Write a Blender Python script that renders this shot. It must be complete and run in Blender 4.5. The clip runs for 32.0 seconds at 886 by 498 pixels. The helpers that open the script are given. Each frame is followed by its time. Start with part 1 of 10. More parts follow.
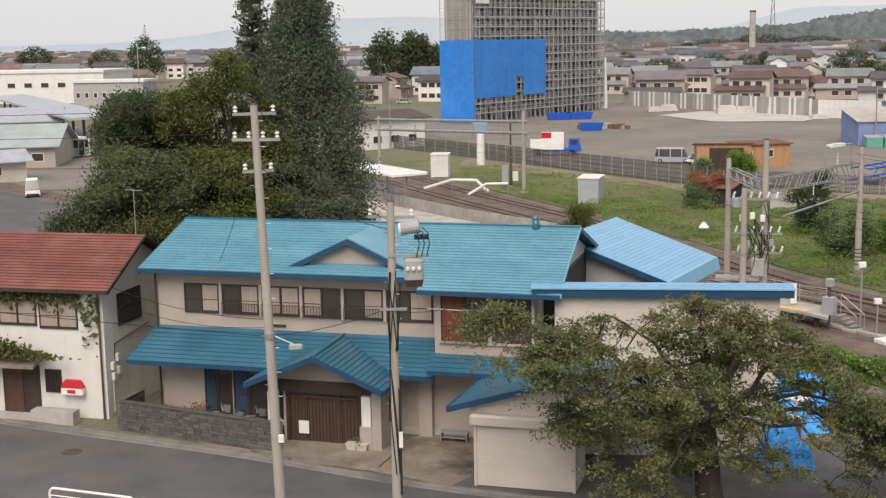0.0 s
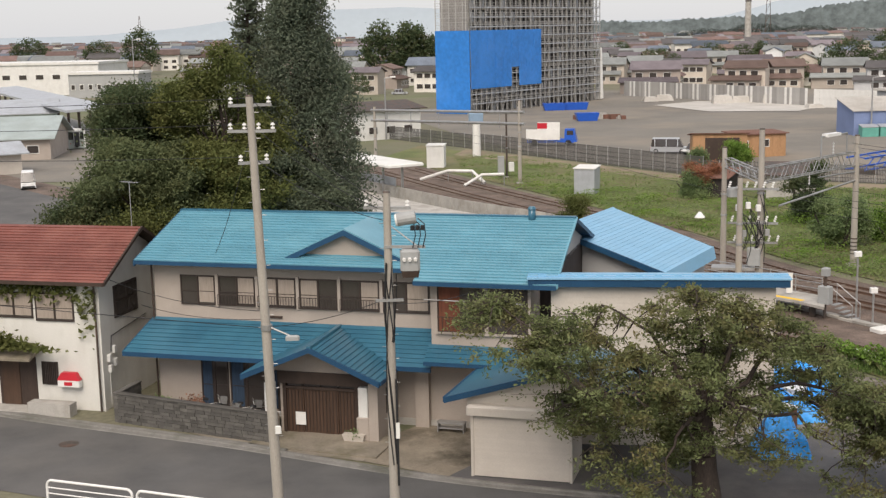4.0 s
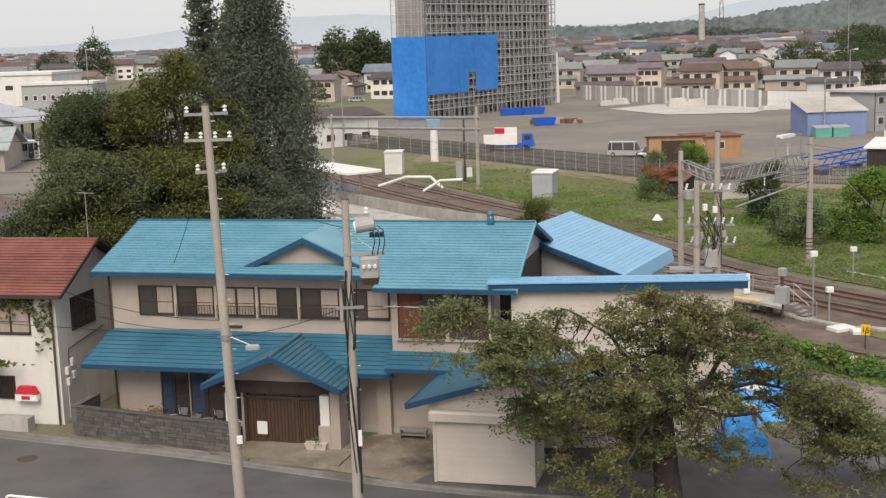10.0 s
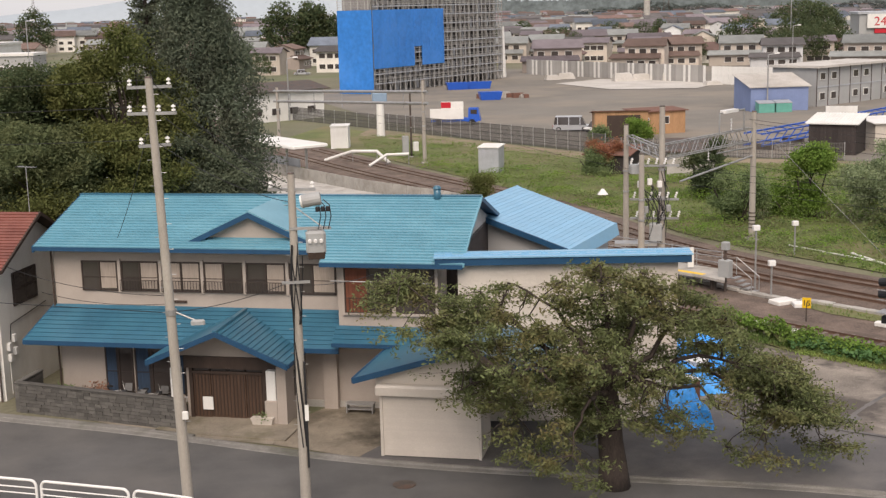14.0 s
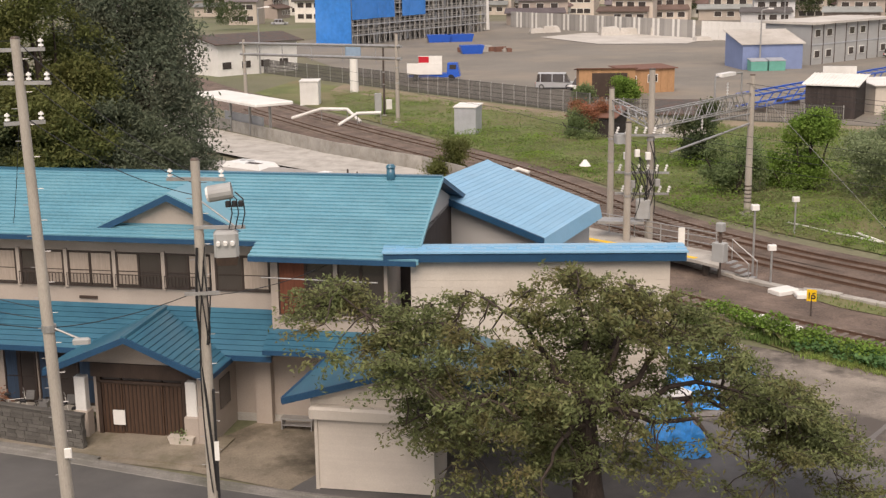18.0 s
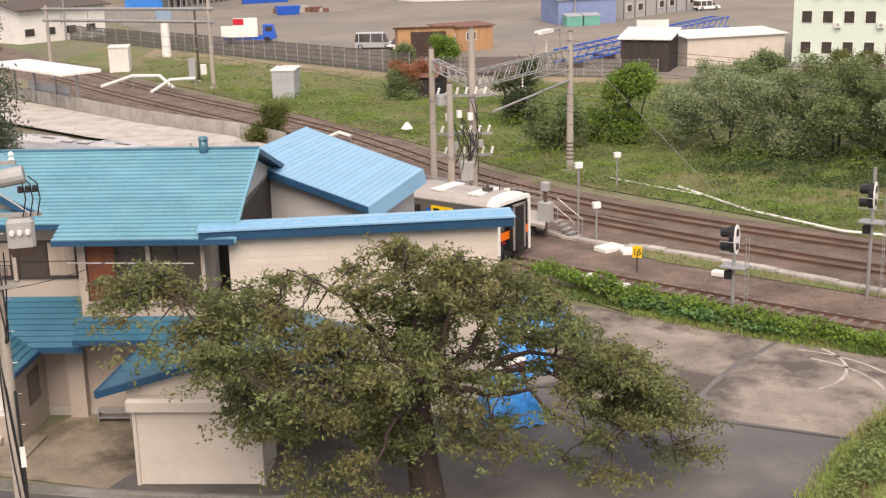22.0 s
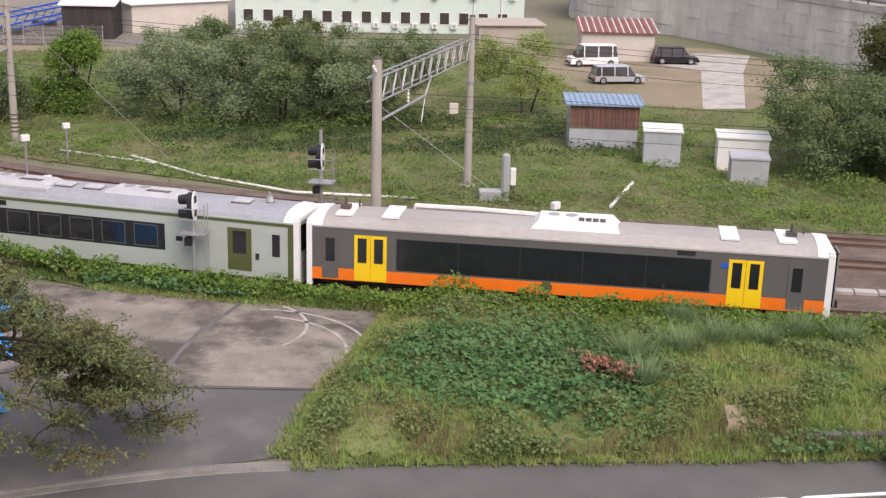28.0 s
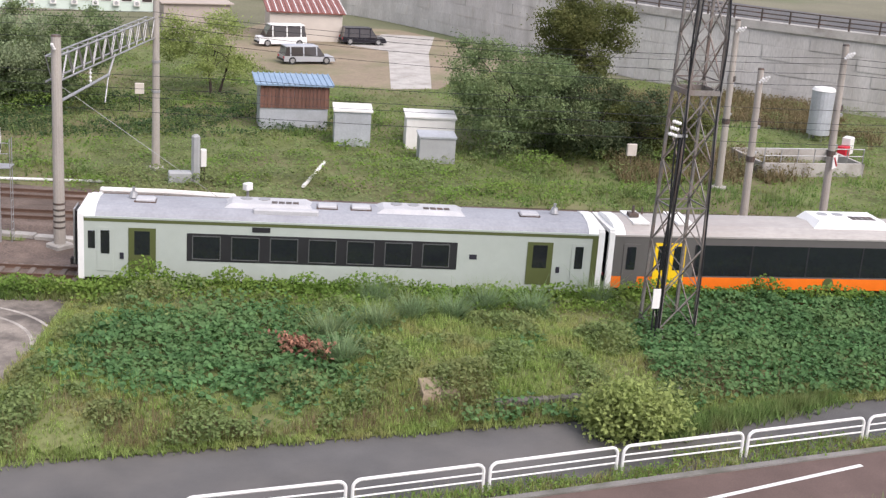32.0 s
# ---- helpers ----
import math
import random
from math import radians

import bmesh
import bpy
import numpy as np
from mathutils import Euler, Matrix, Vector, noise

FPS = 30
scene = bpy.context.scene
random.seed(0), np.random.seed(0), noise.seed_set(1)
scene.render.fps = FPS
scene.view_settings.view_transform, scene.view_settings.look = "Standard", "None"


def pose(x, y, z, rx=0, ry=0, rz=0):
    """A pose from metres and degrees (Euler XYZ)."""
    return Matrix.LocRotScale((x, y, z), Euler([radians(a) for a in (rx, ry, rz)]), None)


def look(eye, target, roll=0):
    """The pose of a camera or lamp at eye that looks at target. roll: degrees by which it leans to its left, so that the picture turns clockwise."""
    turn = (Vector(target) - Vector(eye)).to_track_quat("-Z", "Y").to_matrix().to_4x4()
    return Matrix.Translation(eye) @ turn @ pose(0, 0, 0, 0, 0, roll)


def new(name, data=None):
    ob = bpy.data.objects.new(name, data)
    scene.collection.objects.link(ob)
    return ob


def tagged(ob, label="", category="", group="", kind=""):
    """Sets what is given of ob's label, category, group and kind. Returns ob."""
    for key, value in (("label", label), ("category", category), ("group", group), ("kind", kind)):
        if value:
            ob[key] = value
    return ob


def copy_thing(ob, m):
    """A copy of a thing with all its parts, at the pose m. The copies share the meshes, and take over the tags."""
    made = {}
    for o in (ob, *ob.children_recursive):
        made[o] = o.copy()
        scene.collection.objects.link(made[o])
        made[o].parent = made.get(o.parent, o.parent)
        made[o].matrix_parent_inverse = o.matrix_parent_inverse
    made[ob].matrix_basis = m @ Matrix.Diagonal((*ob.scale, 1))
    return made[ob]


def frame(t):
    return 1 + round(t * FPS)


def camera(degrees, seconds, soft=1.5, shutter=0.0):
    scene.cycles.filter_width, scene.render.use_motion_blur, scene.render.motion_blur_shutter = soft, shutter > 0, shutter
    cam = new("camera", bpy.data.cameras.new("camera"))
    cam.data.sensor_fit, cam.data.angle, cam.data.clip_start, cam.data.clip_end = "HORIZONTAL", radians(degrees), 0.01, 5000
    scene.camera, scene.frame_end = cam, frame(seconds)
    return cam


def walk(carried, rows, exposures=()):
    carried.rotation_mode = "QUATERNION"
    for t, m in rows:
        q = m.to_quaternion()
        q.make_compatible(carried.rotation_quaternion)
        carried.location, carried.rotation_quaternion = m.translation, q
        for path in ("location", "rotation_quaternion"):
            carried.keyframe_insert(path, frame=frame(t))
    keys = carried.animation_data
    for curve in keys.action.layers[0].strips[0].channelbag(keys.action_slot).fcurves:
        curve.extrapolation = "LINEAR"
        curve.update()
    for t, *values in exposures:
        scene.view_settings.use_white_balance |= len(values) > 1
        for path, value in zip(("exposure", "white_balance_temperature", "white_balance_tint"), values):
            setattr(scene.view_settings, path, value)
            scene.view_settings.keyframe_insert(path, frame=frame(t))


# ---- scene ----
# One camera at a high window: a quick push forward in mid-clip, then a pan along the railway.
cam = camera(38.6, 32.0, soft=1.35)
ROWS = [
    (0.0, -2.640, -9.270, 16.600, 80.620, 1.015, -3.082),
    (0.5, -2.640, -9.270, 16.600, 80.456, 1.066, -3.131),
    (1.0, -2.640, -9.270, 16.600, 80.306, 0.935, -3.169),
    (1.5, -2.640, -9.270, 16.600, 80.273, 0.867, -3.159),
    (2.0, -2.640, -9.270, 16.600, 80.214, 0.751, -3.098),
    (2.5, -2.640, -9.270, 16.600, 80.215, 0.678, -3.017),
    (3.0, -2.640, -9.270, 16.600, 80.256, 0.764, -2.937),
    (3.5, -2.640, -9.270, 16.600, 80.194, 0.999, -3.052),
    (5.5, -2.640, -9.270, 16.600, 80.276, 1.496, -3.671),
    (6.0, -2.640, -9.270, 16.600, 80.228, 1.479, -3.869),
    (6.5, -2.640, -9.270, 16.600, 80.298, 1.534, -4.266),
    (7.0, -2.640, -9.270, 16.600, 80.300, 1.377, -4.359),
    (7.5, -2.640, -9.270, 16.600, 80.313, 1.423, -4.339),
    (8.0, -2.640, -9.270, 16.600, 80.522, 1.690, -4.521),
    (8.5, -2.640, -9.270, 16.600, 80.710, 1.818, -5.099),
    (9.0, -2.640, -9.270, 16.600, 80.582, 1.692, -5.352),
    (9.5, -2.640, -9.270, 16.600, 80.473, 1.713, -5.269),
    (10.0, -2.640, -9.270, 16.600, 80.426, 1.790, -5.250),
    (10.5, -2.640, -9.270, 16.600, 80.251, 1.922, -5.346),
    (11.0, -2.640, -9.270, 16.600, 79.935, 2.211, -6.062),
    (11.5, -2.640, -9.270, 16.600, 79.882, 2.303, -7.206),
    (12.0, -2.640, -9.270, 16.600, 79.770, 1.997, -7.741),
    (12.5, -2.640, -9.270, 16.600, 79.697, 1.913, -7.784),
    (13.0, -2.640, -9.270, 16.600, 79.392, 1.605, -7.788),
    (13.5, -2.640, -9.270, 16.600, 79.194, 1.428, -7.645),
    (15.5, -2.640, -9.270, 16.600, 79.224, 1.452, -7.813),
    (16.0, -2.640, -9.270, 16.600, 79.005, 1.236, -8.354),
    (16.5, -2.640, -9.270, 16.600, 78.923, 1.075, -8.649),
    (17.0, -2.640, -9.270, 16.600, 78.990, 0.989, -8.637),
    (17.5, -1.904, -6.685, 16.572, 78.308, 0.962, -8.429),
    (18.0, -0.471, -1.655, 16.518, 76.989, 0.755, -8.222),
    (18.5, -0.133, -0.467, 16.505, 76.569, 0.626, -8.849),
    (19.0, 0.000, 0.000, 16.500, 76.329, 0.441, -9.893),
    (19.5, 0.000, 0.000, 16.500, 76.272, 0.332, -11.171),
    (20.0, 0.000, 0.000, 16.500, 76.205, 0.566, -12.810),
    (20.5, 0.000, 0.000, 16.500, 75.610, 0.917, -14.309),
    (21.0, 0.000, 0.000, 16.500, 75.411, 1.229, -14.859),
    (21.5, 0.000, 0.000, 16.500, 75.276, 1.293, -15.391),
    (22.0, 0.000, 0.000, 16.500, 75.035, 1.304, -16.402),
    (22.5, 0.000, 0.000, 16.500, 74.758, 1.409, -16.994),
    (23.0, 0.000, 0.000, 16.500, 74.387, 1.450, -17.481),
    (23.5, 0.000, 0.000, 16.500, 74.291, 1.267, -18.639),
    (24.0, 0.000, 0.000, 16.500, 74.145, 0.909, -20.509),
    (24.5, 0.000, 0.000, 16.500, 73.887, 0.238, -22.758),
    (25.0, 0.000, 0.000, 16.500, 73.716, -0.149, -24.874),
    (25.5, 0.000, 0.000, 16.500, 73.634, -0.635, -28.349),
    (27.5, 0.000, 0.000, 16.500, 73.647, -1.362, -37.694),
    (28.0, 0.000, 0.000, 16.500, 73.624, -1.511, -40.648),
    (28.5, 0.000, 0.000, 16.500, 73.598, -1.920, -42.691),
    (29.0, 0.000, 0.000, 16.500, 73.444, -1.979, -42.367),
    (29.5, 0.000, 0.000, 16.500, 73.364, -1.966, -41.957),
    (30.0, 0.000, 0.000, 16.500, 73.161, -2.147, -42.958),
    (30.5, 0.000, 0.000, 16.500, 72.996, -2.474, -45.429),
    (31.0, 0.000, 0.000, 16.500, 73.144, -2.919, -49.088),
    (31.5, 0.000, 0.000, 16.500, 73.462, -3.729, -52.647),
    (32.0, 0.000, 0.000, 16.500, 73.379, -3.892, -54.336),
]
EXPOSURES = [(0.0, 0.28, 6750, 14), (9.0, 0.28, 6750, 14), (13.0, 0.3, 6850, 17), (17.0, 0.32, 7150, 19), (20.0, 0.46, 7250, 20), (22.0, 0.65, 7250, 21), (23.0, 0.58, 7150, 21), (24.0, 0.51, 7050, 22), (25.0, 0.53, 6950, 22), (28.0, 0.52, 6500, 23), (30.0, 0.53, 6380, 22), (31.0, 0.77, 6250, 20), (32.0, 0.7, 6250, 20)]
walk(cam, [(t, pose(x, y, z, rx, ry, rz)) for t, x, y, z, rx, ry, rz in ROWS], EXPOSURES)

# Overcast daylight: a hazy sky and one weak, very soft sun.
world = bpy.data.worlds.new("sky")
scene.world = world
world.use_nodes = True
wn = world.node_tree.nodes
sky = wn.new("ShaderNodeTexSky")
sky.sky_type, sky.sun_disc = "NISHITA", False
sky.sun_elevation, sky.sun_rotation = radians(48), radians(200)
sky.air_density, sky.dust_density, sky.ozone_density = 1.0, 1.0, 1.0
cloud = wn.new("ShaderNodeMix")
cloud.data_type = "RGBA"
cloud.inputs["Factor"].default_value = 0.8
cloud.inputs["B"].default_value = (6.3, 6.6, 6.95, 1)
world.node_tree.links.new(sky.outputs[0], cloud.inputs["A"])
world.node_tree.links.new(cloud.outputs["Result"], wn["Background"].inputs[0])
wn["Background"].inputs[1].default_value = 0.1
sun = new("sun", bpy.data.lights.new("sun", "SUN"))
sun.data.energy, sun.data.angle, sun.data.color = 2.6, radians(40), (1.0, 0.93, 0.82)
sun.matrix_world = look((-20, -60, 90), (0, 20, 0))


# ---------------------------------------------------------------- materials
def material(name, color, rough=0.7, metal=0.0, vary=0.12, scale=1.5, fine=40.0, bump=0.15, stain=None, stain_amt=0.0,
             stain_scale=0.35, per_piece=0.0, spec=0.4, stretch=(1, 1, 1), coord="Object", island=0.0):
    """Base colour with two scales of variation, an optional stain colour, fine relief, and a shift per piece."""
    m = bpy.data.materials.new(name)
    m.use_nodes = True
    t = m.node_tree
    n, ln = t.nodes, t.links
    b = n["Principled BSDF"]
    b.inputs["Roughness"].default_value, b.inputs["Metallic"].default_value = rough, metal
    b.inputs["Specular IOR Level"].default_value = spec
    if coord == "World":
        geo = n.new("ShaderNodeNewGeometry")
        src = geo.outputs["Position"]
    else:
        src = n.new("ShaderNodeTexCoord").outputs["Object"]
    mp = n.new("ShaderNodeMapping")
    mp.inputs["Scale"].default_value = stretch
    ln.new(src, mp.inputs[0])

    def noise_tex(s, detail, rough_=0.6):
        x = n.new("ShaderNodeTexNoise")
        x.inputs["Scale"].default_value, x.inputs["Detail"].default_value = s, detail
        x.inputs["Roughness"].default_value = rough_
        ln.new(mp.outputs[0], x.inputs["Vector"])
        return x

    big, small = noise_tex(scale, 4), noise_tex(fine, 3)
    add = n.new("ShaderNodeMath")
    add.operation = "ADD"
    ln.new(big.outputs[0], add.inputs[0])
    ln.new(small.outputs[0], add.inputs[1])
    rng = n.new("ShaderNodeMapRange")
    rng.inputs[1].default_value, rng.inputs[2].default_value = 0.6, 1.4
    rng.inputs[3].default_value, rng.inputs[4].default_value = 1 - 2 * vary, 1 + 2 * vary
    ln.new(add.outputs[0], rng.inputs[0])
    val = rng.outputs[0]
    for amount, node, sock in ((per_piece, "ShaderNodeObjectInfo", "Random"), (island, "ShaderNodeNewGeometry", "Random Per Island")):
        if amount:
            oi = n.new(node)
            r2 = n.new("ShaderNodeMapRange")
            r2.inputs[3].default_value, r2.inputs[4].default_value = 1 - amount, 1 + amount
            ln.new(oi.outputs[sock], r2.inputs[0])
            mul = n.new("ShaderNodeMath")
            mul.operation = "MULTIPLY"
            ln.new(val, mul.inputs[0])
            ln.new(r2.outputs[0], mul.inputs[1])
            val = mul.outputs[0]
    hs = n.new("ShaderNodeHueSaturation")
    hs.inputs["Color"].default_value = (*color, 1)
    ln.new(val, hs.inputs["Value"])
    out = hs.outputs[0]
    if stain:
        st = noise_tex(stain_scale, 6, 0.65)
        ramp = n.new("ShaderNodeMapRange")
        ramp.inputs[1].default_value, ramp.inputs[2].default_value = 0.46, 0.66
        ramp.inputs[4].default_value = stain_amt
        ln.new(st.outputs[0], ramp.inputs[0])
        mix = n.new("ShaderNodeMix")
        mix.data_type = "RGBA"
        ln.new(ramp.outputs[0], mix.inputs["Factor"])
        ln.new(out, mix.inputs["A"])
        mix.inputs["B"].default_value = (*stain, 1)
        out = mix.outputs["Result"]
    ln.new(out, b.inputs["Base Color"])
    if bump:
        bp = n.new("ShaderNodeBump")
        bp.inputs["Strength"].default_value, bp.inputs["Distance"].default_value = bump, 0.02
        ln.new(small.outputs[0], bp.inputs["Height"])
        ln.new(bp.outputs[0], b.inputs["Normal"])
    return m


def leaf_material(name, color, second, amount=0.35, island=0.24):
    m = material(name, color, rough=0.65, vary=0.18, scale=0.6, fine=5.0, bump=0, stain=second, stain_amt=amount, stain_scale=0.5, island=island, spec=0.15)
    n, ln = m.node_tree.nodes, m.node_tree.links
    b = n["Principled BSDF"]
    thin = n.new("ShaderNodeBsdfTranslucent")
    ln.new(b.inputs["Base Color"].links[0].from_socket, thin.inputs[0])
    mix = n.new("ShaderNodeMixShader")
    mix.inputs[0].default_value = 0.4
    ln.new(b.outputs[0], mix.inputs[1])
    ln.new(thin.outputs[0], mix.inputs[2])
    ln.new(mix.outputs[0], n["Material Output"].inputs[0])
    return m


def glass_material(name, color=(0.055, 0.047, 0.044), rough=0.06):
    m = material(name, color, rough=rough, vary=0.1, bump=0.0, spec=0.7)
    return m


M = {}
M["asphalt"] = material("asphalt", (0.095, 0.092, 0.09), 0.85, vary=0.2, scale=0.35, fine=60, stain=(0.145, 0.135, 0.125), stain_amt=0.6, stain_scale=0.16, coord="World")
M["asphalt_dark"] = material("asphalt_dark", (0.105, 0.1, 0.1), 0.8, vary=0.2, scale=0.25, fine=50, stain=(0.21, 0.195, 0.18), stain_amt=0.6, stain_scale=0.2, coord="World")
M["slab"] = material("slab", (0.235, 0.205, 0.175), 0.85, vary=0.3, scale=0.45, fine=30, stain=(0.09, 0.077, 0.068), stain_amt=1.8, stain_scale=0.2, coord="World")
M["concrete"] = material("concrete", (0.40, 0.38, 0.35), 0.85, vary=0.14, scale=0.8, fine=30, stain=(0.2, 0.18, 0.15), stain_amt=0.5, stain_scale=0.7, coord="World", per_piece=0.1)
M["mossy"] = material("mossy_concrete", (0.25, 0.215, 0.17), 0.9, vary=0.2, scale=0.6, fine=25, stain=(0.10, 0.09, 0.05), stain_amt=0.8, stain_scale=0.4, coord="World")
M["drive"] = material("stained_driveway", (0.23, 0.195, 0.15), 0.85, vary=0.2, scale=0.8, fine=20, stain=(0.06, 0.05, 0.035), stain_amt=0.9, stain_scale=0.45, coord="World")
M["pole"] = material("pole_concrete", (0.36, 0.33, 0.29), 0.85, vary=0.12, scale=1.2, fine=40, stain=(0.2, 0.18, 0.16), stain_amt=0.5, stretch=(1, 1, 0.25))
M["kerb_old"] = material("old_kerb_concrete", (0.2, 0.19, 0.175), 0.9, vary=0.2, scale=0.6, fine=20, stain=(0.1, 0.1, 0.08), stain_amt=0.8, stain_scale=0.5, coord="World")
M["scuff"] = material("scuffed_slab", (0.4, 0.37, 0.33), 0.85, vary=0.22, scale=1.5, fine=20, stain=(0.2, 0.18, 0.16), stain_amt=0.9, stain_scale=0.7, coord="World")
M["dirt"] = material("tan_earth", (0.25, 0.2, 0.14), 0.95, vary=0.15, scale=0.2, fine=6, stain=(0.14, 0.15, 0.07), stain_amt=0.7, stain_scale=0.18, coord="World")
M["ground"] = material("ground_soil", (0.16, 0.15, 0.10), 0.95, vary=0.2, scale=0.05, fine=3, stain=(0.10, 0.14, 0.05), stain_amt=0.7, stain_scale=0.02, coord="World")
M["grass"] = material("grass", (0.12, 0.142, 0.048), 0.9, vary=0.3, scale=0.2, fine=9, bump=0.5, stain=(0.185, 0.15, 0.085), stain_amt=0.9, stain_scale=0.09, coord="World")
M["gravel"] = material("gravel_yard", (0.185, 0.17, 0.148), 0.95, vary=0.14, scale=0.06, fine=5, stain=(0.255, 0.22, 0.178), stain_amt=0.9, stain_scale=0.05, coord="World")
M["ballast"] = material("ballast", (0.145, 0.108, 0.088), 0.95, vary=0.4, scale=0.5, fine=14, bump=0.9, stain=(0.1, 0.075, 0.06), stain_amt=0.8, stain_scale=0.4, coord="World")
M["rust"] = material("rail_rust", (0.11, 0.065, 0.045), 0.7, vary=0.2, scale=1, fine=30)
M["sleeper"] = material("sleeper", (0.17, 0.14, 0.12), 0.9, vary=0.2, fine=20, per_piece=0.25)
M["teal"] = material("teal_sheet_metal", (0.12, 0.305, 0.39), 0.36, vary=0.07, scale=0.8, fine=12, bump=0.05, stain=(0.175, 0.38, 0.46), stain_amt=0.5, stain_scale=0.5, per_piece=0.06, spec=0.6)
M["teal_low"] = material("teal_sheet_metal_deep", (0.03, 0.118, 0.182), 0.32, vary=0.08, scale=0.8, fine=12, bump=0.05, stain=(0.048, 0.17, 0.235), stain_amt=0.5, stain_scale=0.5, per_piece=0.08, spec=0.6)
M["sky_roof"] = material("light_blue_sheet_metal", (0.19, 0.40, 0.58), 0.4, vary=0.05, scale=0.6, fine=10, bump=0.05, stain=(0.25, 0.45, 0.62), stain_amt=0.4, per_piece=0.05, spec=0.6)
M["fascia"] = material("blue_fascia", (0.014, 0.062, 0.13), 0.45, vary=0.12, scale=1, fine=15, bump=0.05)
M["beige"] = material("beige_siding", (0.40, 0.345, 0.3), 0.8, vary=0.07, scale=0.7, fine=20, stain=(0.34, 0.29, 0.25), stain_amt=0.45, stain_scale=0.5, per_piece=0.02)
M["cream"] = material("cream_siding", (0.55, 0.50, 0.44), 0.75, vary=0.06, scale=0.7, fine=20, stain=(0.45, 0.40, 0.35), stain_amt=0.4, stain_scale=0.5, per_piece=0.02)
M["pale_siding"] = material("pale_grey_siding", (0.43, 0.425, 0.42), 0.75, vary=0.06, scale=0.7, fine=20, stain=(0.36, 0.35, 0.34), stain_amt=0.4, stretch=(1, 1, 5))
M["stucco"] = material("white_stucco", (0.66, 0.645, 0.60), 0.85, vary=0.07, scale=0.6, fine=30, stain=(0.48, 0.45, 0.40), stain_amt=0.5, stain_scale=0.45, stretch=(1, 1, 0.5))
M["white"] = material("white_paint", (0.72, 0.71, 0.68), 0.5, vary=0.05, scale=1, fine=20, stain=(0.5, 0.48, 0.44), stain_amt=0.35)
M["red_roof"] = material("red_brown_sheet_metal", (0.19, 0.065, 0.05), 0.5, vary=0.14, scale=0.8, fine=10, stain=(0.27, 0.11, 0.085), stain_amt=0.6, stain_scale=0.6, per_piece=0.12)
M["brown"] = material("dark_brown_wood", (0.052, 0.034, 0.026), 0.6, vary=0.2, scale=2, fine=25, stretch=(1, 1, 0.15))
M["door_wood"] = material("stained_door_wood", (0.075, 0.043, 0.028), 0.5, vary=0.2, scale=3, fine=30, stretch=(1, 1, 0.1))
M["frame_brown"] = material("brown_aluminium", (0.06, 0.045, 0.04), 0.4, metal=0.3, vary=0.08, bump=0.03)
M["glass"] = glass_material("window_glass")
M["curtain"] = material("net_curtain", (0.34, 0.285, 0.24), 0.9, vary=0.1, scale=2, fine=8, stretch=(6, 6, 0.3), bump=0.3)
M["curtain_blue"] = material("dark_blue_curtain", (0.035, 0.06, 0.1), 0.9, vary=0.2, scale=2, fine=8, stretch=(7, 7, 0.3), bump=0.3)
M["curtain_red"] = material("terracotta_curtain", (0.17, 0.06, 0.035), 0.9, vary=0.16, scale=2, fine=8, stretch=(7, 7, 0.3), bump=0.3)
M["block"] = material("grey_block", (0.1, 0.094, 0.085), 0.9, vary=0.2, scale=2, fine=25, per_piece=0.3, stain=(0.09, 0.085, 0.08), stain_amt=0.6, stain_scale=1.2, coord="World")
M["scaffold"] = material("scaffold_tube", (0.46, 0.45, 0.43), 0.55, metal=0.25, vary=0.15, scale=0.5, fine=6, per_piece=0.15)
M["scaffold_deck"] = material("scaffold_deck_board", (0.27, 0.245, 0.215), 0.8, vary=0.2, scale=0.6, fine=6, per_piece=0.2)
# Near-black colour painting the unlit depth of the shell's bays.
M["opening_shade"] = material("painted_opening_shade", (0.04, 0.037, 0.035), 0.9, vary=0.2)
M["steel"] = material("galvanised_steel", (0.40, 0.40, 0.40), 0.45, metal=0.6, vary=0.12, scale=2, fine=20, stain=(0.22, 0.2, 0.18), stain_amt=0.5)
M["steel_dark"] = material("dark_weathered_steel", (0.10, 0.085, 0.075), 0.6, metal=0.4, vary=0.2, scale=2, fine=20, stain=(0.17, 0.08, 0.05), stain_amt=0.5, stain_scale=1.0)
M["tower_steel"] = material("weathered_tower_steel", (0.2, 0.185, 0.17), 0.6, metal=0.3, vary=0.2, scale=2, fine=20, stain=(0.2, 0.11, 0.075), stain_amt=0.5, stain_scale=0.8)
M["black"] = material("black_rubber_paint", (0.018, 0.018, 0.02), 0.5, vary=0.15, bump=0.05)
M["porcelain"] = material("white_porcelain", (0.75, 0.74, 0.72), 0.25, vary=0.05, bump=0)
M["trafo"] = material("grey_enamel", (0.34, 0.35, 0.35), 0.5, vary=0.08, stain=(0.2, 0.18, 0.16), stain_amt=0.4)
M["bark"] = material("bark", (0.055, 0.042, 0.035), 0.95, vary=0.25, scale=3, fine=18, bump=0.8, stretch=(1, 1, 0.3))
M["leaf_cherry"] = leaf_material("cherry_leaf", (0.165, 0.195, 0.085), (0.23, 0.165, 0.075), 0.55, 0.4)
M["leaf_dark"] = leaf_material("broadleaf_dark", (0.085, 0.118, 0.058), (0.14, 0.13, 0.06), 0.6, 0.14)
M["leaf_olive"] = leaf_material("broadleaf_olive", (0.13, 0.15, 0.05), (0.17, 0.155, 0.055), 0.5, 0.14)
M["leaf_grey"] = leaf_material("willow_grey_leaf", (0.13, 0.155, 0.1), (0.1, 0.12, 0.075), 0.5, 0.14)
M["leaf_sage"] = leaf_material("sage_long_leaf", (0.125, 0.155, 0.075), (0.165, 0.165, 0.07), 0.55, 0.16)
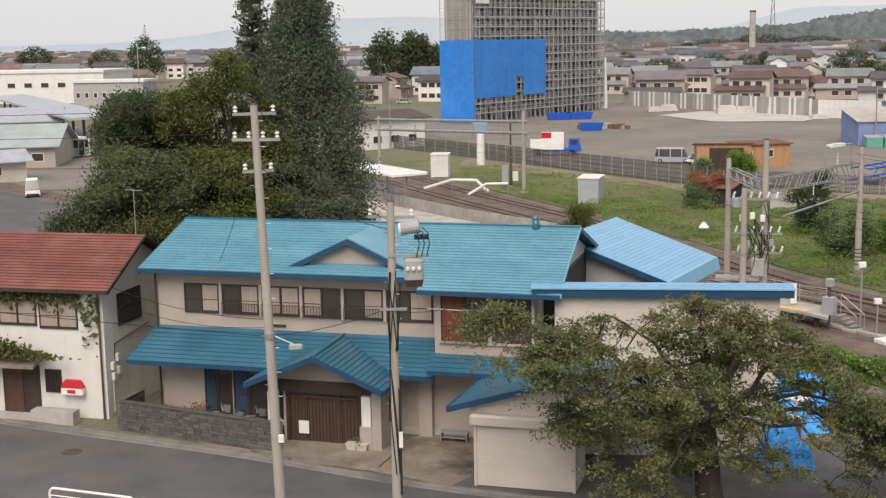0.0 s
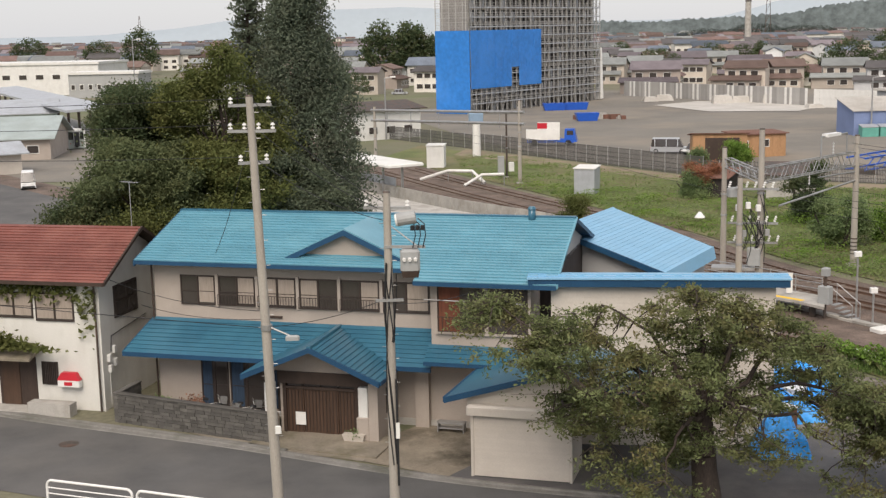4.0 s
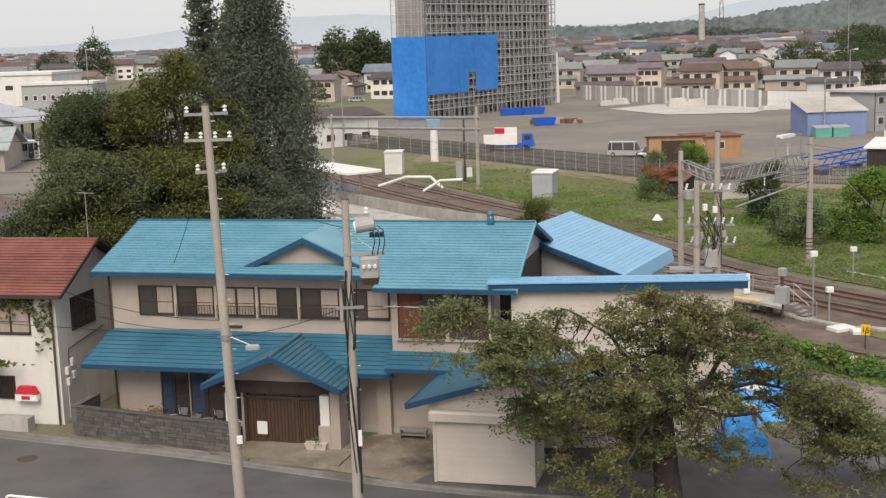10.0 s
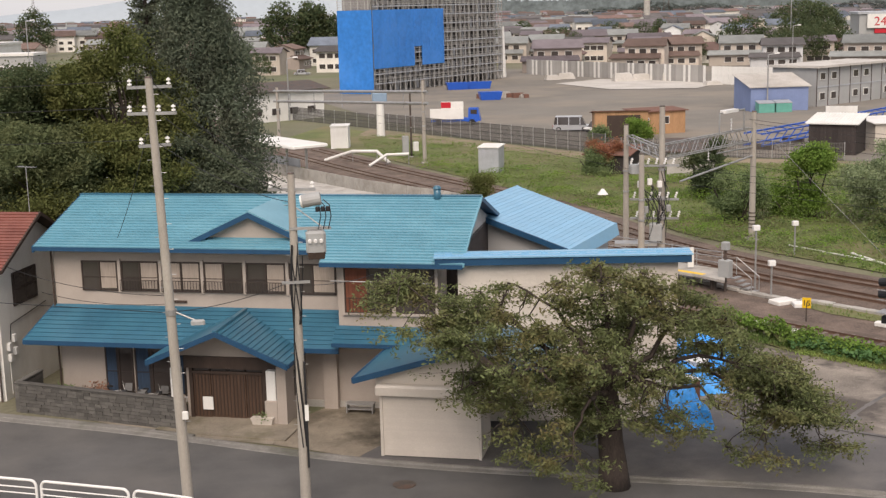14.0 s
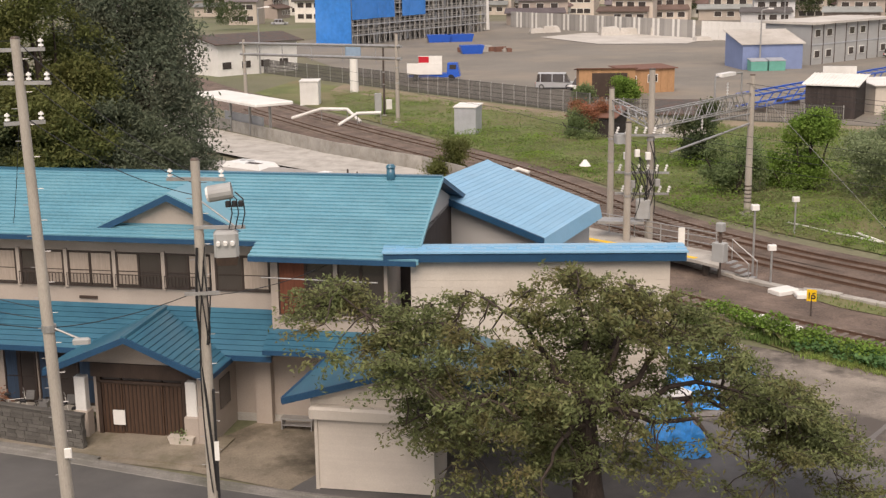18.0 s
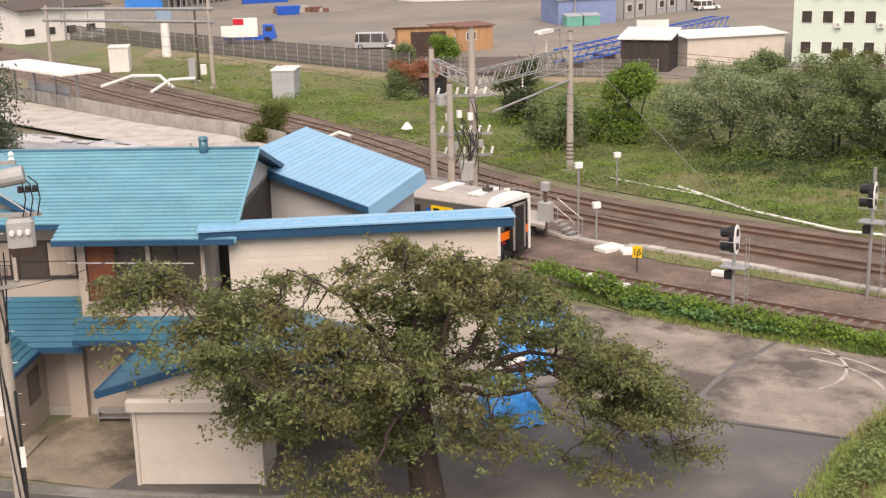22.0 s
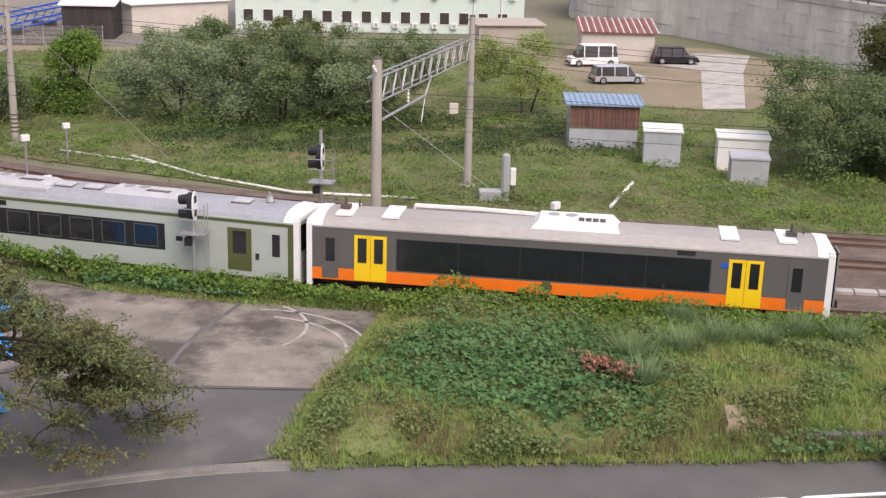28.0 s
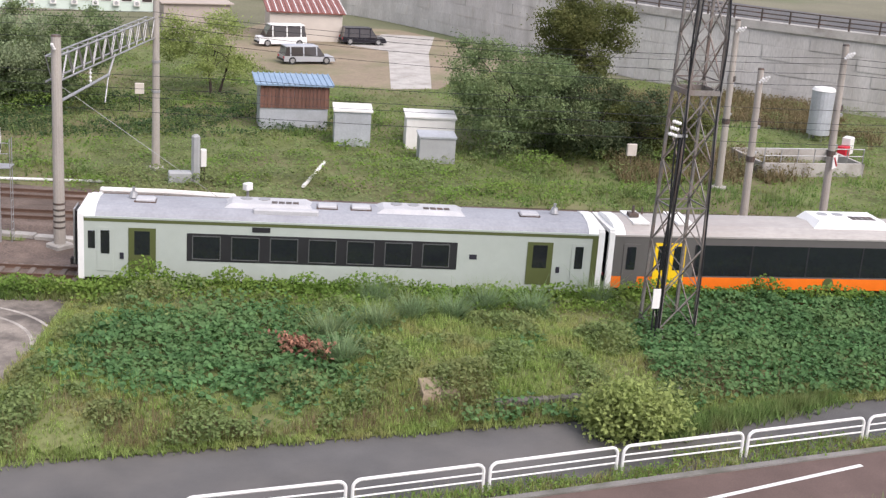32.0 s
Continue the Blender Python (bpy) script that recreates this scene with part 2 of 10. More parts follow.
# Needle green is lightened to include the pale reflected haze over the cedar.
M["needle"] = leaf_material("cedar_needle_hazed", (0.135, 0.165, 0.115), (0.17, 0.16, 0.115), 0.5, 0.14)
M["leaf_bright"] = leaf_material("fresh_leaf", (0.165, 0.27, 0.055), (0.24, 0.29, 0.07), 0.5)
M["leaf_mid"] = leaf_material("shrub_leaf", (0.18, 0.245, 0.11), (0.24, 0.265, 0.13), 0.5)
M["leaf_weed"] = leaf_material("verge_weed_leaf", (0.19, 0.255, 0.095), (0.26, 0.26, 0.11), 0.6, 0.22)
# Thicket green is raised towards grey, with haze put into the leaf colour.
M["leaf_haze"] = leaf_material("thicket_leaf_hazed", (0.26, 0.32, 0.18), (0.3, 0.31, 0.19), 0.5)
M["leaf_brush"] = leaf_material("scrub_leaf", (0.17, 0.155, 0.075), (0.2, 0.14, 0.08), 0.6, 0.3)
M["leaf_creeper"] = leaf_material("creeper_leaf", (0.06, 0.105, 0.042), (0.1, 0.13, 0.055), 0.6, 0.3)
M["leaf_rust"] = leaf_material("russet_vine_leaf", (0.34, 0.15, 0.09), (0.2, 0.19, 0.09), 0.6, 0.3)
M["leaf_yellow"] = leaf_material("yellowing_leaf", (0.3, 0.36, 0.12), (0.26, 0.34, 0.11), 0.5)
M["blade_dry"] = leaf_material("dry_stalk", (0.25, 0.2, 0.11), (0.17, 0.13, 0.08), 0.5, 0.4)
M["leaf_kudzu"] = leaf_material("kudzu_leaf", (0.105, 0.21, 0.08), (0.21, 0.3, 0.115), 0.5)
M["blade"] = leaf_material("grass_blade", (0.28, 0.37, 0.11), (0.42, 0.37, 0.17), 0.7, 0.42)
M["blade_dull"] = leaf_material("verge_grass_blade", (0.17, 0.26, 0.08), (0.29, 0.27, 0.13), 0.8, 0.42)
M["blade_grey"] = leaf_material("pampas_blade", (0.2, 0.29, 0.14), (0.25, 0.29, 0.15), 0.5, 0.35)
M["tarp"] = material("blue_tarp_sheet", (0.025, 0.2, 0.6), 0.5, vary=0.1, scale=0.15, fine=1.2, bump=0.2, stain=(0.07, 0.28, 0.74), stain_amt=0.5, stain_scale=0.1)
M["tarp_bright"] = material("bright_blue_tarp", (0.03, 0.33, 0.85), 0.45, vary=0.2, scale=1.2, fine=6, bump=0.5, stain=(0.15, 0.45, 0.85), stain_amt=0.5, stain_scale=1.0)
M["truck_blue"] = material("blue_vehicle_paint", (0.02, 0.10, 0.48), 0.35, vary=0.08, bump=0.02)
M["train_grey"] = material("train_grey_paint", (0.105, 0.10, 0.095), 0.38, vary=0.05, bump=0.02, spec=0.5)
M["train_orange"] = material("train_orange_paint", (0.80, 0.17, 0.012), 0.38, vary=0.05, bump=0.02)
M["train_yellow"] = material("train_yellow_paint", (0.80, 0.53, 0.01), 0.38, vary=0.04, bump=0.02)
M["train_glass"] = glass_material("train_glass", (0.014, 0.016, 0.02), 0.08)
M["train_roof"] = material("train_roof_grey", (0.36, 0.34, 0.32), 0.6, vary=0.08, scale=0.5, fine=8, stain=(0.27, 0.24, 0.22), stain_amt=0.6, stain_scale=0.4, stretch=(0.4, 1, 1))
M["train_white"] = material("train_white_paint", (0.74, 0.74, 0.72), 0.4, vary=0.04, bump=0.02)
M["train_mint"] = material("train_pale_green_white", (0.385, 0.425, 0.385), 0.38, vary=0.04, bump=0.02)
M["rim_grey"] = material("dull_silver_rim", (0.12, 0.125, 0.12), 0.45, 0.3, vary=0.1, bump=0.02)
M["roof_unit"] = material("grey_white_roof_unit", (0.44, 0.44, 0.45), 0.5, vary=0.1, bump=0.02)
M["train_green"] = material("train_olive_green", (0.085, 0.1, 0.035), 0.4, vary=0.05, bump=0.02)
M["train_roof_blue"] = material("train_roof_bluegrey", (0.30, 0.31, 0.335), 0.6, vary=0.08, scale=0.5, fine=8, stain=(0.2, 0.2, 0.22), stain_amt=0.5, stain_scale=0.4)
M["under"] = material("underframe_grime", (0.03, 0.026, 0.024), 0.85, vary=0.25, scale=1, fine=10)
M["yellow_sign"] = material("yellow_sign", (0.80, 0.50, 0.015), 0.5, vary=0.05, bump=0.02)
M["orange_ply"] = material("orange_board", (0.40, 0.23, 0.12), 0.75, vary=0.12, scale=0.8, fine=10, stretch=(1, 1, 0.3), per_piece=0.1)
M["rusty_wood"] = material("weathered_red_brown_board", (0.15, 0.075, 0.055), 0.85, vary=0.22, scale=1.2, fine=12, stretch=(4, 4, 0.4), per_piece=0.15)
M["dark_wood_and_shade"] = material("old_black_board_and_shade", (0.045, 0.036, 0.034), 0.85, vary=0.22, scale=1.2, fine=12, stretch=(4, 4, 0.4), per_piece=0.2)
M["mint_wall"] = material("pale_mint_wall", (0.55, 0.64, 0.57), 0.8, vary=0.05, scale=0.3, fine=8, stain=(0.42, 0.48, 0.42), stain_amt=0.4, stain_scale=0.3)
M["wall_grey"] = material("retaining_concrete", (0.54, 0.52, 0.49), 0.9, vary=0.13, scale=0.25, fine=10, stain=(0.34, 0.32, 0.29), stain_amt=0.6, stain_scale=0.3, stretch=(1, 1, 0.25), coord="World", per_piece=0.08)
M["hoarding"] = material("white_hoarding", (0.34, 0.33, 0.315), 0.55, vary=0.08, scale=0.5, fine=8, per_piece=0.16)
M["lilac_wall"] = material("lilac_container_paint", (0.2, 0.26, 0.44), 0.6, vary=0.07, scale=0.5, fine=8)
M["office_grey"] = material("site_office_grey", (0.36, 0.365, 0.36), 0.6, vary=0.07, scale=0.5, fine=8)
M["sheet_blue"] = material("corrugated_blue_grey", (0.22, 0.31, 0.42), 0.55, vary=0.1, scale=1, fine=10)
M["sheet_pale"] = material("pale_grey_green_sheet", (0.33, 0.38, 0.375), 0.5, vary=0.1, scale=0.5, fine=6, stain=(0.26, 0.29, 0.27), stain_amt=0.5)
M["sheet_silver"] = material("silver_sheet", (0.45, 0.47, 0.50), 0.45, metal=0.3, vary=0.1, scale=1, fine=10, stain=(0.3, 0.3, 0.3), stain_amt=0.4)
M["raw_concrete"] = material("raw_concrete", (0.33, 0.315, 0.3), 0.9, vary=0.2, scale=0.2, fine=3)
M["pale_slab"] = material("pale_concrete", (0.5, 0.475, 0.44), 0.8, vary=0.1, scale=0.15, fine=3, stain=(0.36, 0.33, 0.29), stain_amt=0.6, stain_scale=0.2, coord="World")
M["fence_dark"] = material("dark_fence_wire", (0.12, 0.115, 0.11), 0.6, metal=0.3, vary=0.15)
M["bin_green"] = material("teal_green_bin", (0.12, 0.36, 0.3), 0.5, vary=0.1)
# Far hill colour is lifted towards pale blue-grey to paint in haze.
M["hill"] = material("haze_painted_hill", (0.36, 0.41, 0.45), 1.0, vary=0.025, scale=0.004, fine=0.05, coord="World", bump=0)
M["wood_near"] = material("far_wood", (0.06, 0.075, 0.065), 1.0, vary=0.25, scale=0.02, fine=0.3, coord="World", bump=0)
# Distance haze is mixed into this grey-blue woodland colour.
M["wood_far"] = material("haze_painted_wood", (0.105, 0.125, 0.125), 1.0, vary=0.22, scale=0.03, fine=0.12, coord="World", bump=0)
M["brick_pave"] = material("red_brown_paving", (0.115, 0.078, 0.067), 0.85, vary=0.15, scale=0.5, fine=25, coord="World")
M["car_silver"] = material("silver_car_paint", (0.50, 0.51, 0.53), 0.3, metal=0.5, vary=0.03, bump=0)
M["car_black"] = material("black_car_paint", (0.015, 0.013, 0.018), 0.2, vary=0.05, bump=0)
M["car_white"] = material("white_car_paint", (0.75, 0.75, 0.74), 0.3, vary=0.03, bump=0)
M["soil_red"] = material("dead_leaf_red", (0.26, 0.13, 0.085), 0.95, vary=0.3, scale=2, fine=15, island=0.3)
M["red_sign"] = material("red_plastic", (0.50, 0.02, 0.035), 0.4, vary=0.06, bump=0.02)
M["ink"] = material("dark_ink", (0.02, 0.02, 0.03), 0.6, vary=0.05, bump=0)
HOUSE_WALLS = [material("house_wall", c, 0.85, vary=0.1, scale=0.3, fine=5, per_piece=0.22) for c in ((0.5, 0.44, 0.38), (0.68, 0.65, 0.6), (0.33, 0.28, 0.245), (0.58, 0.585, 0.59))]
HOUSE_ROOFS = [material("house_roof", c, 0.85, vary=0.16, scale=0.4, fine=5, per_piece=0.3, island=0.25, spec=0.15) for c in ((0.085, 0.08, 0.08), (0.14, 0.1, 0.086), (0.12, 0.14, 0.17), (0.2, 0.21, 0.205), (0.125, 0.085, 0.076), (0.15, 0.13, 0.14))]


# ---------------------------------------------------------------- building tools
import functools
from mathutils.geometry import tessellate_polygon


class Geo:
    """Gathers vertices and faces of one mesh."""

    def __init__(self):
        self.v, self.f = [], []

    def face(self, *pts):
        k = len(self.v)
        self.v.extend(tuple(p) for p in pts)
        self.f.append(tuple(range(k, k + len(pts))))
        return self

    def hexa(self, p):
        """Eight corners: the lower four anticlockwise, then the upper four above them."""
        k = len(self.v)
        self.v.extend(tuple(q) for q in p)
        for a in ((3, 2, 1, 0), (4, 5, 6, 7), (0, 1, 5, 4), (1, 2, 6, 5), (2, 3, 7, 6), (3, 0, 4, 7)):
            self.f.append(tuple(k + i for i in a))
        return self

    def box(self, x0, x1, y0, y1, z0, z1):
        return self.hexa([(x0, y0, z0), (x1, y0, z0), (x1, y1, z0), (x0, y1, z0), (x0, y0, z1), (x1, y0, z1), (x1, y1, z1), (x0, y1, z1)])

    def cbox(self, x0, x1, y0, y1, z0, z1, b=0.02):
        """A box with chamfered upright and top edges."""
        ring = [(x0 + b, y0), (x1 - b, y0), (x1, y0 + b), (x1, y1 - b), (x1 - b, y1), (x0 + b, y1), (x0, y1 - b), (x0, y0 + b)]
        cx, cy = (x0 + x1) / 2, (y0 + y1) / 2
        sx, sy = 1 - 2 * b / max(x1 - x0, 1e-6), 1 - 2 * b / max(y1 - y0, 1e-6)
        k = len(self.v)
        for z, s in ((z0, 0), (z1 - b, 0), (z1, 1)):
            for x, y in ring:
                self.v.append((cx + (x - cx) * (sx if s else 1), cy + (y - cy) * (sy if s else 1), z))
        for r in (0, 8):
            for i in range(8):
                j = (i + 1) % 8
                self.f.append((k + r + i, k + r + j, k + r + 8 + j, k + r + 8 + i))
        self.f.append(tuple(k + 16 + i for i in range(8)))
        self.f.append(tuple(k + 7 - i for i in range(8)))
        return self

    def tube(self, p, q, r0, r1=None, n=8, caps=True):
        r1 = r0 if r1 is None else r1
        p, q = Vector(p), Vector(q)
        d = (q - p).normalized()
        a = d.orthogonal().normalized()
        b = d.cross(a)
        k = len(self.v)
        for c, r in ((p, r0), (q, r1)):
            for i in range(n):
                w = 2 * math.pi * i / n
                self.v.append(tuple(c + a * (r * math.cos(w)) + b * (r * math.sin(w))))
        for i in range(n):
            j = (i + 1) % n
            self.f.append((k + i, k + j, k + n + j, k + n + i))
        if caps:
            self.f.append(tuple(k + n - 1 - i for i in range(n)))
            self.f.append(tuple(k + n + i for i in range(n)))
        return self

    def line(self, pts, r, n=6):
        """One unbroken round bar through the points."""
        p = [Vector(q) for q in pts]
        p = [q for i, q in enumerate(p) if i == 0 or (q - p[i - 1]).length > 1e-5]
        k, m, a = len(self.v), len(p), None
        for i in range(m):
            d = (p[min(i + 1, m - 1)] - p[max(i - 1, 0)]).normalized()
            a = d.orthogonal() if a is None else a - d * a.dot(d)
            if a.length < 1e-4:
                a = d.orthogonal()
            a.normalize()
            b = d.cross(a)
            for j in range(n):
                w = 2 * math.pi * j / n
                self.v.append(tuple(p[i] + a * (r * math.cos(w)) + b * (r * math.sin(w))))
        for i in range(m - 1):
            for j in range(n):
                j2 = (j + 1) % n
                self.f.append((k + i * n + j, k + i * n + j2, k + i * n + n + j2, k + i * n + n + j))
        self.f.append(tuple(k + n - 1 - j for j in range(n)))
        self.f.append(tuple(k + (m - 1) * n + j for j in range(n)))
        return self

    def slab(self, pts, d):
        """A flat polygon and its copy moved by d, joined."""
        k, m = len(self.v), len(pts)
        d = Vector(d)
        self.v.extend(tuple(Vector(p)) for p in pts)
        self.v.extend(tuple(Vector(p) + d) for p in pts)
        self.f.append(tuple(range(k, k + m)))
        self.f.append(tuple(range(k + 2 * m - 1, k + m - 1, -1)))
        for i in range(m):
            j = (i + 1) % m
            self.f.append((k + j, k + i, k + m + i, k + m + j))
        return self

    def ball(self, c, r, n=8, squash=1.0):
        k = len(self.v)
        rings = n // 2
        for i in range(rings + 1):
            th = math.pi * i / rings
            for j in range(n):
                ph = 2 * math.pi * j / n
                self.v.append((c[0] + r * math.sin(th) * math.cos(ph), c[1] + r * math.sin(th) * math.sin(ph), c[2] + r * squash * math.cos(th)))
        for i in range(rings):
            for j in range(n):
                j2 = (j + 1) % n
                self.f.append((k + i * n + j, k + (i + 1) * n + j, k + (i + 1) * n + j2, k + i * n + j2))
        return self

    def moved(self, m):
        self.v = [tuple(m @ Vector(p)) for p in self.v]
        return self

    def mesh(self, name, mat, smooth=False):
        me = bpy.data.meshes.new(name)
        me.from_pydata(self.v, [], self.f)
        if len(self.f) < 3000:
            bm = bmesh.new()
            bm.from_mesh(me)
            bmesh.ops.recalc_face_normals(bm, faces=bm.faces)
            bm.to_mesh(me)
            bm.free()
        me.materials.append(mat)
        if smooth:
            me.polygons.foreach_set("use_smooth", [True] * len(me.polygons))
        return me


def part(name, geo, mat, parent, label="", smooth=False):
    """One mesh object under a thing or under a part."""
    ob = new(name, geo if isinstance(geo, bpy.types.Mesh) else geo.mesh(name, mat, smooth))
    ob.parent = parent
    if label:
        ob["label"] = label
    return ob


def thing(name, m, label, category, group="", kind=""):
    """An empty at the base of a thing, which parents its parts."""
    ob = new(name)
    ob.matrix_basis = m
    ob.empty_display_size = 0.2
    return tagged(ob, label, category, group, kind)


def single(name, geo, mat, label, category="", group="", kind="", smooth=False):
    return tagged(new(name, geo.mesh(name, mat, smooth)), label, category, group, kind)


def lerp(a, b, s):
    return Vector(a) * (1 - s) + Vector(b) * s


class Curve2:
    """A smooth line on the ground through a few points, walked by its length."""

    def __init__(self, pts):
        p = [Vector((*q, 0)) for q in pts]
        p = [2 * p[0] - p[1], *p, 2 * p[-1] - p[-2]]
        self.p = []
        for i in range(1, len(p) - 2):
            for k in range(24):
                t = k / 24
                a, b, c, d = p[i - 1:i + 3]
                self.p.append(0.5 * (2 * b + (c - a) * t + (2 * a - 5 * b + 4 * c - d) * t * t + (3 * b - a - 3 * c + d) * t ** 3))
        self.p.append(p[-2])
        self.s = [0.0]
        for a, b in zip(self.p, self.p[1:]):
            self.s.append(self.s[-1] + (b - a).length)
        self.length = self.s[-1]

    def at(self, s):
        xs = np.interp(s, self.s, [q.x for q in self.p])
        ys = np.interp(s, self.s, [q.y for q in self.p])
        return Vector((xs, ys, 0))

    def way(self, s):
        return (self.at(min(s + 0.5, self.length)) - self.at(max(s - 0.5, 0))).normalized()

    def near(self, x, y):
        k = min(range(len(self.p)), key=lambda i: (self.p[i].x - x) ** 2 + (self.p[i].y - y) ** 2)
        return self.s[k]

    def side(self, s, off, z=0.0):
        d = self.way(s)
        return self.at(s) + Vector((-d.y, d.x, 0)) * off + Vector((0, 0, z))


def ribbon(curve, s0, s1, profile, step=2.0):
    """A strip swept along a curve: profile is a list of (offset to the left, height)."""
    g = Geo()
    n = max(2, int((s1 - s0) / step))
    m = len(profile)
    for i in range(n + 1):
        s = s0 + (s1 - s0) * i / n
        for off, z in profile:
            g.v.append(tuple(curve.side(s, off, z)))
    for i in range(n):
        for j in range(m - 1):
            a = i * m + j
            g.f.append((a, a + 1, a + m + 1, a + m))
    return g


def polygon_sheet(pts, z):
    g = Geo()
    g.v = [(x, y, z) for x, y in pts]
    for a, b, c in tessellate_polygon([[Vector(p) for p in g.v]]):
        p, q, r = Vector(g.v[a]), Vector(g.v[b]), Vector(g.v[c])
        g.f.append((a, b, c) if (q - p).cross(r - p).z > 0 else (a, c, b))
    return g


def inside(x, y, poly):
    hit = False
    for (x0, y0), (x1, y1) in zip(poly, poly[1:] + poly[:1]):
        if (y0 > y) != (y1 > y) and x < (x1 - x0) * (y - y0) / (y1 - y0) + x0:
            hit = not hit
    return hit


def leaf(g, c, size, rng, flat=0.5, long=1.6):
    """One small folded leaf of two triangles."""
    n = Vector((rng.gauss(0, 1), rng.gauss(0, 1), rng.gauss(0, 1) + flat)).normalized()
    a = n.orthogonal().normalized()
    a.rotate(Matrix.Rotation(rng.uniform(0, 6.28), 3, n))
    b = n.cross(a)
    c = Vector(c)
    k = len(g.v)
    g.v.extend((tuple(c - a * size * long * 0.5), tuple(c + b * size * 0.5 + n * size * 0.12), tuple(c + a * size * long * 0.5), tuple(c - b * size * 0.5 + n * size * 0.12)))
    g.f.append((k, k + 1, k + 2))
    g.f.append((k, k + 2, k + 3))


def limb(g, p, q, r0, r1, rng, bend=0.12, steps=4, n=6):
    """A tapering, slightly crooked limb; returns its points."""
    p, q = Vector(p), Vector(q)
    pts = [p]
    L = (q - p).length
    for i in range(1, steps + 1):
        s = i / steps
        w = p.lerp(q, s)
        if i < steps:
            w += Vector((rng.gauss(0, bend), rng.gauss(0, bend), rng.gauss(0, bend * 0.6))) * L * 0.25
        pts.append(w)
    for i, (a, b) in enumerate(zip(pts, pts[1:])):
        g.tube(a, b, r0 + (r1 - r0) * i / steps, r0 + (r1 - r0) * (i + 1) / steps, n, caps=False)
    return pts


# ---------------------------------------------------------------- ground, road, tracks
NEAR = Curve2([(-58.8, 161.9), (-33.6, 125.3), (-9.9, 90.6), (4.6, 75.3), (11, 67), (16.8, 59.4), (20.5, 53.8), (23.6, 49.2), (28.7, 42.2), (33, 37), (37, 32.4), (42.7, 26.1), (52, 16.5), (65, 4), (85, -14), (110, -35)])
FAR1 = Curve2([(-34.3, 251.2), (-12.3, 172.1), (-2, 141.7), (5.2, 121.4), (14.4, 98), (17.7, 85.8), (19.7, 76.6), (22.4, 68.8), (26.3, 61.4), (29.8, 55.2), (33.8, 49), (38.8, 43), (43, 37.6), (53, 26), (68, 11), (95, -14)])
FAR2 = Curve2([(-30.3, 253.1), (-8.4, 174.2), (1.9, 143.7), (8.9, 123), (17.9, 99.6), (21.2, 87.3), (22.9, 78.7), (25.2, 71), (28.6, 63.6), (32.2, 57.6), (36.4, 51.6), (41.2, 45.6), (45.6, 40.4), (55.8, 28.6), (70.8, 13.4), (98, -11.4)])
ROAD_EDGE = Curve2([(-60, 71), (-30, 54), (-20.5, 47.0), (-9.2, 41.0), (-0.4, 35.9), (7.5, 32.6), (15.8, 29.5), (21, 26.2), (32.8, 17.6), (43.5, 9.6), (70, -12)])

g = Geo()
k = 24
for i in range(k):
    for j in range(k):
        u0, u1, w0, w1 = [(abs(2 * q / k - 1) ** 2.2) * math.copysign(4600, q - k / 2) for q in (i, i + 1, j, j + 1)]
        g.face((u0, w0 + 40, 0), (u1, w0 + 40, 0), (u1, w1 + 40, 0), (u0, w1 + 40, 0))
single("ground", g, M["ground"], "soil and rough grass ground reaching the horizon", "ground", kind="structure")

road = ribbon(ROAD_EDGE, 0, ROAD_EDGE.length, [(0.0, 0.02), (-7.4, 0.02)], 2.0)
single("road", road, M["asphalt"], "patched grey asphalt street past the houses", "road", kind="structure")
kerb = ribbon(ROAD_EDGE, 30, 62, [(0.5, 0.02), (0.5, 0.10), (0.12, 0.10), (0.10, 0.05), (-0.2, 0.045), (-0.22, 0.02)], 1.0)
single("kerb", kerb, M["kerb_old"], "low worn concrete kerb and gutter", "kerb", kind="structure")
kerb = ribbon(ROAD_EDGE, 62, ROAD_EDGE.near(18.7, 28.0), [(0.24, 0.02), (0.24, 0.11), (0.1, 0.11), (0.08, 0.045), (-0.2, 0.04), (-0.22, 0.02)], 1.0)
single("kerb", kerb, M["kerb_old"], "low worn concrete kerb beside the paved lot", "kerb", kind="structure")

single("lot_asphalt", polygon_sheet([(-0.2, 36.1), (7, 33), (15.5, 29.9), (18.8, 28.6), (22.7, 31.9), (16.4, 37.5), (14.8, 40), (3.6, 42.3)], 0.03), M["asphalt_dark"], "dark stained asphalt forecourt", "paving", kind="structure")
single("lot_slab", polygon_sheet([(14.6, 40.2), (16.3, 37.6), (22.7, 32.0), (26.5, 34.4), (29.9, 36.9), (25.4, 41.2), (21.4, 46.4), (17.5, 50.5), (14.6, 50)], 0.05), M["slab"], "old stained concrete lot slab", "paving", kind="structure")

single("driveway", polygon_sheet([(-3.4, 38.3), (-0.2, 36.2), (3.2, 40.2), (3.4, 41.2), (-1.0, 42.7), (-2.2, 41.4)], 0.035), M["drive"], "damp mossy concrete driveway beside the porch", "paving", kind="structure")
single("forecourt", polygon_sheet([(-9.4, 41.6), (-8.2, 40.7), (-3.4, 38.3), (-2.2, 41.4), (-7.5, 44.6), (-14.5, 46.2)], 0.03), M["mossy"], "old concrete forecourt of the inn", "paving", kind="structure")

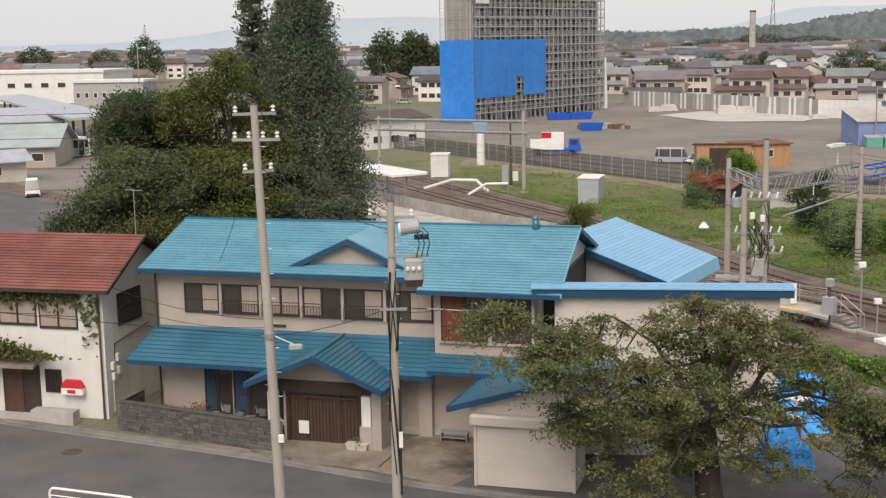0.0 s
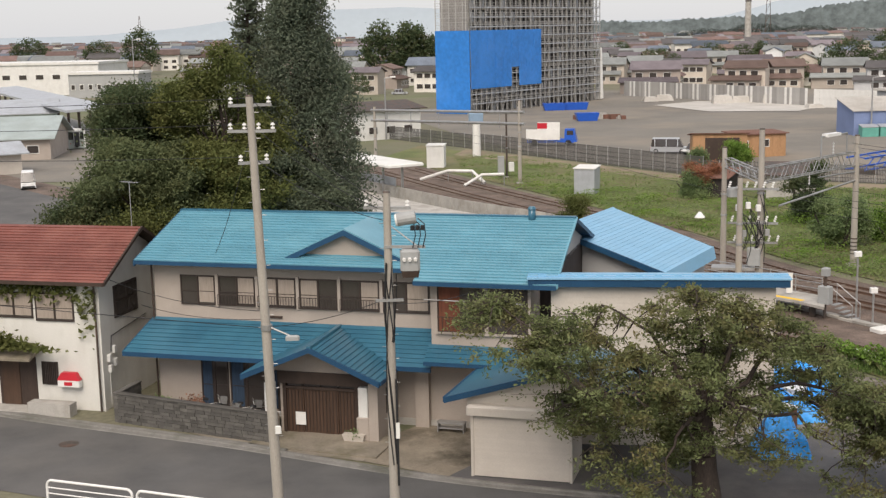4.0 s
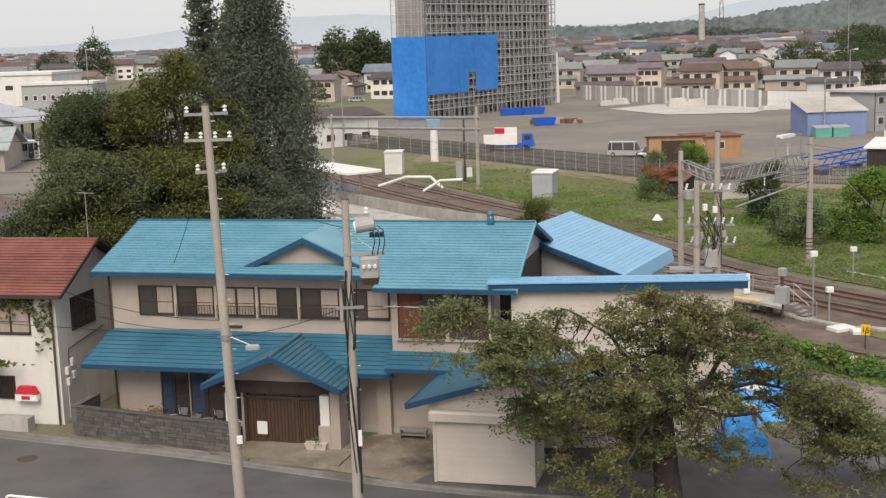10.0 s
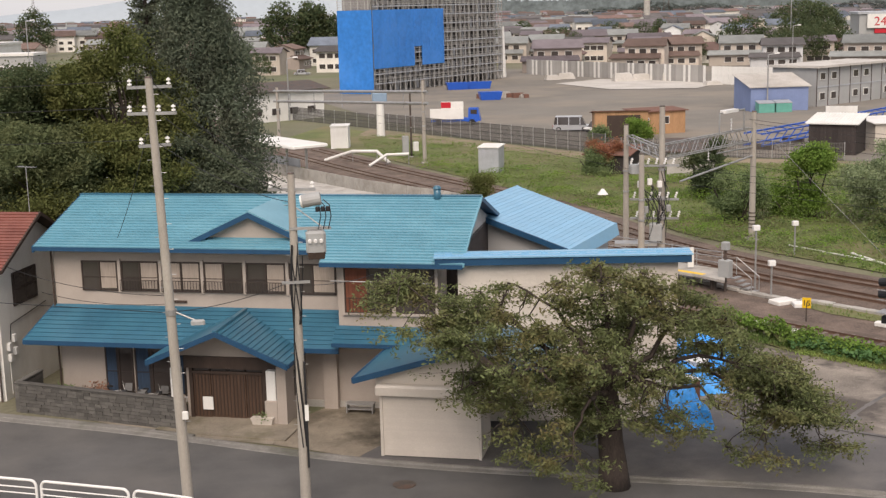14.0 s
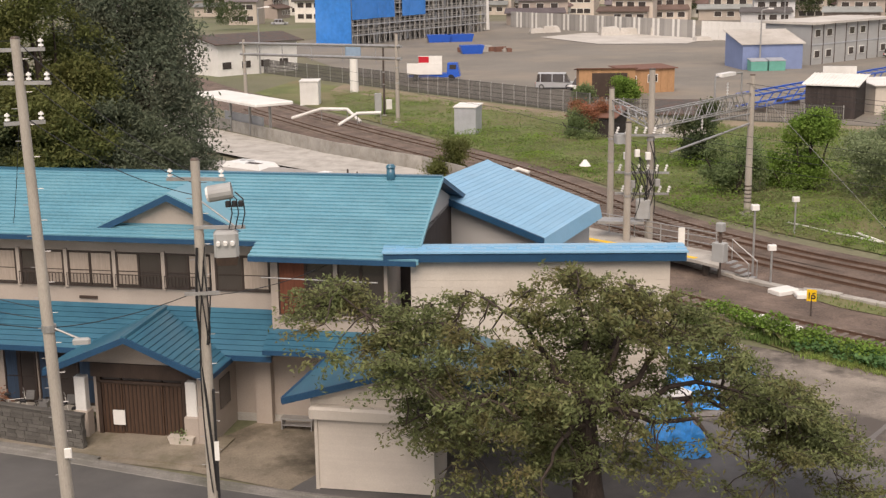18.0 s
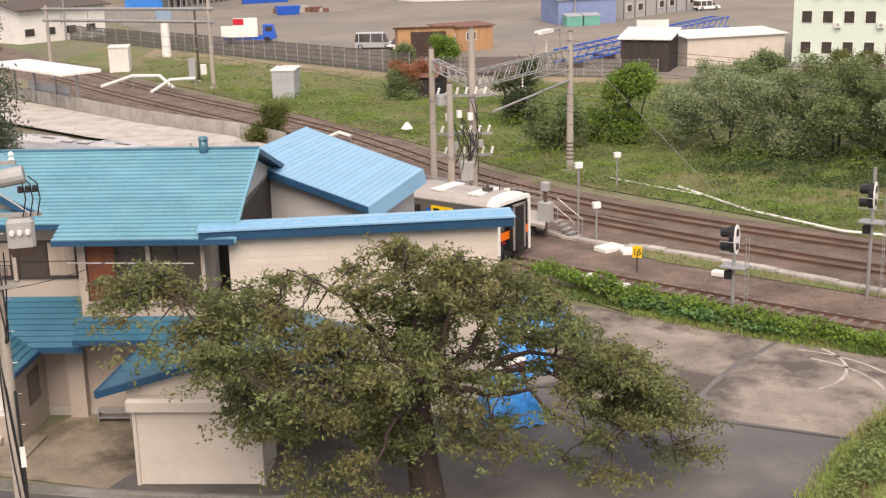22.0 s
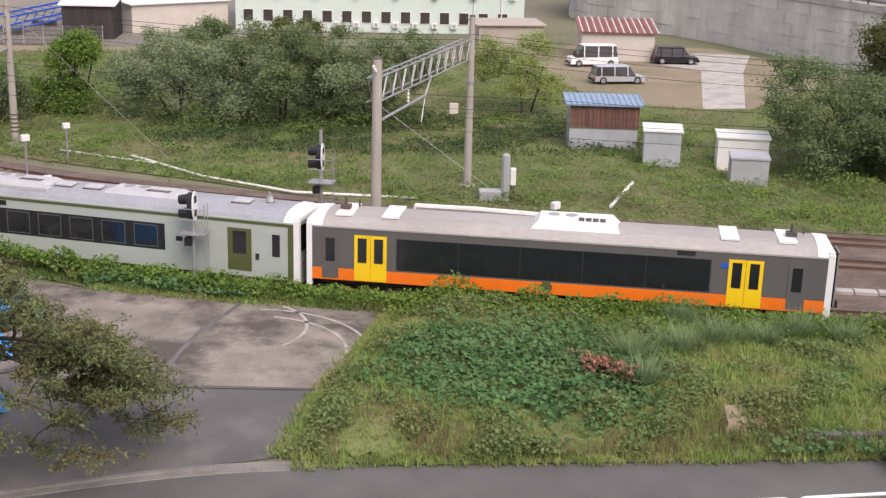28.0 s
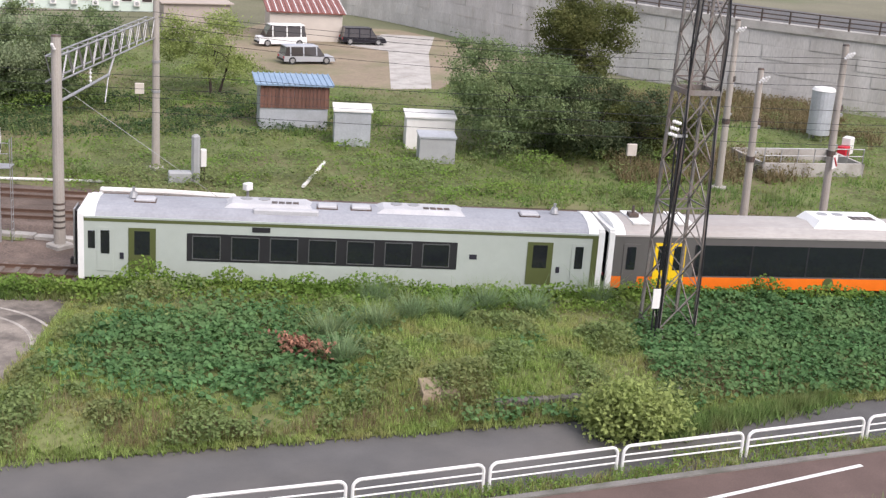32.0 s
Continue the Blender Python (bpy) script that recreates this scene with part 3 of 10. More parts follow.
GRASS_FIELDS = [
    [(18.9, 28.4), (22.7, 32.0), (29.8, 37.6), (25.2, 41.3), (21.4, 46.2), (19, 52), (21.3, 50.2), (26.5, 42.9), (31, 37.1), (35.2, 32.2), (41, 25.8), (52, 14.3), (74, -7), (70, -12), (43.5, 9.6), (32.8, 17.6), (21, 26.2)],
    [(4.4, 176.3), (-1.3, 160.4), (4.4, 144.7), (11.2, 127), (16.5, 111.3), (23, 91.3), (26.8, 77.1), (29.6, 69.8), (34.7, 60), (37.0, 54.8), (40.2, 49), (43, 45.6), (48, 39.8), (54, 33.6), (62, 25), (80, 6.5), (120, 10), (104, 40), (95, 66), (72, 100), (61.6, 105.4), (41.7, 117.5), (32.7, 123.8), (13.5, 158.6)],
    [(24.5, 57.5), (27.5, 54.0), (31, 48.6), (33.5, 45.0), (32.6, 44.3), (30.2, 47.5), (26.2, 53)],
]
for poly in GRASS_FIELDS:
    single("grass_field", polygon_sheet(poly, 0.06), M["grass"], "overgrown green railway verge", "grass", kind="structure")

single("gravel_yard", polygon_sheet([(4.9, 231.5), (13.2, 182.3), (21.5, 152.8), (34.6, 130.3), (57.6, 112.8), (95, 108), (150, 144.5), (156.9, 295.9), (47.8, 328.9), (8, 262)], 0.04), M["gravel"], "wide bare gravel construction yard", "yard", kind="structure")
single("service_road", polygon_sheet([(10.5, 168.5), (33.2, 127.7), (59.6, 110.8), (57.6, 107.3), (30.8, 124.3), (8.1, 160.5)], 0.07), M["dirt"], "bare earth narrow road beside the yard fence", "road", kind="structure")

for curve, name in ((NEAR, "near"), (FAR1, "far"), (FAR2, "far")):
    a = 0.0
    bed = ribbon(curve, a, curve.length, [(2.3, 0.0), (1.6, 0.10), (-1.6, 0.10), (-2.3, 0.0)], 1.5)
    single("ballast_bed", bed, M["ballast"], "brown stone ballast under a railway track", "ballast", kind="structure")
tr_a = [NEAR.side(q, -2.4) for q in np.linspace(NEAR.near(6, 73), NEAR.length, 40)]
tr_b = [FAR2.side(q, 2.4) for q in np.linspace(FAR2.length, FAR2.near(4.9, 135.8), 50)]
tr_c = [FAR1.side(q, -2.6) for q in np.linspace(FAR1.near(0, 135.8), FAR1.near(17.4, 87.3), 12)]
single("ballast_field", polygon_sheet([(p.x, p.y) for p in tr_a + tr_b + tr_c], 0.03), M["ballast"], "trodden ballast and cinders between the tracks", "ballast", kind="structure")


def rail_track(curve, s0, s1, label, back=0.0):
    t = thing("railway_track", pose(0, 0, 0), label, "track", "railway tracks", "structure")
    for off in (0.5335, -0.5335):
        part("rail", ribbon(curve, max(0.0, s0 - back), s1, [(off + 0.07, 0.11), (off + 0.065, 0.13), (off + 0.02, 0.14), (off + 0.035, 0.25), (off - 0.035, 0.25), (off - 0.02, 0.14), (off - 0.065, 0.13), (off - 0.07, 0.11)], 1.5), M["rust"], t)
    me = Geo().cbox(-1.0, 1.0, -0.11, 0.11, 0.0, 0.14, 0.02).mesh("sleeper", M["sleeper"])
    s, count = s0, 0
    while s < s1 and count < 130:
        d = curve.way(s)
        o = part("sleeper", me, None, t)
        p = curve.at(s)
        o.matrix_basis = pose(p.x, p.y, 0.02, 0, 0, math.degrees(math.atan2(d.y, d.x)) + 90)
        s += 0.62
        count += 1


rail_track(NEAR, NEAR.near(16, 60), NEAR.length, "rusty narrow railway track beside the grass bank", 75.0)
rail_track(FAR1, FAR1.near(-2, 141.7), FAR1.length, "rusty railway track in the middle of the station throat")
rail_track(FAR2, FAR2.near(1.9, 143.7), FAR2.length, "rusty railway track next to the green verge")


# ---------------------------------------------------------------- the blue-roofed inn
HOUSE = pose(-1.2, 42.8, 0, 0, 0, -19)


def roof_rows(parent, e0, e1, r1, r0, step, mat, lift=0.035, name="roof_panel"):
    """Sheet-metal courses from the eave e0-e1 up to the ridge r0-r1, each lapping over the one below."""
    e0, e1, r0, r1 = map(Vector, (e0, e1, r0, r1))
    n = max(1, round(((r0 - e0).length + (r1 - e1).length) / 2 / step))
    nor = (e1 - e0).cross(r0 - e0)
    if nor.length < 1e-6:
        nor = (e1 - e0).cross(r1 - e0)
    nor.normalize()
    if nor.z < 0:
        nor = -nor
    for i in range(n):
        a, b = i / n, (i + 1) / n
        p0, p1, q1, q0 = e0.lerp(r0, a), e1.lerp(r1, a), e1.lerp(r1, b), e0.lerp(r0, b)
        h = nor * lift
        g = Geo().hexa([p0, p1, q1, q0, p0 + h * 1.6, p1 + h * 1.6, q1 + h * 0.6, q0 + h * 0.6])
        part(name, g, mat, parent)


def fascia(parent, p, q, h=0.26, t=0.05, mat=None, name="fascia"):
    """A board hung under the line p-q."""
    p, q = Vector(p), Vector(q)
    d = (q - p).normalized()
    n = Vector((-d.y, d.x, 0)).normalized() * t
    g = Geo().hexa([p - n + Vector((0, 0, -h)), q - n + Vector((0, 0, -h)), q + n + Vector((0, 0, -h)), p + n + Vector((0, 0, -h)), p - n, q - n, q + n, p + n])
    part(name, g, mat or M["fascia"], parent)


def sliding_window(parent, u0, u1, z0, z1, v, curtain=(), rail=False, panes=2, frame_mat=None):
    """A framed window standing 4 cm proud of the wall plane v, which faces -v."""
    fm = frame_mat or M["frame_brown"]
    w = part("window", Geo().box(u0, u1, v - 0.05, v + 0.02, z0, z0 + 0.06).box(u0, u1, v - 0.05, v + 0.02, z1 - 0.06, z1).box(u0, u0 + 0.06, v - 0.05, v + 0.02, z0, z1).box(u1 - 0.06, u1, v - 0.05, v + 0.02, z0, z1), fm, parent)
    step = (u1 - u0) / panes
    for i in range(panes):
        a, b = u0 + i * step, u0 + (i + 1) * step
        part("pane", Geo().box(a + 0.05, b - 0.05, v - 0.02 - 0.012 * (i % 2), v - 0.01 - 0.012 * (i % 2), z0 + 0.05, z1 - 0.05), M["glass"], w)
        if i in curtain:
            part("curtain", Geo().box(a + 0.06, b - 0.06, v - 0.026 - 0.012 * (i % 2), v - 0.022 - 0.012 * (i % 2), z0 + 0.12, z1 - 0.07), M["curtain"], w)
        if i:
            part("mullion", Geo().box(a - 0.04, a + 0.04, v - 0.055, v, z0, z1), fm, w)
        part("crossbar", Geo().box(a + 0.05, b - 0.05, v - 0.045, v - 0.02, z0 + (z1 - z0) * 0.45, z0 + (z1 - z0) * 0.45 + 0.03), fm, w)
    if rail:
        for z in (0.04, 0.5):
            part("window_rail", Geo().box(u0, u1, v - 0.22, v - 0.19, z0 + z, z0 + z + 0.03), M["frame_brown"], w, "thin dark metal guard bar")
        k = int((u1 - u0) / 0.13)
        bar = Geo().box(-0.01, 0.01, v - 0.215, v - 0.195, z0 + 0.04, z0 + 0.5).mesh("rail_bar", M["frame_brown"])
        for i in range(k + 1):
            x = u0 + (u1 - u0) * i / k
            part("rail_bar", bar, None, w).matrix_basis = pose(x, 0, 0)
    return w


def build_inn():
    h = thing("inn", HOUSE, "two-storey beige inn with teal-blue sheet-metal roofs", "house")
    wall = part("wall", Geo().box(-12.0, 1.1, 0.0, 8.6, 0.0, 6.95), M["beige"], h)
    part("wall", Geo().box(1.1, 5.3, -0.9, 0.45, 2.9, 6.85), M["beige"], h)
    part("wall", Geo().box(1.1, 5.0, 0.45, 2.4, 2.9, 6.9), M["beige"], h)
    # Side wall coloured near black to paint the shaded gap beside the outbuilding.
    part("wall", Geo().box(1.1, 5.9, 2.4, 8.6, 2.9, 6.85), M["dark_wood_and_shade"], h)
    part("wall", Geo().box(1.1, 5.3, 0.0, 8.6, 0.0, 2.9), M["beige"], h)
    # upper roof
    roof = part("roof", Geo().slab([(-12.5, -0.7, 6.9), (6.36, -0.7, 6.9), (6.32, 0.8, 7.4), (6.27, 4.0, 8.46), (-12.5, 4.0, 8.46)], (0, 0, -0.10)).slab([(-12.5, 8.9, 6.9), (6.25, 8.9, 6.9), (6.25, 4.0, 8.46), (-12.5, 4.0, 8.46)], (0, 0, -0.10)).slab([(0.6, -1.6, 6.6), (6.45, -1.6, 6.6), (6.36, -0.7, 6.9), (0.6, -0.7, 6.9)], (0, 0, -0.1)), M["fascia"], h)
    roof_rows(roof, (-12.5, -0.75, 6.9), (6.4, -0.75, 6.9), (6.35, 0.8, 7.412), (-12.5, 0.8, 7.412), 0.25, M["teal"], lift=0.05)
    roof_rows(roof, (-12.5, 0.8, 7.412), (6.35, 0.8, 7.412), (6.3, 4.0, 8.47), (-12.5, 4.0, 8.47), 0.25, M["teal"], lift=0.05)
    roof_rows(roof, (0.6, -1.7, 6.585), (6.48, -1.7, 6.585), (6.4, -0.75, 6.9), (0.6, -0.75, 6.9), 0.25, M["teal"], lift=0.05)
    roof_rows(roof, (6.28, 8.9, 6.9), (-12.5, 8.9, 6.9), (-12.5, 4.0, 8.47), (6.3, 4.0, 8.47), 0.5, M["teal"])
    part("ridge_cap", Geo().box(-12.55, 6.32, 3.86, 4.14, 8.46, 8.56), M["teal_low"], roof)
    fascia(roof, (-12.5, -0.76, 6.93), (0.6, -0.76, 6.93), 0.17)
    fascia(roof, (0.6, -1.71, 6.62), (6.48, -1.71, 6.62), 0.17)
    fascia(roof, (6.5, -1.7, 6.62), (6.42, -0.75, 6.94), 0.12, mat=M["teal"])
    fascia(roof, (6.42, -0.75, 6.95), (6.37, 0.8, 7.46), 0.12, mat=M["teal"])
    fascia(roof, (6.37, 0.8, 7.46), (6.32, 4.0, 8.52), 0.12, mat=M["teal"])
    fascia(roof, (6.3, 8.9, 6.93), (6.3, 4.0, 8.5), 0.2)
    fascia(roof, (-12.53, -0.75, 6.93), (-12.53, 4.0, 8.5))
    # gable wall under the ridge
    part("gable_wall", Geo().slab([(5.65, 2.4, 6.6), (5.65, 8.6, 6.8), (5.65, 4.0, 8.3), (5.65, 2.4, 7.75)], (0.25, 0, 0)), M["pale_siding"], h)
    part("gable_wall", Geo().slab([(-12.0, 0.0, 6.8), (-12.0, 8.6, 6.8), (-12.0, 4.0, 8.3)], (0.25, 0, 0)), M["beige"], h)
    # ornamental gable on the slope
    og = part("roof_gable", Geo().slab([(-5.1, 0.15, 7.18), (-0.7, 0.15, 7.18), (-2.9, 0.15, 8.28)], (0, 0.12, 0)), M["beige"], h, "small pinkish gable set in the roof slope")
    for a, b in (((-5.8, -0.15, 7.06), (-2.9, -0.15, 8.4)), ((0.0, -0.15, 7.06), (-2.9, -0.15, 8.4))):
        back_low = (a[0], 0.3, 7.06)
        back_top = (-2.9, 3.9, 8.42)
        part("roof_panel", Geo().slab([a, b, back_top, back_low], (0, 0, 0.06)), M["teal"], og)
        fascia(og, a, b, 0.24, 0.05)
    part("roof_panel", Geo().slab([(-5.4, -0.2, 7.02), (-0.4, -0.2, 7.02), (-0.5, 0.2, 7.2), (-5.3, 0.2, 7.2)], (0, 0, 0.05)), M["teal_low"], og)
    # flue
    fl = part("flue", Geo().tube((4.4, 3.75, 8.3), (4.4, 3.75, 8.88), 0.16, 0.16, 12), M["teal_low"], h, "short blue flue pipe", smooth=True)
    part("flue_cap", Geo().tube((4.4, 3.75, 8.88), (4.4, 3.75, 8.99), 0.2, 0.12, 12), M["teal_low"], fl)
    # lower roof
    low = part("roof", Geo().slab([(-12.9, -1.4, 2.95), (0.2, -1.4, 2.95), (0.2, 0.0, 4.22), (-12.2, 0.0, 4.22)], (0, 0, -0.08)), M["fascia"], h)
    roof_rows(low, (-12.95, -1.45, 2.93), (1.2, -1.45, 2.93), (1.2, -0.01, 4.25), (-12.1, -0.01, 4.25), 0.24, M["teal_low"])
    fascia(low, (-12.95, -1.46, 2.97), (1.2, -1.46, 2.97), 0.2)
    fascia(low, (-12.96, -1.45, 2.97), (-12.1, 0.0, 4.28), 0.2)
    part("end_wall", Geo().slab([(-12.05, 0.0, 2.9), (-12.05, -1.2, 2.9), (-12.05, 0.0, 4.1)], (0.1, 0, 0)), M["beige"], h)
    bay = part("roof", Geo().slab([(1.2, -1.75, 3.28), (5.3, -1.75, 3.28), (5.3, -0.9, 3.78), (1.2, -0.9, 3.78)], (0, 0, -0.08)), M["fascia"], h)
    roof_rows(bay, (1.0, -1.8, 3.27), (5.4, -1.8, 3.27), (5.4, -0.91, 3.82), (1.0, -0.91, 3.82), 0.24, M["teal_low"])
    fascia(bay, (1.0, -1.81, 3.31), (5.4, -1.81, 3.31), 0.16)
    # row of upper windows
    xs = [-10.75, -8.9, -7.0, -5.1, -3.2, -1.3, 0.9]
    cur = [(1,), (1,), (0, 1), (0,), (1,), (1,)]
    for i in range(6):
        sliding_window(h, xs[i] + 0.06, xs[i + 1] - 0.12, 4.9, 6.22, -0.02, cur[i], rail=i in (1, 2, 3, 4))
        if i:
            part("post", Geo().box(xs[i] - 0.1, xs[i] + 0.04, -0.09, 0.0, 4.85, 6.3), M["beige"], h)
    part("vent_grille", Geo().box(-6.6, -5.9, -0.06, 0.0, 4.42, 4.52), M["brown"], h)
    # bay window with curtains
    w = part("window", Geo().box(1.35, 5.3, -1.0, -0.9, 6.28, 6.4).box(1.35, 5.3, -1.0, -0.9, 4.3, 4.4).box(1.3, 1.4, -1.02, -0.9, 4.3, 6.4).box(3.4, 3.55, -1.02, -0.9, 4.3, 6.4).box(5.2, 5.32, -1.02, -0.9, 4.3, 6.4), M["beige"], h)
    for a, b, c in ((1.4, 2.4, "curtain_red"), (2.4, 3.4, None), (3.55, 4.38, None), (4.38, 5.2, None)):
        part("pane", Geo().box(a + 0.02, b - 0.02, -0.96, -0.94, 4.4, 6.28), M["glass"], w)
        part("pane_frame", Geo().box(a, a + 0.05, -0.985, -0.94, 4.4, 6.28), M["brown"], w)
        part("pane_frame", Geo().box(b - 0.05, b, -0.985, -0.94, 4.4, 6.28), M["brown"], w)
        if c:
            part("curtain", Geo().box(a + 0.06, b - 0.05, -0.975, -0.965, 4.4, 6.28), M[c], w, "terracotta curtain")
    for z in (4.45, 5.05):
        part("window_rail", Geo().box(1.45, 3.4, -1.2, -1.17, z, z + 0.03), M["brown"], w)
    for i in range(13):
        part("rail_bar", Geo().box(1.5 + i * 0.15, 1.52 + i * 0.15, -1.195, -1.175, 4.45, 5.05), M["brown"], w)
    part("wash_pole", Geo().tube((1.0, -1.55, 5.85), (5.1, -1.55, 5.8), 0.025), M["steel"], h, "thin clothes drying pole")
    # ground floor front
    for u0, u1, n, blue in ((-9.9, -8.6, 2, (0,)), (-8.5, -5.3, 4, (0, 2))):
        w = sliding_window(h, u0, u1, 0.25, 2.5, -0.02, (), panes=n)
        step = (u1 - u0) / n
        for i in blue:
            part("curtain", Geo().box(u0 + i * step + 0.07, u0 + (i + 0.8) * step, -0.05, -0.044, 0.35, 2.42), M["curtain_blue"], w, "dark blue curtain")
    part("drain_pipe", Geo().tube((-12.05, -0.1, 0.0), (-12.05, -0.1, 6.8), 0.045), M["brown"], h)
    part("pilaster", Geo().box(0.15, 0.75, -0.35, 0.0, 0.0, 2.95), M["beige"], h)
    part("plinth", Geo().box(-12.03, 5.33, -0.05, 0.0, 0.0, 0.3), M["concrete"], h)
    # entrance porch
    po = part("porch", Geo().box(-5.2, -0.7, -2.2, 0.0, 2.45, 2.75).box(-0.9, -0.7, -2.2, 0.0, 0.0, 2.5).box(-5.2, -5.0, -2.2, 0.0, 0.0, 2.5), M["beige"], h)
    part("gable_wall", Geo().slab([(-5.8, -2.3, 2.75), (-0.85, -2.3, 2.75), (-3.25, -2.3, 3.85)], (0, 0.12, 0)), M["beige"], po)
    part("lintel", Geo().box(-5.2, -0.75, -2.4, -2.2, 2.25, 2.75), M["brown"], po)
    part("door_frame", Geo().box(-5.05, -4.9, -2.3, -2.1, 0, 2.3).box(-1.85, -1.7, -2.3, -2.1, 0, 2.3).box(-5.05, -1.7, -2.3, -2.1, 2.0, 2.1), M["brown"], po)
    for i in range(4):
        a = -4.9 + i * 0.765
        d = part("door", Geo().box(a, a + 0.755, -2.22 + 0.04 * (i % 2), -2.18 + 0.04 * (i % 2), 0.08, 2.0), M["door_wood"], po, "dark wooden sliding door")
        for j in range(5):
            part("door_slat", Geo().box(a + 0.05 + j * 0.15, a + 0.09 + j * 0.15, -2.245 + 0.04 * (i % 2), -2.215 + 0.04 * (i % 2), 0.15, 1.93), M["brown"], d)
        part("transom", Geo().box(a + 0.03, a + 0.73, -2.2, -2.18, 2.1, 2.25), M["glass"], po)
    part("notice", Geo().box(-4.5, -4.05, -2.3, -2.27, 0.45, 1.0), M["white"], po, "white paper notice on the door")
    for a, b in ((-5.8, -5.25), (-1.65, -1.1)):
        part("pillar", Geo().cbox(a, b, -2.75, -2.25, 0.0, 1.05, 0.03), M["beige"], po)
        part("pillar_top", Geo().cbox(a + 0.07, b - 0.07, -2.66, -2.34, 1.05, 2.3, 0.02), M["white"], po)
    part("side_wall", Geo().box(-1.1, -0.7, -2.75, -2.2, 0, 2.5), M["beige"], po)
    part("side_window", Geo().box(-0.71, -0.67, -1.7, -0.7, 1.0, 2.1), M["glass"], po)
    pr = part("roof", Geo().slab([(-6.25, -3.6, 2.8), (-3.25, -3.6, 4.06), (-0.35, -3.6, 2.8), (-3.25, -3.6, 3.95)], (0, 2.2, 0)), M["fascia"], po)
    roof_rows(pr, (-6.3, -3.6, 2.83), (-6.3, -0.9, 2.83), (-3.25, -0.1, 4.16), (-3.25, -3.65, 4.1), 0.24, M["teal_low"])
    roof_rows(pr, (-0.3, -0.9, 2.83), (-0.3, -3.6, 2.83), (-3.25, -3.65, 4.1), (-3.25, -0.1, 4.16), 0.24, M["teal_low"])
    part("ridge_cap", Geo().hexa([(-3.35, -3.7, 4.1), (-3.15, -3.7, 4.1), (-3.15, 0, 4.18), (-3.35, 0, 4.18), (-3.33, -3.7, 4.2), (-3.17, -3.7, 4.2), (-3.17, 0, 4.28), (-3.33, 0, 4.28)]), M["teal_low"], pr)
    fascia(pr, (-6.3, -3.66, 2.87), (-3.25, -3.66, 4.15), 0.22)
    fascia(pr, (-0.3, -3.66, 2.87), (-3.25, -3.66, 4.15), 0.22)
    fascia(pr, (-6.31, -3.6, 2.87), (-6.31, -1.4, 2.87), 0.16)
    fascia(pr, (-0.29, -3.6, 2.87), (-0.29, -1.4, 2.87), 0.16)
    part("porch_slab", Geo().hexa([(-5.9, -4.1, 0.0), (-0.2, -4.6, 0.0), (-0.1, -2.0, 0.0), (-5.9, -2.0, 0.0), (-5.9, -4.1, 0.1), (-0.2, -4.6, 0.1), (-0.1, -2.0, 0.1), (-5.9, -2.0, 0.1)]), M["mossy"], po)
    # lean-to roof over the car port
    lt = part("roof", Geo().slab([(3.0, -5.6, 2.98), (7.3, -5.6, 4.24), (7.3, -1.0, 4.24), (3.3, -1.0, 3.06)], (0, 0, -0.08)).slab([(7.3, -5.6, 4.24), (10.2, -5.6, 3.4), (10.2, -1.0, 3.4), (7.3, -1.0, 4.24)], (0, 0, -0.08)), M["fascia"], h)
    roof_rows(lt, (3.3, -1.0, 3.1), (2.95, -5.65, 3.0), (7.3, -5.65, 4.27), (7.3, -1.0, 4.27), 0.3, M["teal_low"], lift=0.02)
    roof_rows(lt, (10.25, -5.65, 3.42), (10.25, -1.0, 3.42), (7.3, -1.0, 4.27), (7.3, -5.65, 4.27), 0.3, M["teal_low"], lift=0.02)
    fascia(lt, (2.95, -5.67, 3.05), (7.3, -5.67, 4.32), 0.22)
    fascia(lt, (10.25, -5.67, 3.46), (7.3, -5.67, 4.32), 0.22)
    fascia(lt, (2.94, -5.65, 3.05), (3.29, -1.0, 3.14), 0.2)
    part("gable_wall", Geo().slab([(3.75, -5.35, 2.3), (7.6, -5.35, 2.3), (7.6, -5.35, 4.1), (7.3, -5.35, 4.15), (3.75, -5.35, 3.12)], (0, 0.15, 0)), M["cream"], h)
    part("port_wall", Geo().box(5.2, 7.0, -3.2, 0.0, 0.0, 3.3), M["beige"], h)
    return h


build_inn()


def build_garage():
    t = thing("garage", HOUSE @ Matrix.Translation((0.2, -0.35, 0)), "cream single garage with a closed roller shutter", "garage")
    part("wall", Geo().box(3.75, 7.6, -5.2, -3.2, 0.03, 2.8), M["cream"], t)
    sh = part("shutter_box", Geo().cbox(3.62, 7.0, -5.5, -5.2, 2.46, 2.84, 0.08), M["cream"], t)
    for i in range(29):
        z = 0.06 + i * 0.083
        part("shutter_slat", Geo().hexa([(3.85, -5.27, z), (7.5, -5.27, z), (7.5, -5.2, z), (3.85, -5.2, z), (3.85, -5.235, z + 0.08), (7.5, -5.235, z + 0.08), (7.5, -5.2, z + 0.08), (3.85, -5.2, z + 0.08)]), M["cream"], sh)
    part("guide_rail", Geo().box(3.75, 3.86, -5.3, -5.2, 0.03, 2.47), M["cream"], t)
    part("guide_rail", Geo().box(7.5, 7.6, -5.3, -5.2, 0.03, 2.47), M["cream"], t)


build_garage()


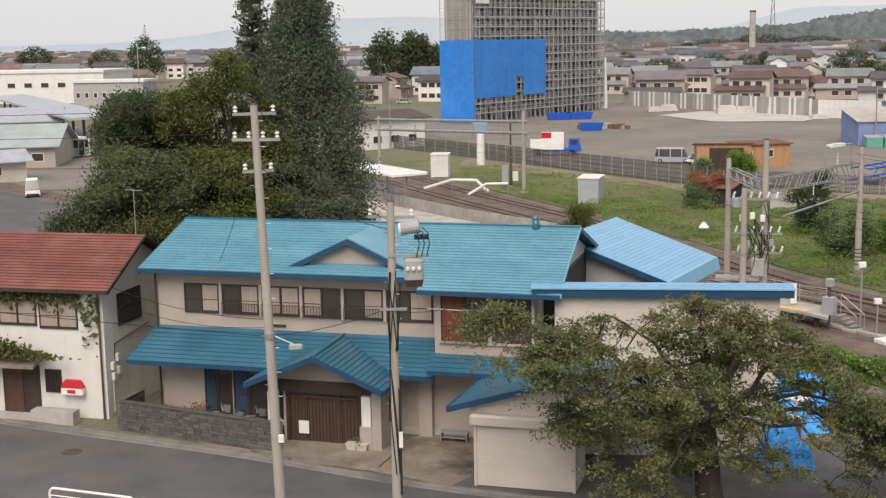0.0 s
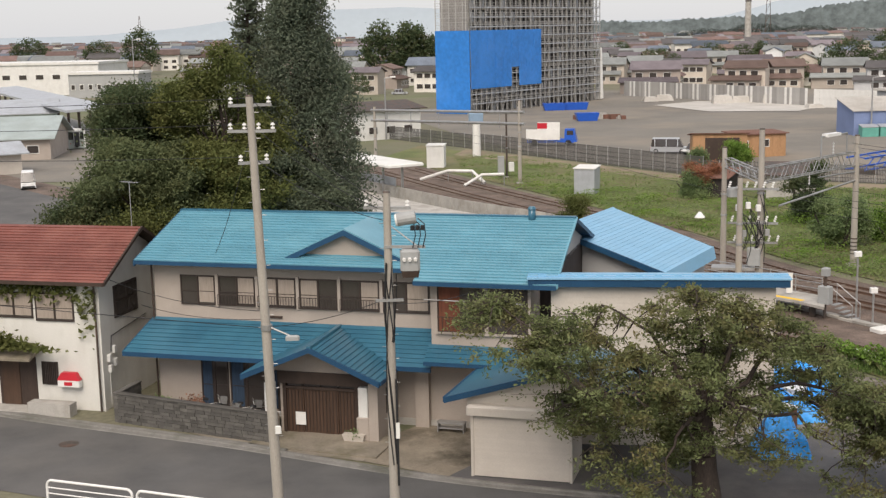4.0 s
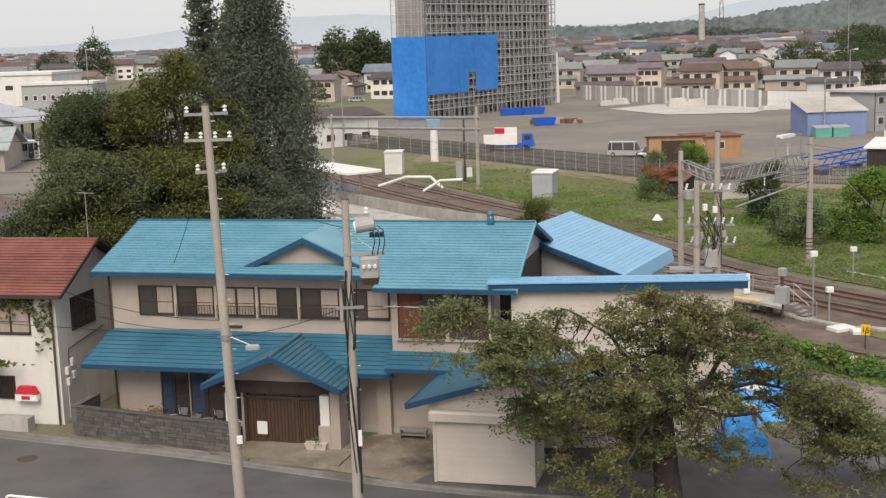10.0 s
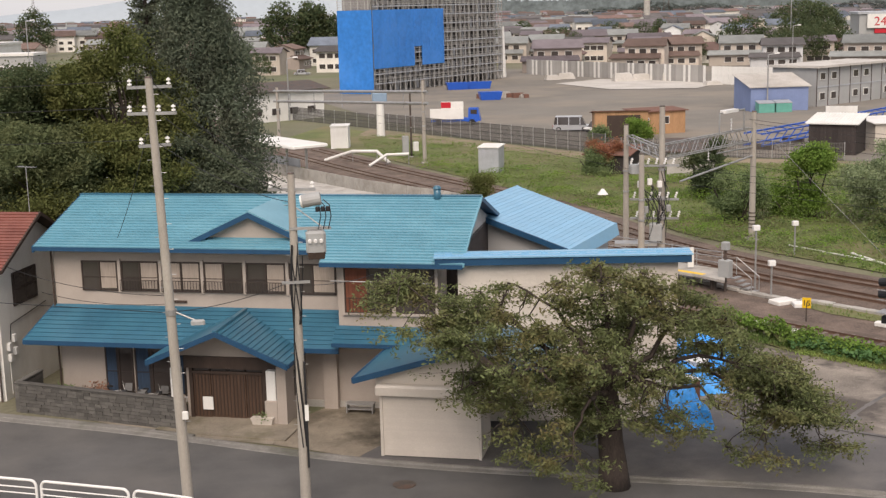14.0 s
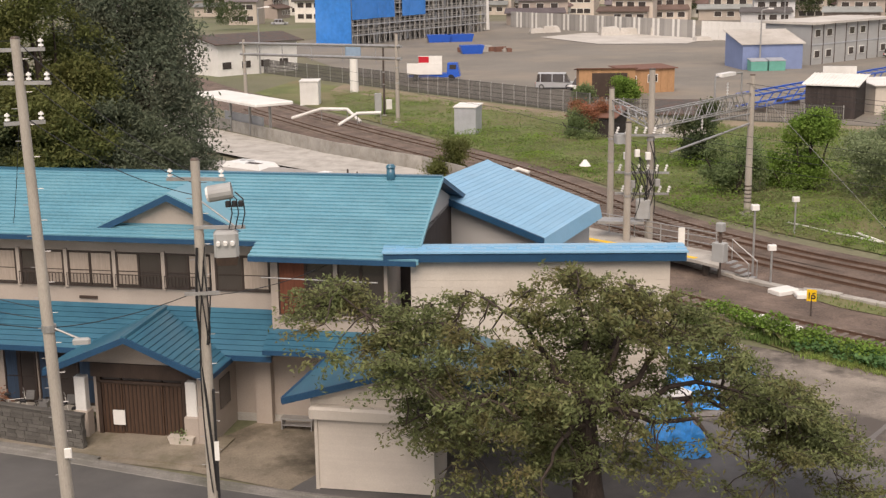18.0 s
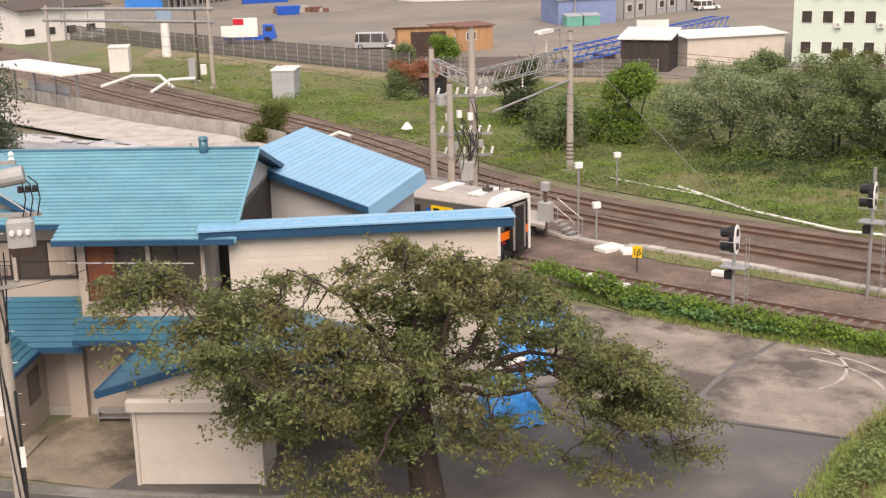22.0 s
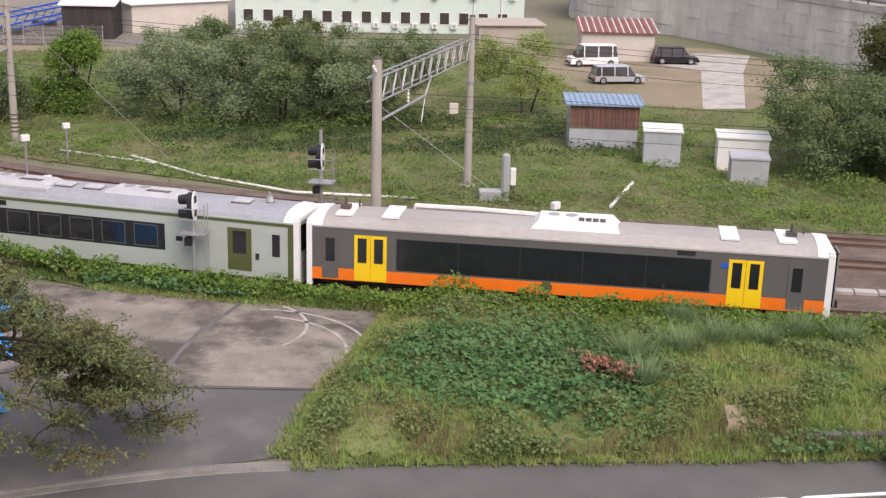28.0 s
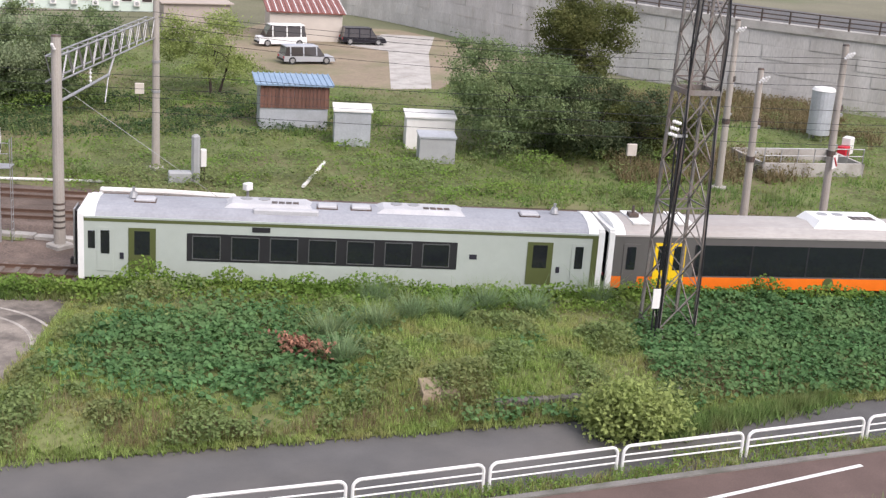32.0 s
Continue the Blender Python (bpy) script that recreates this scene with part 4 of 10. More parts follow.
def build_annex():
    m = pose(3.31, 39.4, 0, 0, 0, -10)
    t = thing("annex", m, "cream-clad two-storey annex with a flat blue metal roof", "house")
    w = part("wall", Geo().box(0.9, 9.6, 0.33, 1.7, 0, 6.62), M["cream"], t)
    for i in range(28):
        z = 0.1 + i * 0.23
        part("siding_board", Geo().hexa([(0.89, 0.318, z), (9.61, 0.318, z), (9.61, 0.33, z), (0.89, 0.33, z), (0.89, 0.325, z + 0.227), (9.61, 0.325, z + 0.227), (9.61, 0.33, z + 0.227), (0.89, 0.33, z + 0.227)]), M["cream"], w)
    r = part("roof", Geo().slab([(0.0, 0.0, 6.84), (10.1, 0.0, 6.84), (10.1, 1.25, 6.87), (0.0, 1.25, 6.87)], (0, 0, -0.28)), M["fascia"], t)
    roof_rows(r, (-0.05, -0.05, 6.86), (10.15, -0.05, 6.86), (10.15, 1.25, 6.89), (-0.05, 1.25, 6.89), 0.4, M["sky_roof"])
    for i in range(13):
        part("snow_stop", Geo().box(0.4 + i * 0.76, 0.68 + i * 0.76, 0.45, 0.49, 6.89, 6.98), M["sky_roof"], r)
    for u0, u1, z0, z1 in ((7.9, 9.1, 4.0, 5.5),):
        sliding_window(t, u0, u1, z0, z1, 0.28, (), frame_mat=M["white"])


build_annex()


def build_back_house():
    m = pose(5.76, 48.66, 0, 0, 0, -31.9)
    t = thing("outbuilding", m, "pale outbuilding with a light-blue gabled metal roof", "house")
    L, W = 7.33, 5.34
    part("wall", Geo().box(-1.3, W - 0.35, 0.4, L - 0.3, 0, 5.3), M["pale_siding"], t)
    part("gable_wall", Geo().slab([(-1.3, 0.4, 5.3), (W - 0.35, 0.4, 5.3), (W - 0.35, 0.4, 5.7), (0, 0.4, 7.25), (-1.3, 0.4, 6.6)], (0, 0.15, 0)), M["pale_siding"], t)
    r = part("roof", Geo().slab([(0, 0, 7.36), (W, 0, 5.65), (W, L, 5.65), (0, L, 7.36)], (0, 0, -0.1)).slab([(0, 0, 7.36), (-1.7, 0, 6.5), (-1.7, L, 6.5), (0, L, 7.36)], (0, 0, -0.1)), M["fascia"], t)
    roof_rows(r, (W, -0.05, 5.66), (W, L + 0.05, 5.66), (0, L + 0.05, 7.39), (0, -0.05, 7.39), 0.24, M["sky_roof"], lift=0.012)
    roof_rows(r, (-1.7, L, 6.5), (-1.7, -0.05, 6.5), (0, -0.05, 7.39), (0, L, 7.39), 0.3, M["sky_roof"], lift=0.012)
    part("ridge_cap", Geo().slab([(-0.12, -0.06, 7.36), (0, -0.06, 7.44), (0.14, -0.06, 7.36)], (0, L + 0.12, 0)), M["sky_roof"], r)
    part("roof_skirt", Geo().slab([(W, -0.05, 5.7), (W + 0.14, -0.05, 5.1), (W + 0.14, L + 0.05, 5.1), (W, L + 0.05, 5.7)], (-0.08, 0, 0)), M["sky_roof"], r)
    fascia(r, (0, -0.07, 7.41), (W, -0.07, 5.7), 0.27)
    fascia(r, (0, -0.07, 7.41), (-1.7, -0.07, 6.55), 0.27)


build_back_house()


def build_white_house():
    m = pose(-15.0, 46.5, 0, 0, 0, -17)
    t = thing("white_house", m, "old white stucco house with a red-brown metal roof", "house")
    part("wall", Geo().box(-12, 0, 0, 6.6, 0, 6.1), M["stucco"], t)
    part("gable_wall", Geo().slab([(0, 0, 6.1), (0, 6.6, 6.1), (0, 3.3, 7.75)], (-0.2, 0, 0)), M["stucco"], t)
    r = part("roof", Geo().slab([(-12.4, -0.5, 5.98), (0.55, -0.5, 5.98), (0.55, 3.3, 7.9), (-12.4, 3.3, 7.9)], (0, 0, -0.08)).slab([(-12.4, 7.1, 5.98), (0.55, 7.1, 5.98), (0.55, 3.3, 7.9), (-12.4, 3.3, 7.9)], (0, 0, -0.08)), M["brown"], t)
    roof_rows(r, (-12.4, -0.55, 5.98), (0.58, -0.55, 5.98), (0.58, 3.3, 7.92), (-12.4, 3.3, 7.92), 0.22, M["red_roof"])
    roof_rows(r, (0.58, 7.1, 5.98), (-12.4, 7.1, 5.98), (-12.4, 3.3, 7.92), (0.58, 3.3, 7.92), 0.5, M["red_roof"])
    fascia(r, (-12.4, -0.56, 6.02), (0.58, -0.56, 6.02), 0.16, mat=M["brown"])
    fascia(r, (0.59, -0.55, 6.02), (0.59, 3.3, 7.96), 0.16, mat=M["brown"])
    fascia(r, (0.59, 7.1, 6.02), (0.59, 3.3, 7.96), 0.16, mat=M["brown"])
    return t


WHITE = build_white_house()


# ---------------------------------------------------------------- trees and shrubs
def clump(g, c, n, spread, size, rng, flat=0.5, long=1.6, droop=0.0):
    for _ in range(n):
        p = (c[0] + rng.gauss(0, spread), c[1] + rng.gauss(0, spread), c[2] + rng.gauss(0, spread * 0.7) - droop * abs(rng.gauss(0, spread)))
        leaf(g, p, size * rng.uniform(0.7, 1.25), rng, flat, long)


def cherry_tree():
    """Short trunk, spreading limbs and drooping sprays of narrow leaves under an uneven, layered outline."""
    rng = random.Random(11)
    t = thing("cherry_tree", pose(8.27, 31.5, 0.97) @ Matrix.Scale(0.94, 4), "wide old cherry tree with dull green and bronzed leaves", "tree")
    trunk = Geo()
    fork = Vector((-0.05, 0, 3.3))
    trunk.tube((0.2, 0, -1.05), (0.15, 0, 0.02), 0.62, 0.5, 12)
    limb(trunk, (0.15, 0, 0), (0.0, 0, 2.0), 0.5, 0.4, rng, 0.05, 3, 12)
    limb(trunk, (0.0, 0, 1.9), fork, 0.41, 0.33, rng, 0.05, 3, 12)
    part("trunk", trunk, M["bark"], t, smooth=True)
    outline_x = (-8.0, -7.2, -6.0, -5.1, -4.2, -3.0, -1.9, -0.4, 0.6, 1.9, 3.7, 5.4, 6.8, 8.6)
    outline_z = (6.9, 7.6, 6.3, 6.5, 7.1, 7.0, 6.5, 7.7, 7.9, 7.1, 5.8, 4.7, 3.1, 1.0)
    low_x, low_z = (-8.3, -6.4, -5.4, -4.4, -2.5, 4.0, 9.4), (6.2, 5.2, 3.4, 1.5, 0.5, 0.4, 0.3)
    crown, twigs = Geo(), Geo()
    mains = []
    for tip in ((-8.0, 0.6, 6.8), (-5.6, -1.0, 3.4), (-4.6, -0.6, 1.6), (-4.2, -2.8, 4.2), (-3.4, 1.6, 6.6), (-0.2, 0.6, 7.3), (1.6, -1.6, 6.4), (2.6, 2.2, 5.6), (4.6, 0.4, 5.1), (6.4, -1.4, 3.4), (7.8, 0.2, 1.6), (5.0, -2.4, 1.6), (1.2, -3.2, 3.0), (-2.2, -3.4, 1.6)):
        tip = Vector(tip)
        b = Geo()
        mid = fork.lerp(tip, 0.5) + Vector((0, 0, 0.25 + 0.06 * tip.length))
        a = limb(b, fork + Vector((0, 0, rng.uniform(-1.2, 0.1))), mid, 0.13, 0.07, rng, 0.16, 5, 7)
        c = limb(b, mid, tip, 0.07, 0.015, rng, 0.22, 5, 5)
        part("limb", b, M["bark"], t, smooth=True)
        mains.extend(a[1:] + c)
    count = 0
    while count < 400:
        x, y, u = rng.uniform(-7.9, 8.4), rng.gauss(0.0, 1.8), rng.random() ** 0.65
        reach = 3.6 * math.sqrt(max(0.03, 1 - (abs(x) / 9.6) ** 2))
        if abs(y) > reach:
            continue
        zt = float(np.interp(x, outline_x, outline_z)) - 0.16 * y * y * (1 - abs(x) / 14)
        zb = float(np.interp(x, low_x, low_z))
        if zt < zb + 0.2:
            continue
        z = zb + (zt - zb) * u
        if noise.noise(Vector((x * 0.5, y * 0.4, z * 0.75))) < -0.1 or (2.4 < x < 4.5 and 0.9 < z < 2.9 and rng.random() < 0.92) or (3.0 < x < 5.6 and 4.0 < z < 5.1 and rng.random() < 0.6):
            continue
        count += 1
        p = Vector((x, y, z))
        root = min(mains, key=lambda q: (q - p).length)
        limb(twigs, root, p, 0.03, 0.01, rng, 0.22, 3, 4)
        out = Vector((p.x, p.y * 1.3, 0)).normalized()
        for _ in range(7):
            d = (out * rng.uniform(0.0, 0.7) + Vector((rng.gauss(0, 0.42), rng.gauss(0, 0.42), rng.gauss(-0.1, 0.14))))
            limb(twigs, p, p + d, 0.012, 0.006, rng, 0.1, 1, 3)
            for q in (0.5, 0.8, 1.1):
                clump(crown, p + d * q, 11, 0.12, 0.07, rng, 1.2, 2.4, 0.6)
    part("twig", twigs, M["bark"], t)
    part("crown", crown, M["leaf_cherry"], t, "layered drooping crown with gaps")


def broad_tree(name, x, y, h, rx, rz, mat, label, n=70, leaves=90, size=0.13, seed=1, stem=0.25, ry=None, spread=0.55, flat=0.9, category="tree", long=1.6, multi=1, low=0.2):
    """A crown of leaf clumps on the outer half of an uneven ellipsoid, carried by limbs."""
    rng = random.Random(seed)
    t = thing(name, pose(x, y, 0), label, category)
    ry = ry or rx
    top, cz = h, h - rz
    for k in range(multi):
        tr = Geo()
        off = Vector((rng.gauss(0, 0.3), rng.gauss(0, 0.3), 0)) if multi > 1 else Vector()
        limb(tr, off, Vector((off.x * 3, off.y * 3, cz)), stem, stem * 0.5, rng, 0.06, 4, 8)
        part("trunk" if multi == 1 else "stem", tr, M["bark"], t, smooth=True)
    crown, limbs = Geo(), Geo()
    for i in range(max(9, n // 5)):
        d = Vector((rng.gauss(0, 1), rng.gauss(0, 1), rng.gauss(low, 0.9))).normalized()
        r = rng.uniform(0.6, 0.95) * (0.84 + 0.3 * noise.noise(d * 2.1 + Vector((seed, 0, 0))))
        c = Vector((d.x * rx * r, d.y * ry * r, cz + d.z * rz * r))
        br = (rx + rz) * 0.165 * rng.uniform(0.7, 1.25)
        if c.z < 0.3 + br * 0.4:
            c.z = 0.3 + br * 0.4
        limb(limbs, (0, 0, max(0.3, cz * rng.uniform(0.5, 1.0))), c, stem * 0.35, 0.02, rng, 0.15, 3, 5)
        for _ in range(8):
            e = Vector((rng.gauss(0, 1), rng.gauss(0, 1), rng.gauss(0.35, 0.8))).normalized()
            q = c + Vector((e.x, e.y, e.z * 0.75)) * br * rng.uniform(0.6, 1.0)
            clump(crown, q, int(leaves * 2.0), spread * 0.75 * rng.uniform(0.6, 1.2), size * 0.64, rng, flat, long, 0.35)
    part("branchwork", limbs, M["bark"], t)
    part("crown", crown, mat, t)
    return t


def cedar(x, y, h, r0, zlow, label, seed, n, sparse=False):
    rng = random.Random(seed)
    t = thing("cedar_tree", pose(x, y, 0), label, "tree")
    tr = Geo()
    limb(tr, (0, 0, 0), (0, 0, h * 0.96), 0.42, 0.03, rng, 0.01, 6, 8)
    part("trunk", tr, M["bark"], t, smooth=True)
    crown, limbs = Geo(), Geo()
    for i in range(n):
        s = (i + rng.random()) / n
        z = zlow + (h - zlow) * s
        prof = (1 - s) ** 0.8 * (1 - 0.55 * max(0, 0.12 - s) / 0.12)
        az = rng.uniform(0, 6.283)
        lump = 0.84 + 0.3 * noise.noise(Vector((math.cos(az) * 1.7, math.sin(az) * 1.7, z * 0.45 + seed)))
        r = r0 * prof * lump * (rng.uniform(0.45, 1.05) if not sparse else rng.uniform(0.3, 1.1))
        c = Vector((math.cos(az) * r, math.sin(az) * r, z))
        if sparse or i % 5 == 0:
            limb(limbs, (0, 0, z - 0.35 * r), c, 0.05, 0.015, rng, 0.08, 2, 4)
        if sparse:
            for q in (0.5, 0.75, 1.0):
                clump(crown, Vector((c.x * q, c.y * q, z - 0.35 * r * (1 - q))), 16, 0.16, 0.11, rng, 0.8, 2.0)
        else:
            clump(crown, c, 42, 0.3, 0.085, rng, 0.1, 2.6, 0.9)
            clump(crown, c + Vector((0, 0, 0.4)), 14, 0.16, 0.085, rng, 0.1, 2.6)
    part("branchwork", limbs, M["bark"], t)
    part("crown", crown, M["needle"], t)


cherry_tree()
cedar(-6.7, 62, 21.8, 6.6, 1.5, "tall dense dark-green cedar behind the inn", 3, 2000)
cedar(-9.4, 63.5, 21.6, 3.4, 9.0, "thin ragged conifer beside the big cedar", 7, 230, sparse=True)
broad_tree("broadleaf_tree", -15.1, 60, 16.0, 2.9, 5.4, M["leaf_dark"], "tall dense dark-green tree behind the white house", 170, 90, 0.15, 21, 0.4, spread=0.5)
broad_tree("broadleaf_tree", -10.5, 58.2, 16.7, 3.0, 5.6, M["leaf_olive"], "tall olive broadleaf tree hanging over the inn roof", 170, 90, 0.15, 22, 0.4, spread=0.5, long=2.2)
broad_tree("broadleaf_tree", -14.3, 56, 12.8, 4.3, 4.2, M["leaf_sage"], "wide sage-green tree with long drooping leaves", 190, 90, 0.14, 26, 0.35, spread=0.5, long=2.6)
broad_tree("broadleaf_tree", -10.3, 55.6, 12.6, 2.6, 4.6, M["leaf_olive"], "olive tree with long leaves close behind the inn roof", 110, 90, 0.14, 27, 0.3, spread=0.5, long=2.6)
broad_tree("willow_tree", -6.9, 57.2, 11.6, 2.7, 4.4, M["leaf_grey"], "grey-green willow in front of the cedar", 110, 100, 0.12, 23, 0.3, spread=0.45, long=3.0)
broad_tree("broadleaf_tree", -17.2, 55.5, 10.0, 2.3, 3.4, M["leaf_dark"], "dark broadleaf tree beside the white house", 70, 90, 0.14, 24, 0.3, spread=0.5)
broad_tree("broadleaf_tree", -13.0, 54.2, 9.8, 3.0, 3.4, M["leaf_olive"], "olive broadleaf tree close behind the inn roof", 80, 90, 0.14, 25, 0.3, spread=0.5)

SHRUBS = [
    ("shrub", 45.6, 75, 6.2, 3.6, 3.1, "leaf_haze", "loose green shrub thicket on the verge", 70, 47, 0.17),
    ("shrub", 51.0, 70.6, 6.6, 3.6, 3.3, "leaf_haze", "loose green shrub thicket on the verge", 70, 48, 0.17),
    ("shrub", 59.7, 101.9, 3.6, 4.4, 2.0, "leaf_mid", "broad green shrub before the pale carport", 60, 49, 0.2),
    ("shrub", 65.6, 98.1, 4.0, 4.4, 2.2, "leaf_olive", "broad olive shrub before the pale carport", 60, 50, 0.2),
    ("shrub", 39.9, 136.3, 4.0, 1.6, 2.1, "leaf_bright", "small green tree growing against the board hut", 30, 51, 0.22),
    ("shrub", 35.1, 135.7, 2.6, 1.4, 1.4, "leaf_mid", "small shrub beside the board hut", 22, 52, 0.22),
    ("shrub", 43.2, 77.8, 6.6, 5.0, 3.3, "leaf_haze", "tall loose green shrub thicket on the verge", 110, 31, 0.17),
    ("shrub", 48, 72, 6.8, 4.6, 3.5, "leaf_mid", "tall dark-green shrub thicket on the verge", 120, 32, 0.17),
    ("shrub", 53.6, 69.0, 7.4, 5.0, 3.8, "leaf_mid", "tall dark-green shrub thicket on the verge", 130, 33, 0.17),
    ("shrub", 37.7, 82.4, 6.9, 1.6, 3.4, "leaf_bright", "upright shrub swathed in bright climbing vine", 55, 34, 0.2),
    ("shrub", 36.8, 83.8, 3.0, 2.0, 1.7, "leaf_bright", "low bright shrub under the vine", 35, 35, 0.18),
    ("shrub", 32.1, 82.3, 4.8, 2.2, 2.6, "leaf_mid", "ivy-covered shrub behind the gantry mast", 60, 36, 0.17),
    ("shrub", 33.5, 94.2, 6.4, 1.7, 3.3, "leaf_dark", "tall ivy-grown stump near the old sheds", 45, 37, 0.2),
    ("shrub", 51, 91.2, 4.0, 4.5, 2.4, "leaf_mid", "broad green shrub in front of the black shed", 70, 38, 0.2),
    ("young_tree", 64.4, 65.2, 6.3, 4.2, 2.9, "leaf_yellow", "yellow-green many-stemmed young tree with gaps", 60, 39, 0.15),
    ("shrub", 67.0, 41.2, 7.8, 5.8, 4.3, "leaf_mid", "large rounded dark-green tree on the verge", 170, 40, 0.17),
    ("shrub", 69.4, 36.6, 5.6, 4.6, 3.2, "leaf_dark", "dark spreading tree beside the relay boxes", 110, 41, 0.17),
    ("broadleaf_tree", 74.6, 41.0, 10.4, 3.6, 4.2, "leaf_olive", "tall olive tree rising before the retaining wall", 120, 42, 0.17),
    ("shrub", 72.0, 35.0, 4.2, 4.6, 2.4, "leaf_olive", "scrubby olive and russet bushes", 70, 43, 0.17),
    ("shrub", 33.7, 15.5, 1.55, 1.35, 0.75, "leaf_yellow", "yellow-green sapling bush beside the guard rail", 10, 44, 0.17),
    ("shrub", -22.2, 169.2, 4.0, 2.0, 2.2, "leaf_mid", "small dark shrub by the station", 25, 45, 0.25),
    ("vine", 29.6, 112.6, 3.6, 2.0, 1.2, "leaf_rust", "russet vine sprawling over the collapsing shed", 26, 53, 0.16),
    ("shrub", 28.4, 111.6, 2.6, 1.6, 1.4, "leaf_mid", "green weeds growing up the collapsing shed", 22, 54, 0.16),
    ("shrub", 13.2, 94, 3.4, 1.8, 2.0, "leaf_olive", "small shrub beside the platform fence", 28, 46, 0.15),
]
for name, x, y, h, rx, rz, mat, label, n, seed, size in SHRUBS:
    broad_tree(name, x, y, h, rx, rz, M[mat], label, n, 75, size, seed, 0.1, spread=0.5, category="tree" if "tree" in name else "shrub", multi=3, low=0.2 if "tree" in name else -0.25)


# ---------------------------------------------------------------- grass and weeds
def blades(g, x, y, z, h, rng, n=3, lean=0.5, w=0.025):
    for _ in range(n):
        a = rng.uniform(0, 6.283)
        dx, dy = math.cos(a), math.sin(a)
        hh = h * rng.uniform(0.6, 1.2)
        l = lean * rng.uniform(0.2, 1.0) * hh
        ww = w * rng.uniform(0.7, 1.4)
        k = len(g.v)
        g.v.extend(((x - dy * ww, y + dx * ww, z), (x + dy * ww, y - dx * ww, z), (x + dx * l, y + dy * l, z + hh)))
        g.f.append((k, k + 1, k + 2))


LOT_EDGE = [(18.5, 28.3), (22.7, 31.95), (26.5, 34.4), (29.9, 36.9), (25.4, 41.2), (21.4, 46.4)]


@functools.lru_cache(None)
def bank_cell(i, j):
    x, y = i * 0.3, j * 0.3
    d = (NEAR.at(NEAR.near(x, y)) - Vector((x, y, 0))).length
    e = (ROAD_EDGE.at(ROAD_EDGE.near(x, y)) - Vector((x, y, 0))).length
    lot = 9.0
    for (ax, ay), (bx, by) in zip(LOT_EDGE, LOT_EDGE[1:]):
        q = min(1.0, max(0.0, ((x - ax) * (bx - ax) + (y - ay) * (by - ay)) / ((bx - ax) ** 2 + (by - ay) ** 2)))
        lot = min(lot, math.hypot(x - ax - q * (bx - ax), y - ay - q * (by - ay)))
    a = min(1.0, max(0.0, (d - 1.6) / 1.0)) * min(1.0, e / 2.6) * min(1.0, lot / 2.2)
    return a * (0.5 + 0.3 * noise.noise(Vector((x * 0.16, y * 0.16, 3)))), d


def bank_height(x, y):
    """The weedy bank swells gently between the street and the near track."""
    return bank_cell(round(x / 0.3), round(y / 0.3))[0]


BANK = [(18.9, 28.4), (22.7, 32.0), (26.5, 34.4), (29.9, 36.9), (25.4, 41.2), (21.4, 46.4), (19.4, 51), (21.0, 50.4), (26.3, 43.2), (30.8, 37.4), (35, 32.5), (40.8, 26.0), (51.8, 14.6), (66, 1), (58, -2), (43.5, 9.6), (32.8, 17.6), (21, 26.2)]
KUDZU_A = [(24.2, 31.0), (27.0, 32.6), (30.6, 32.2), (33.5, 29.6), (32.0, 27.6), (29.8, 23.6), (26.6, 24.4), (24.6, 27)]
KUDZU_B = [(45, 19.5), (41, 19.5), (37.2, 16.4), (38.6, 13.6), (43.5, 9.8), (58, -2), (66, 1), (56, 10)]
CAR_PARK = [(75, 63), (77.4, 59), (80.8, 57.2), (104, 62), (108, 82), (98, 92), (82, 86), (76, 72)]


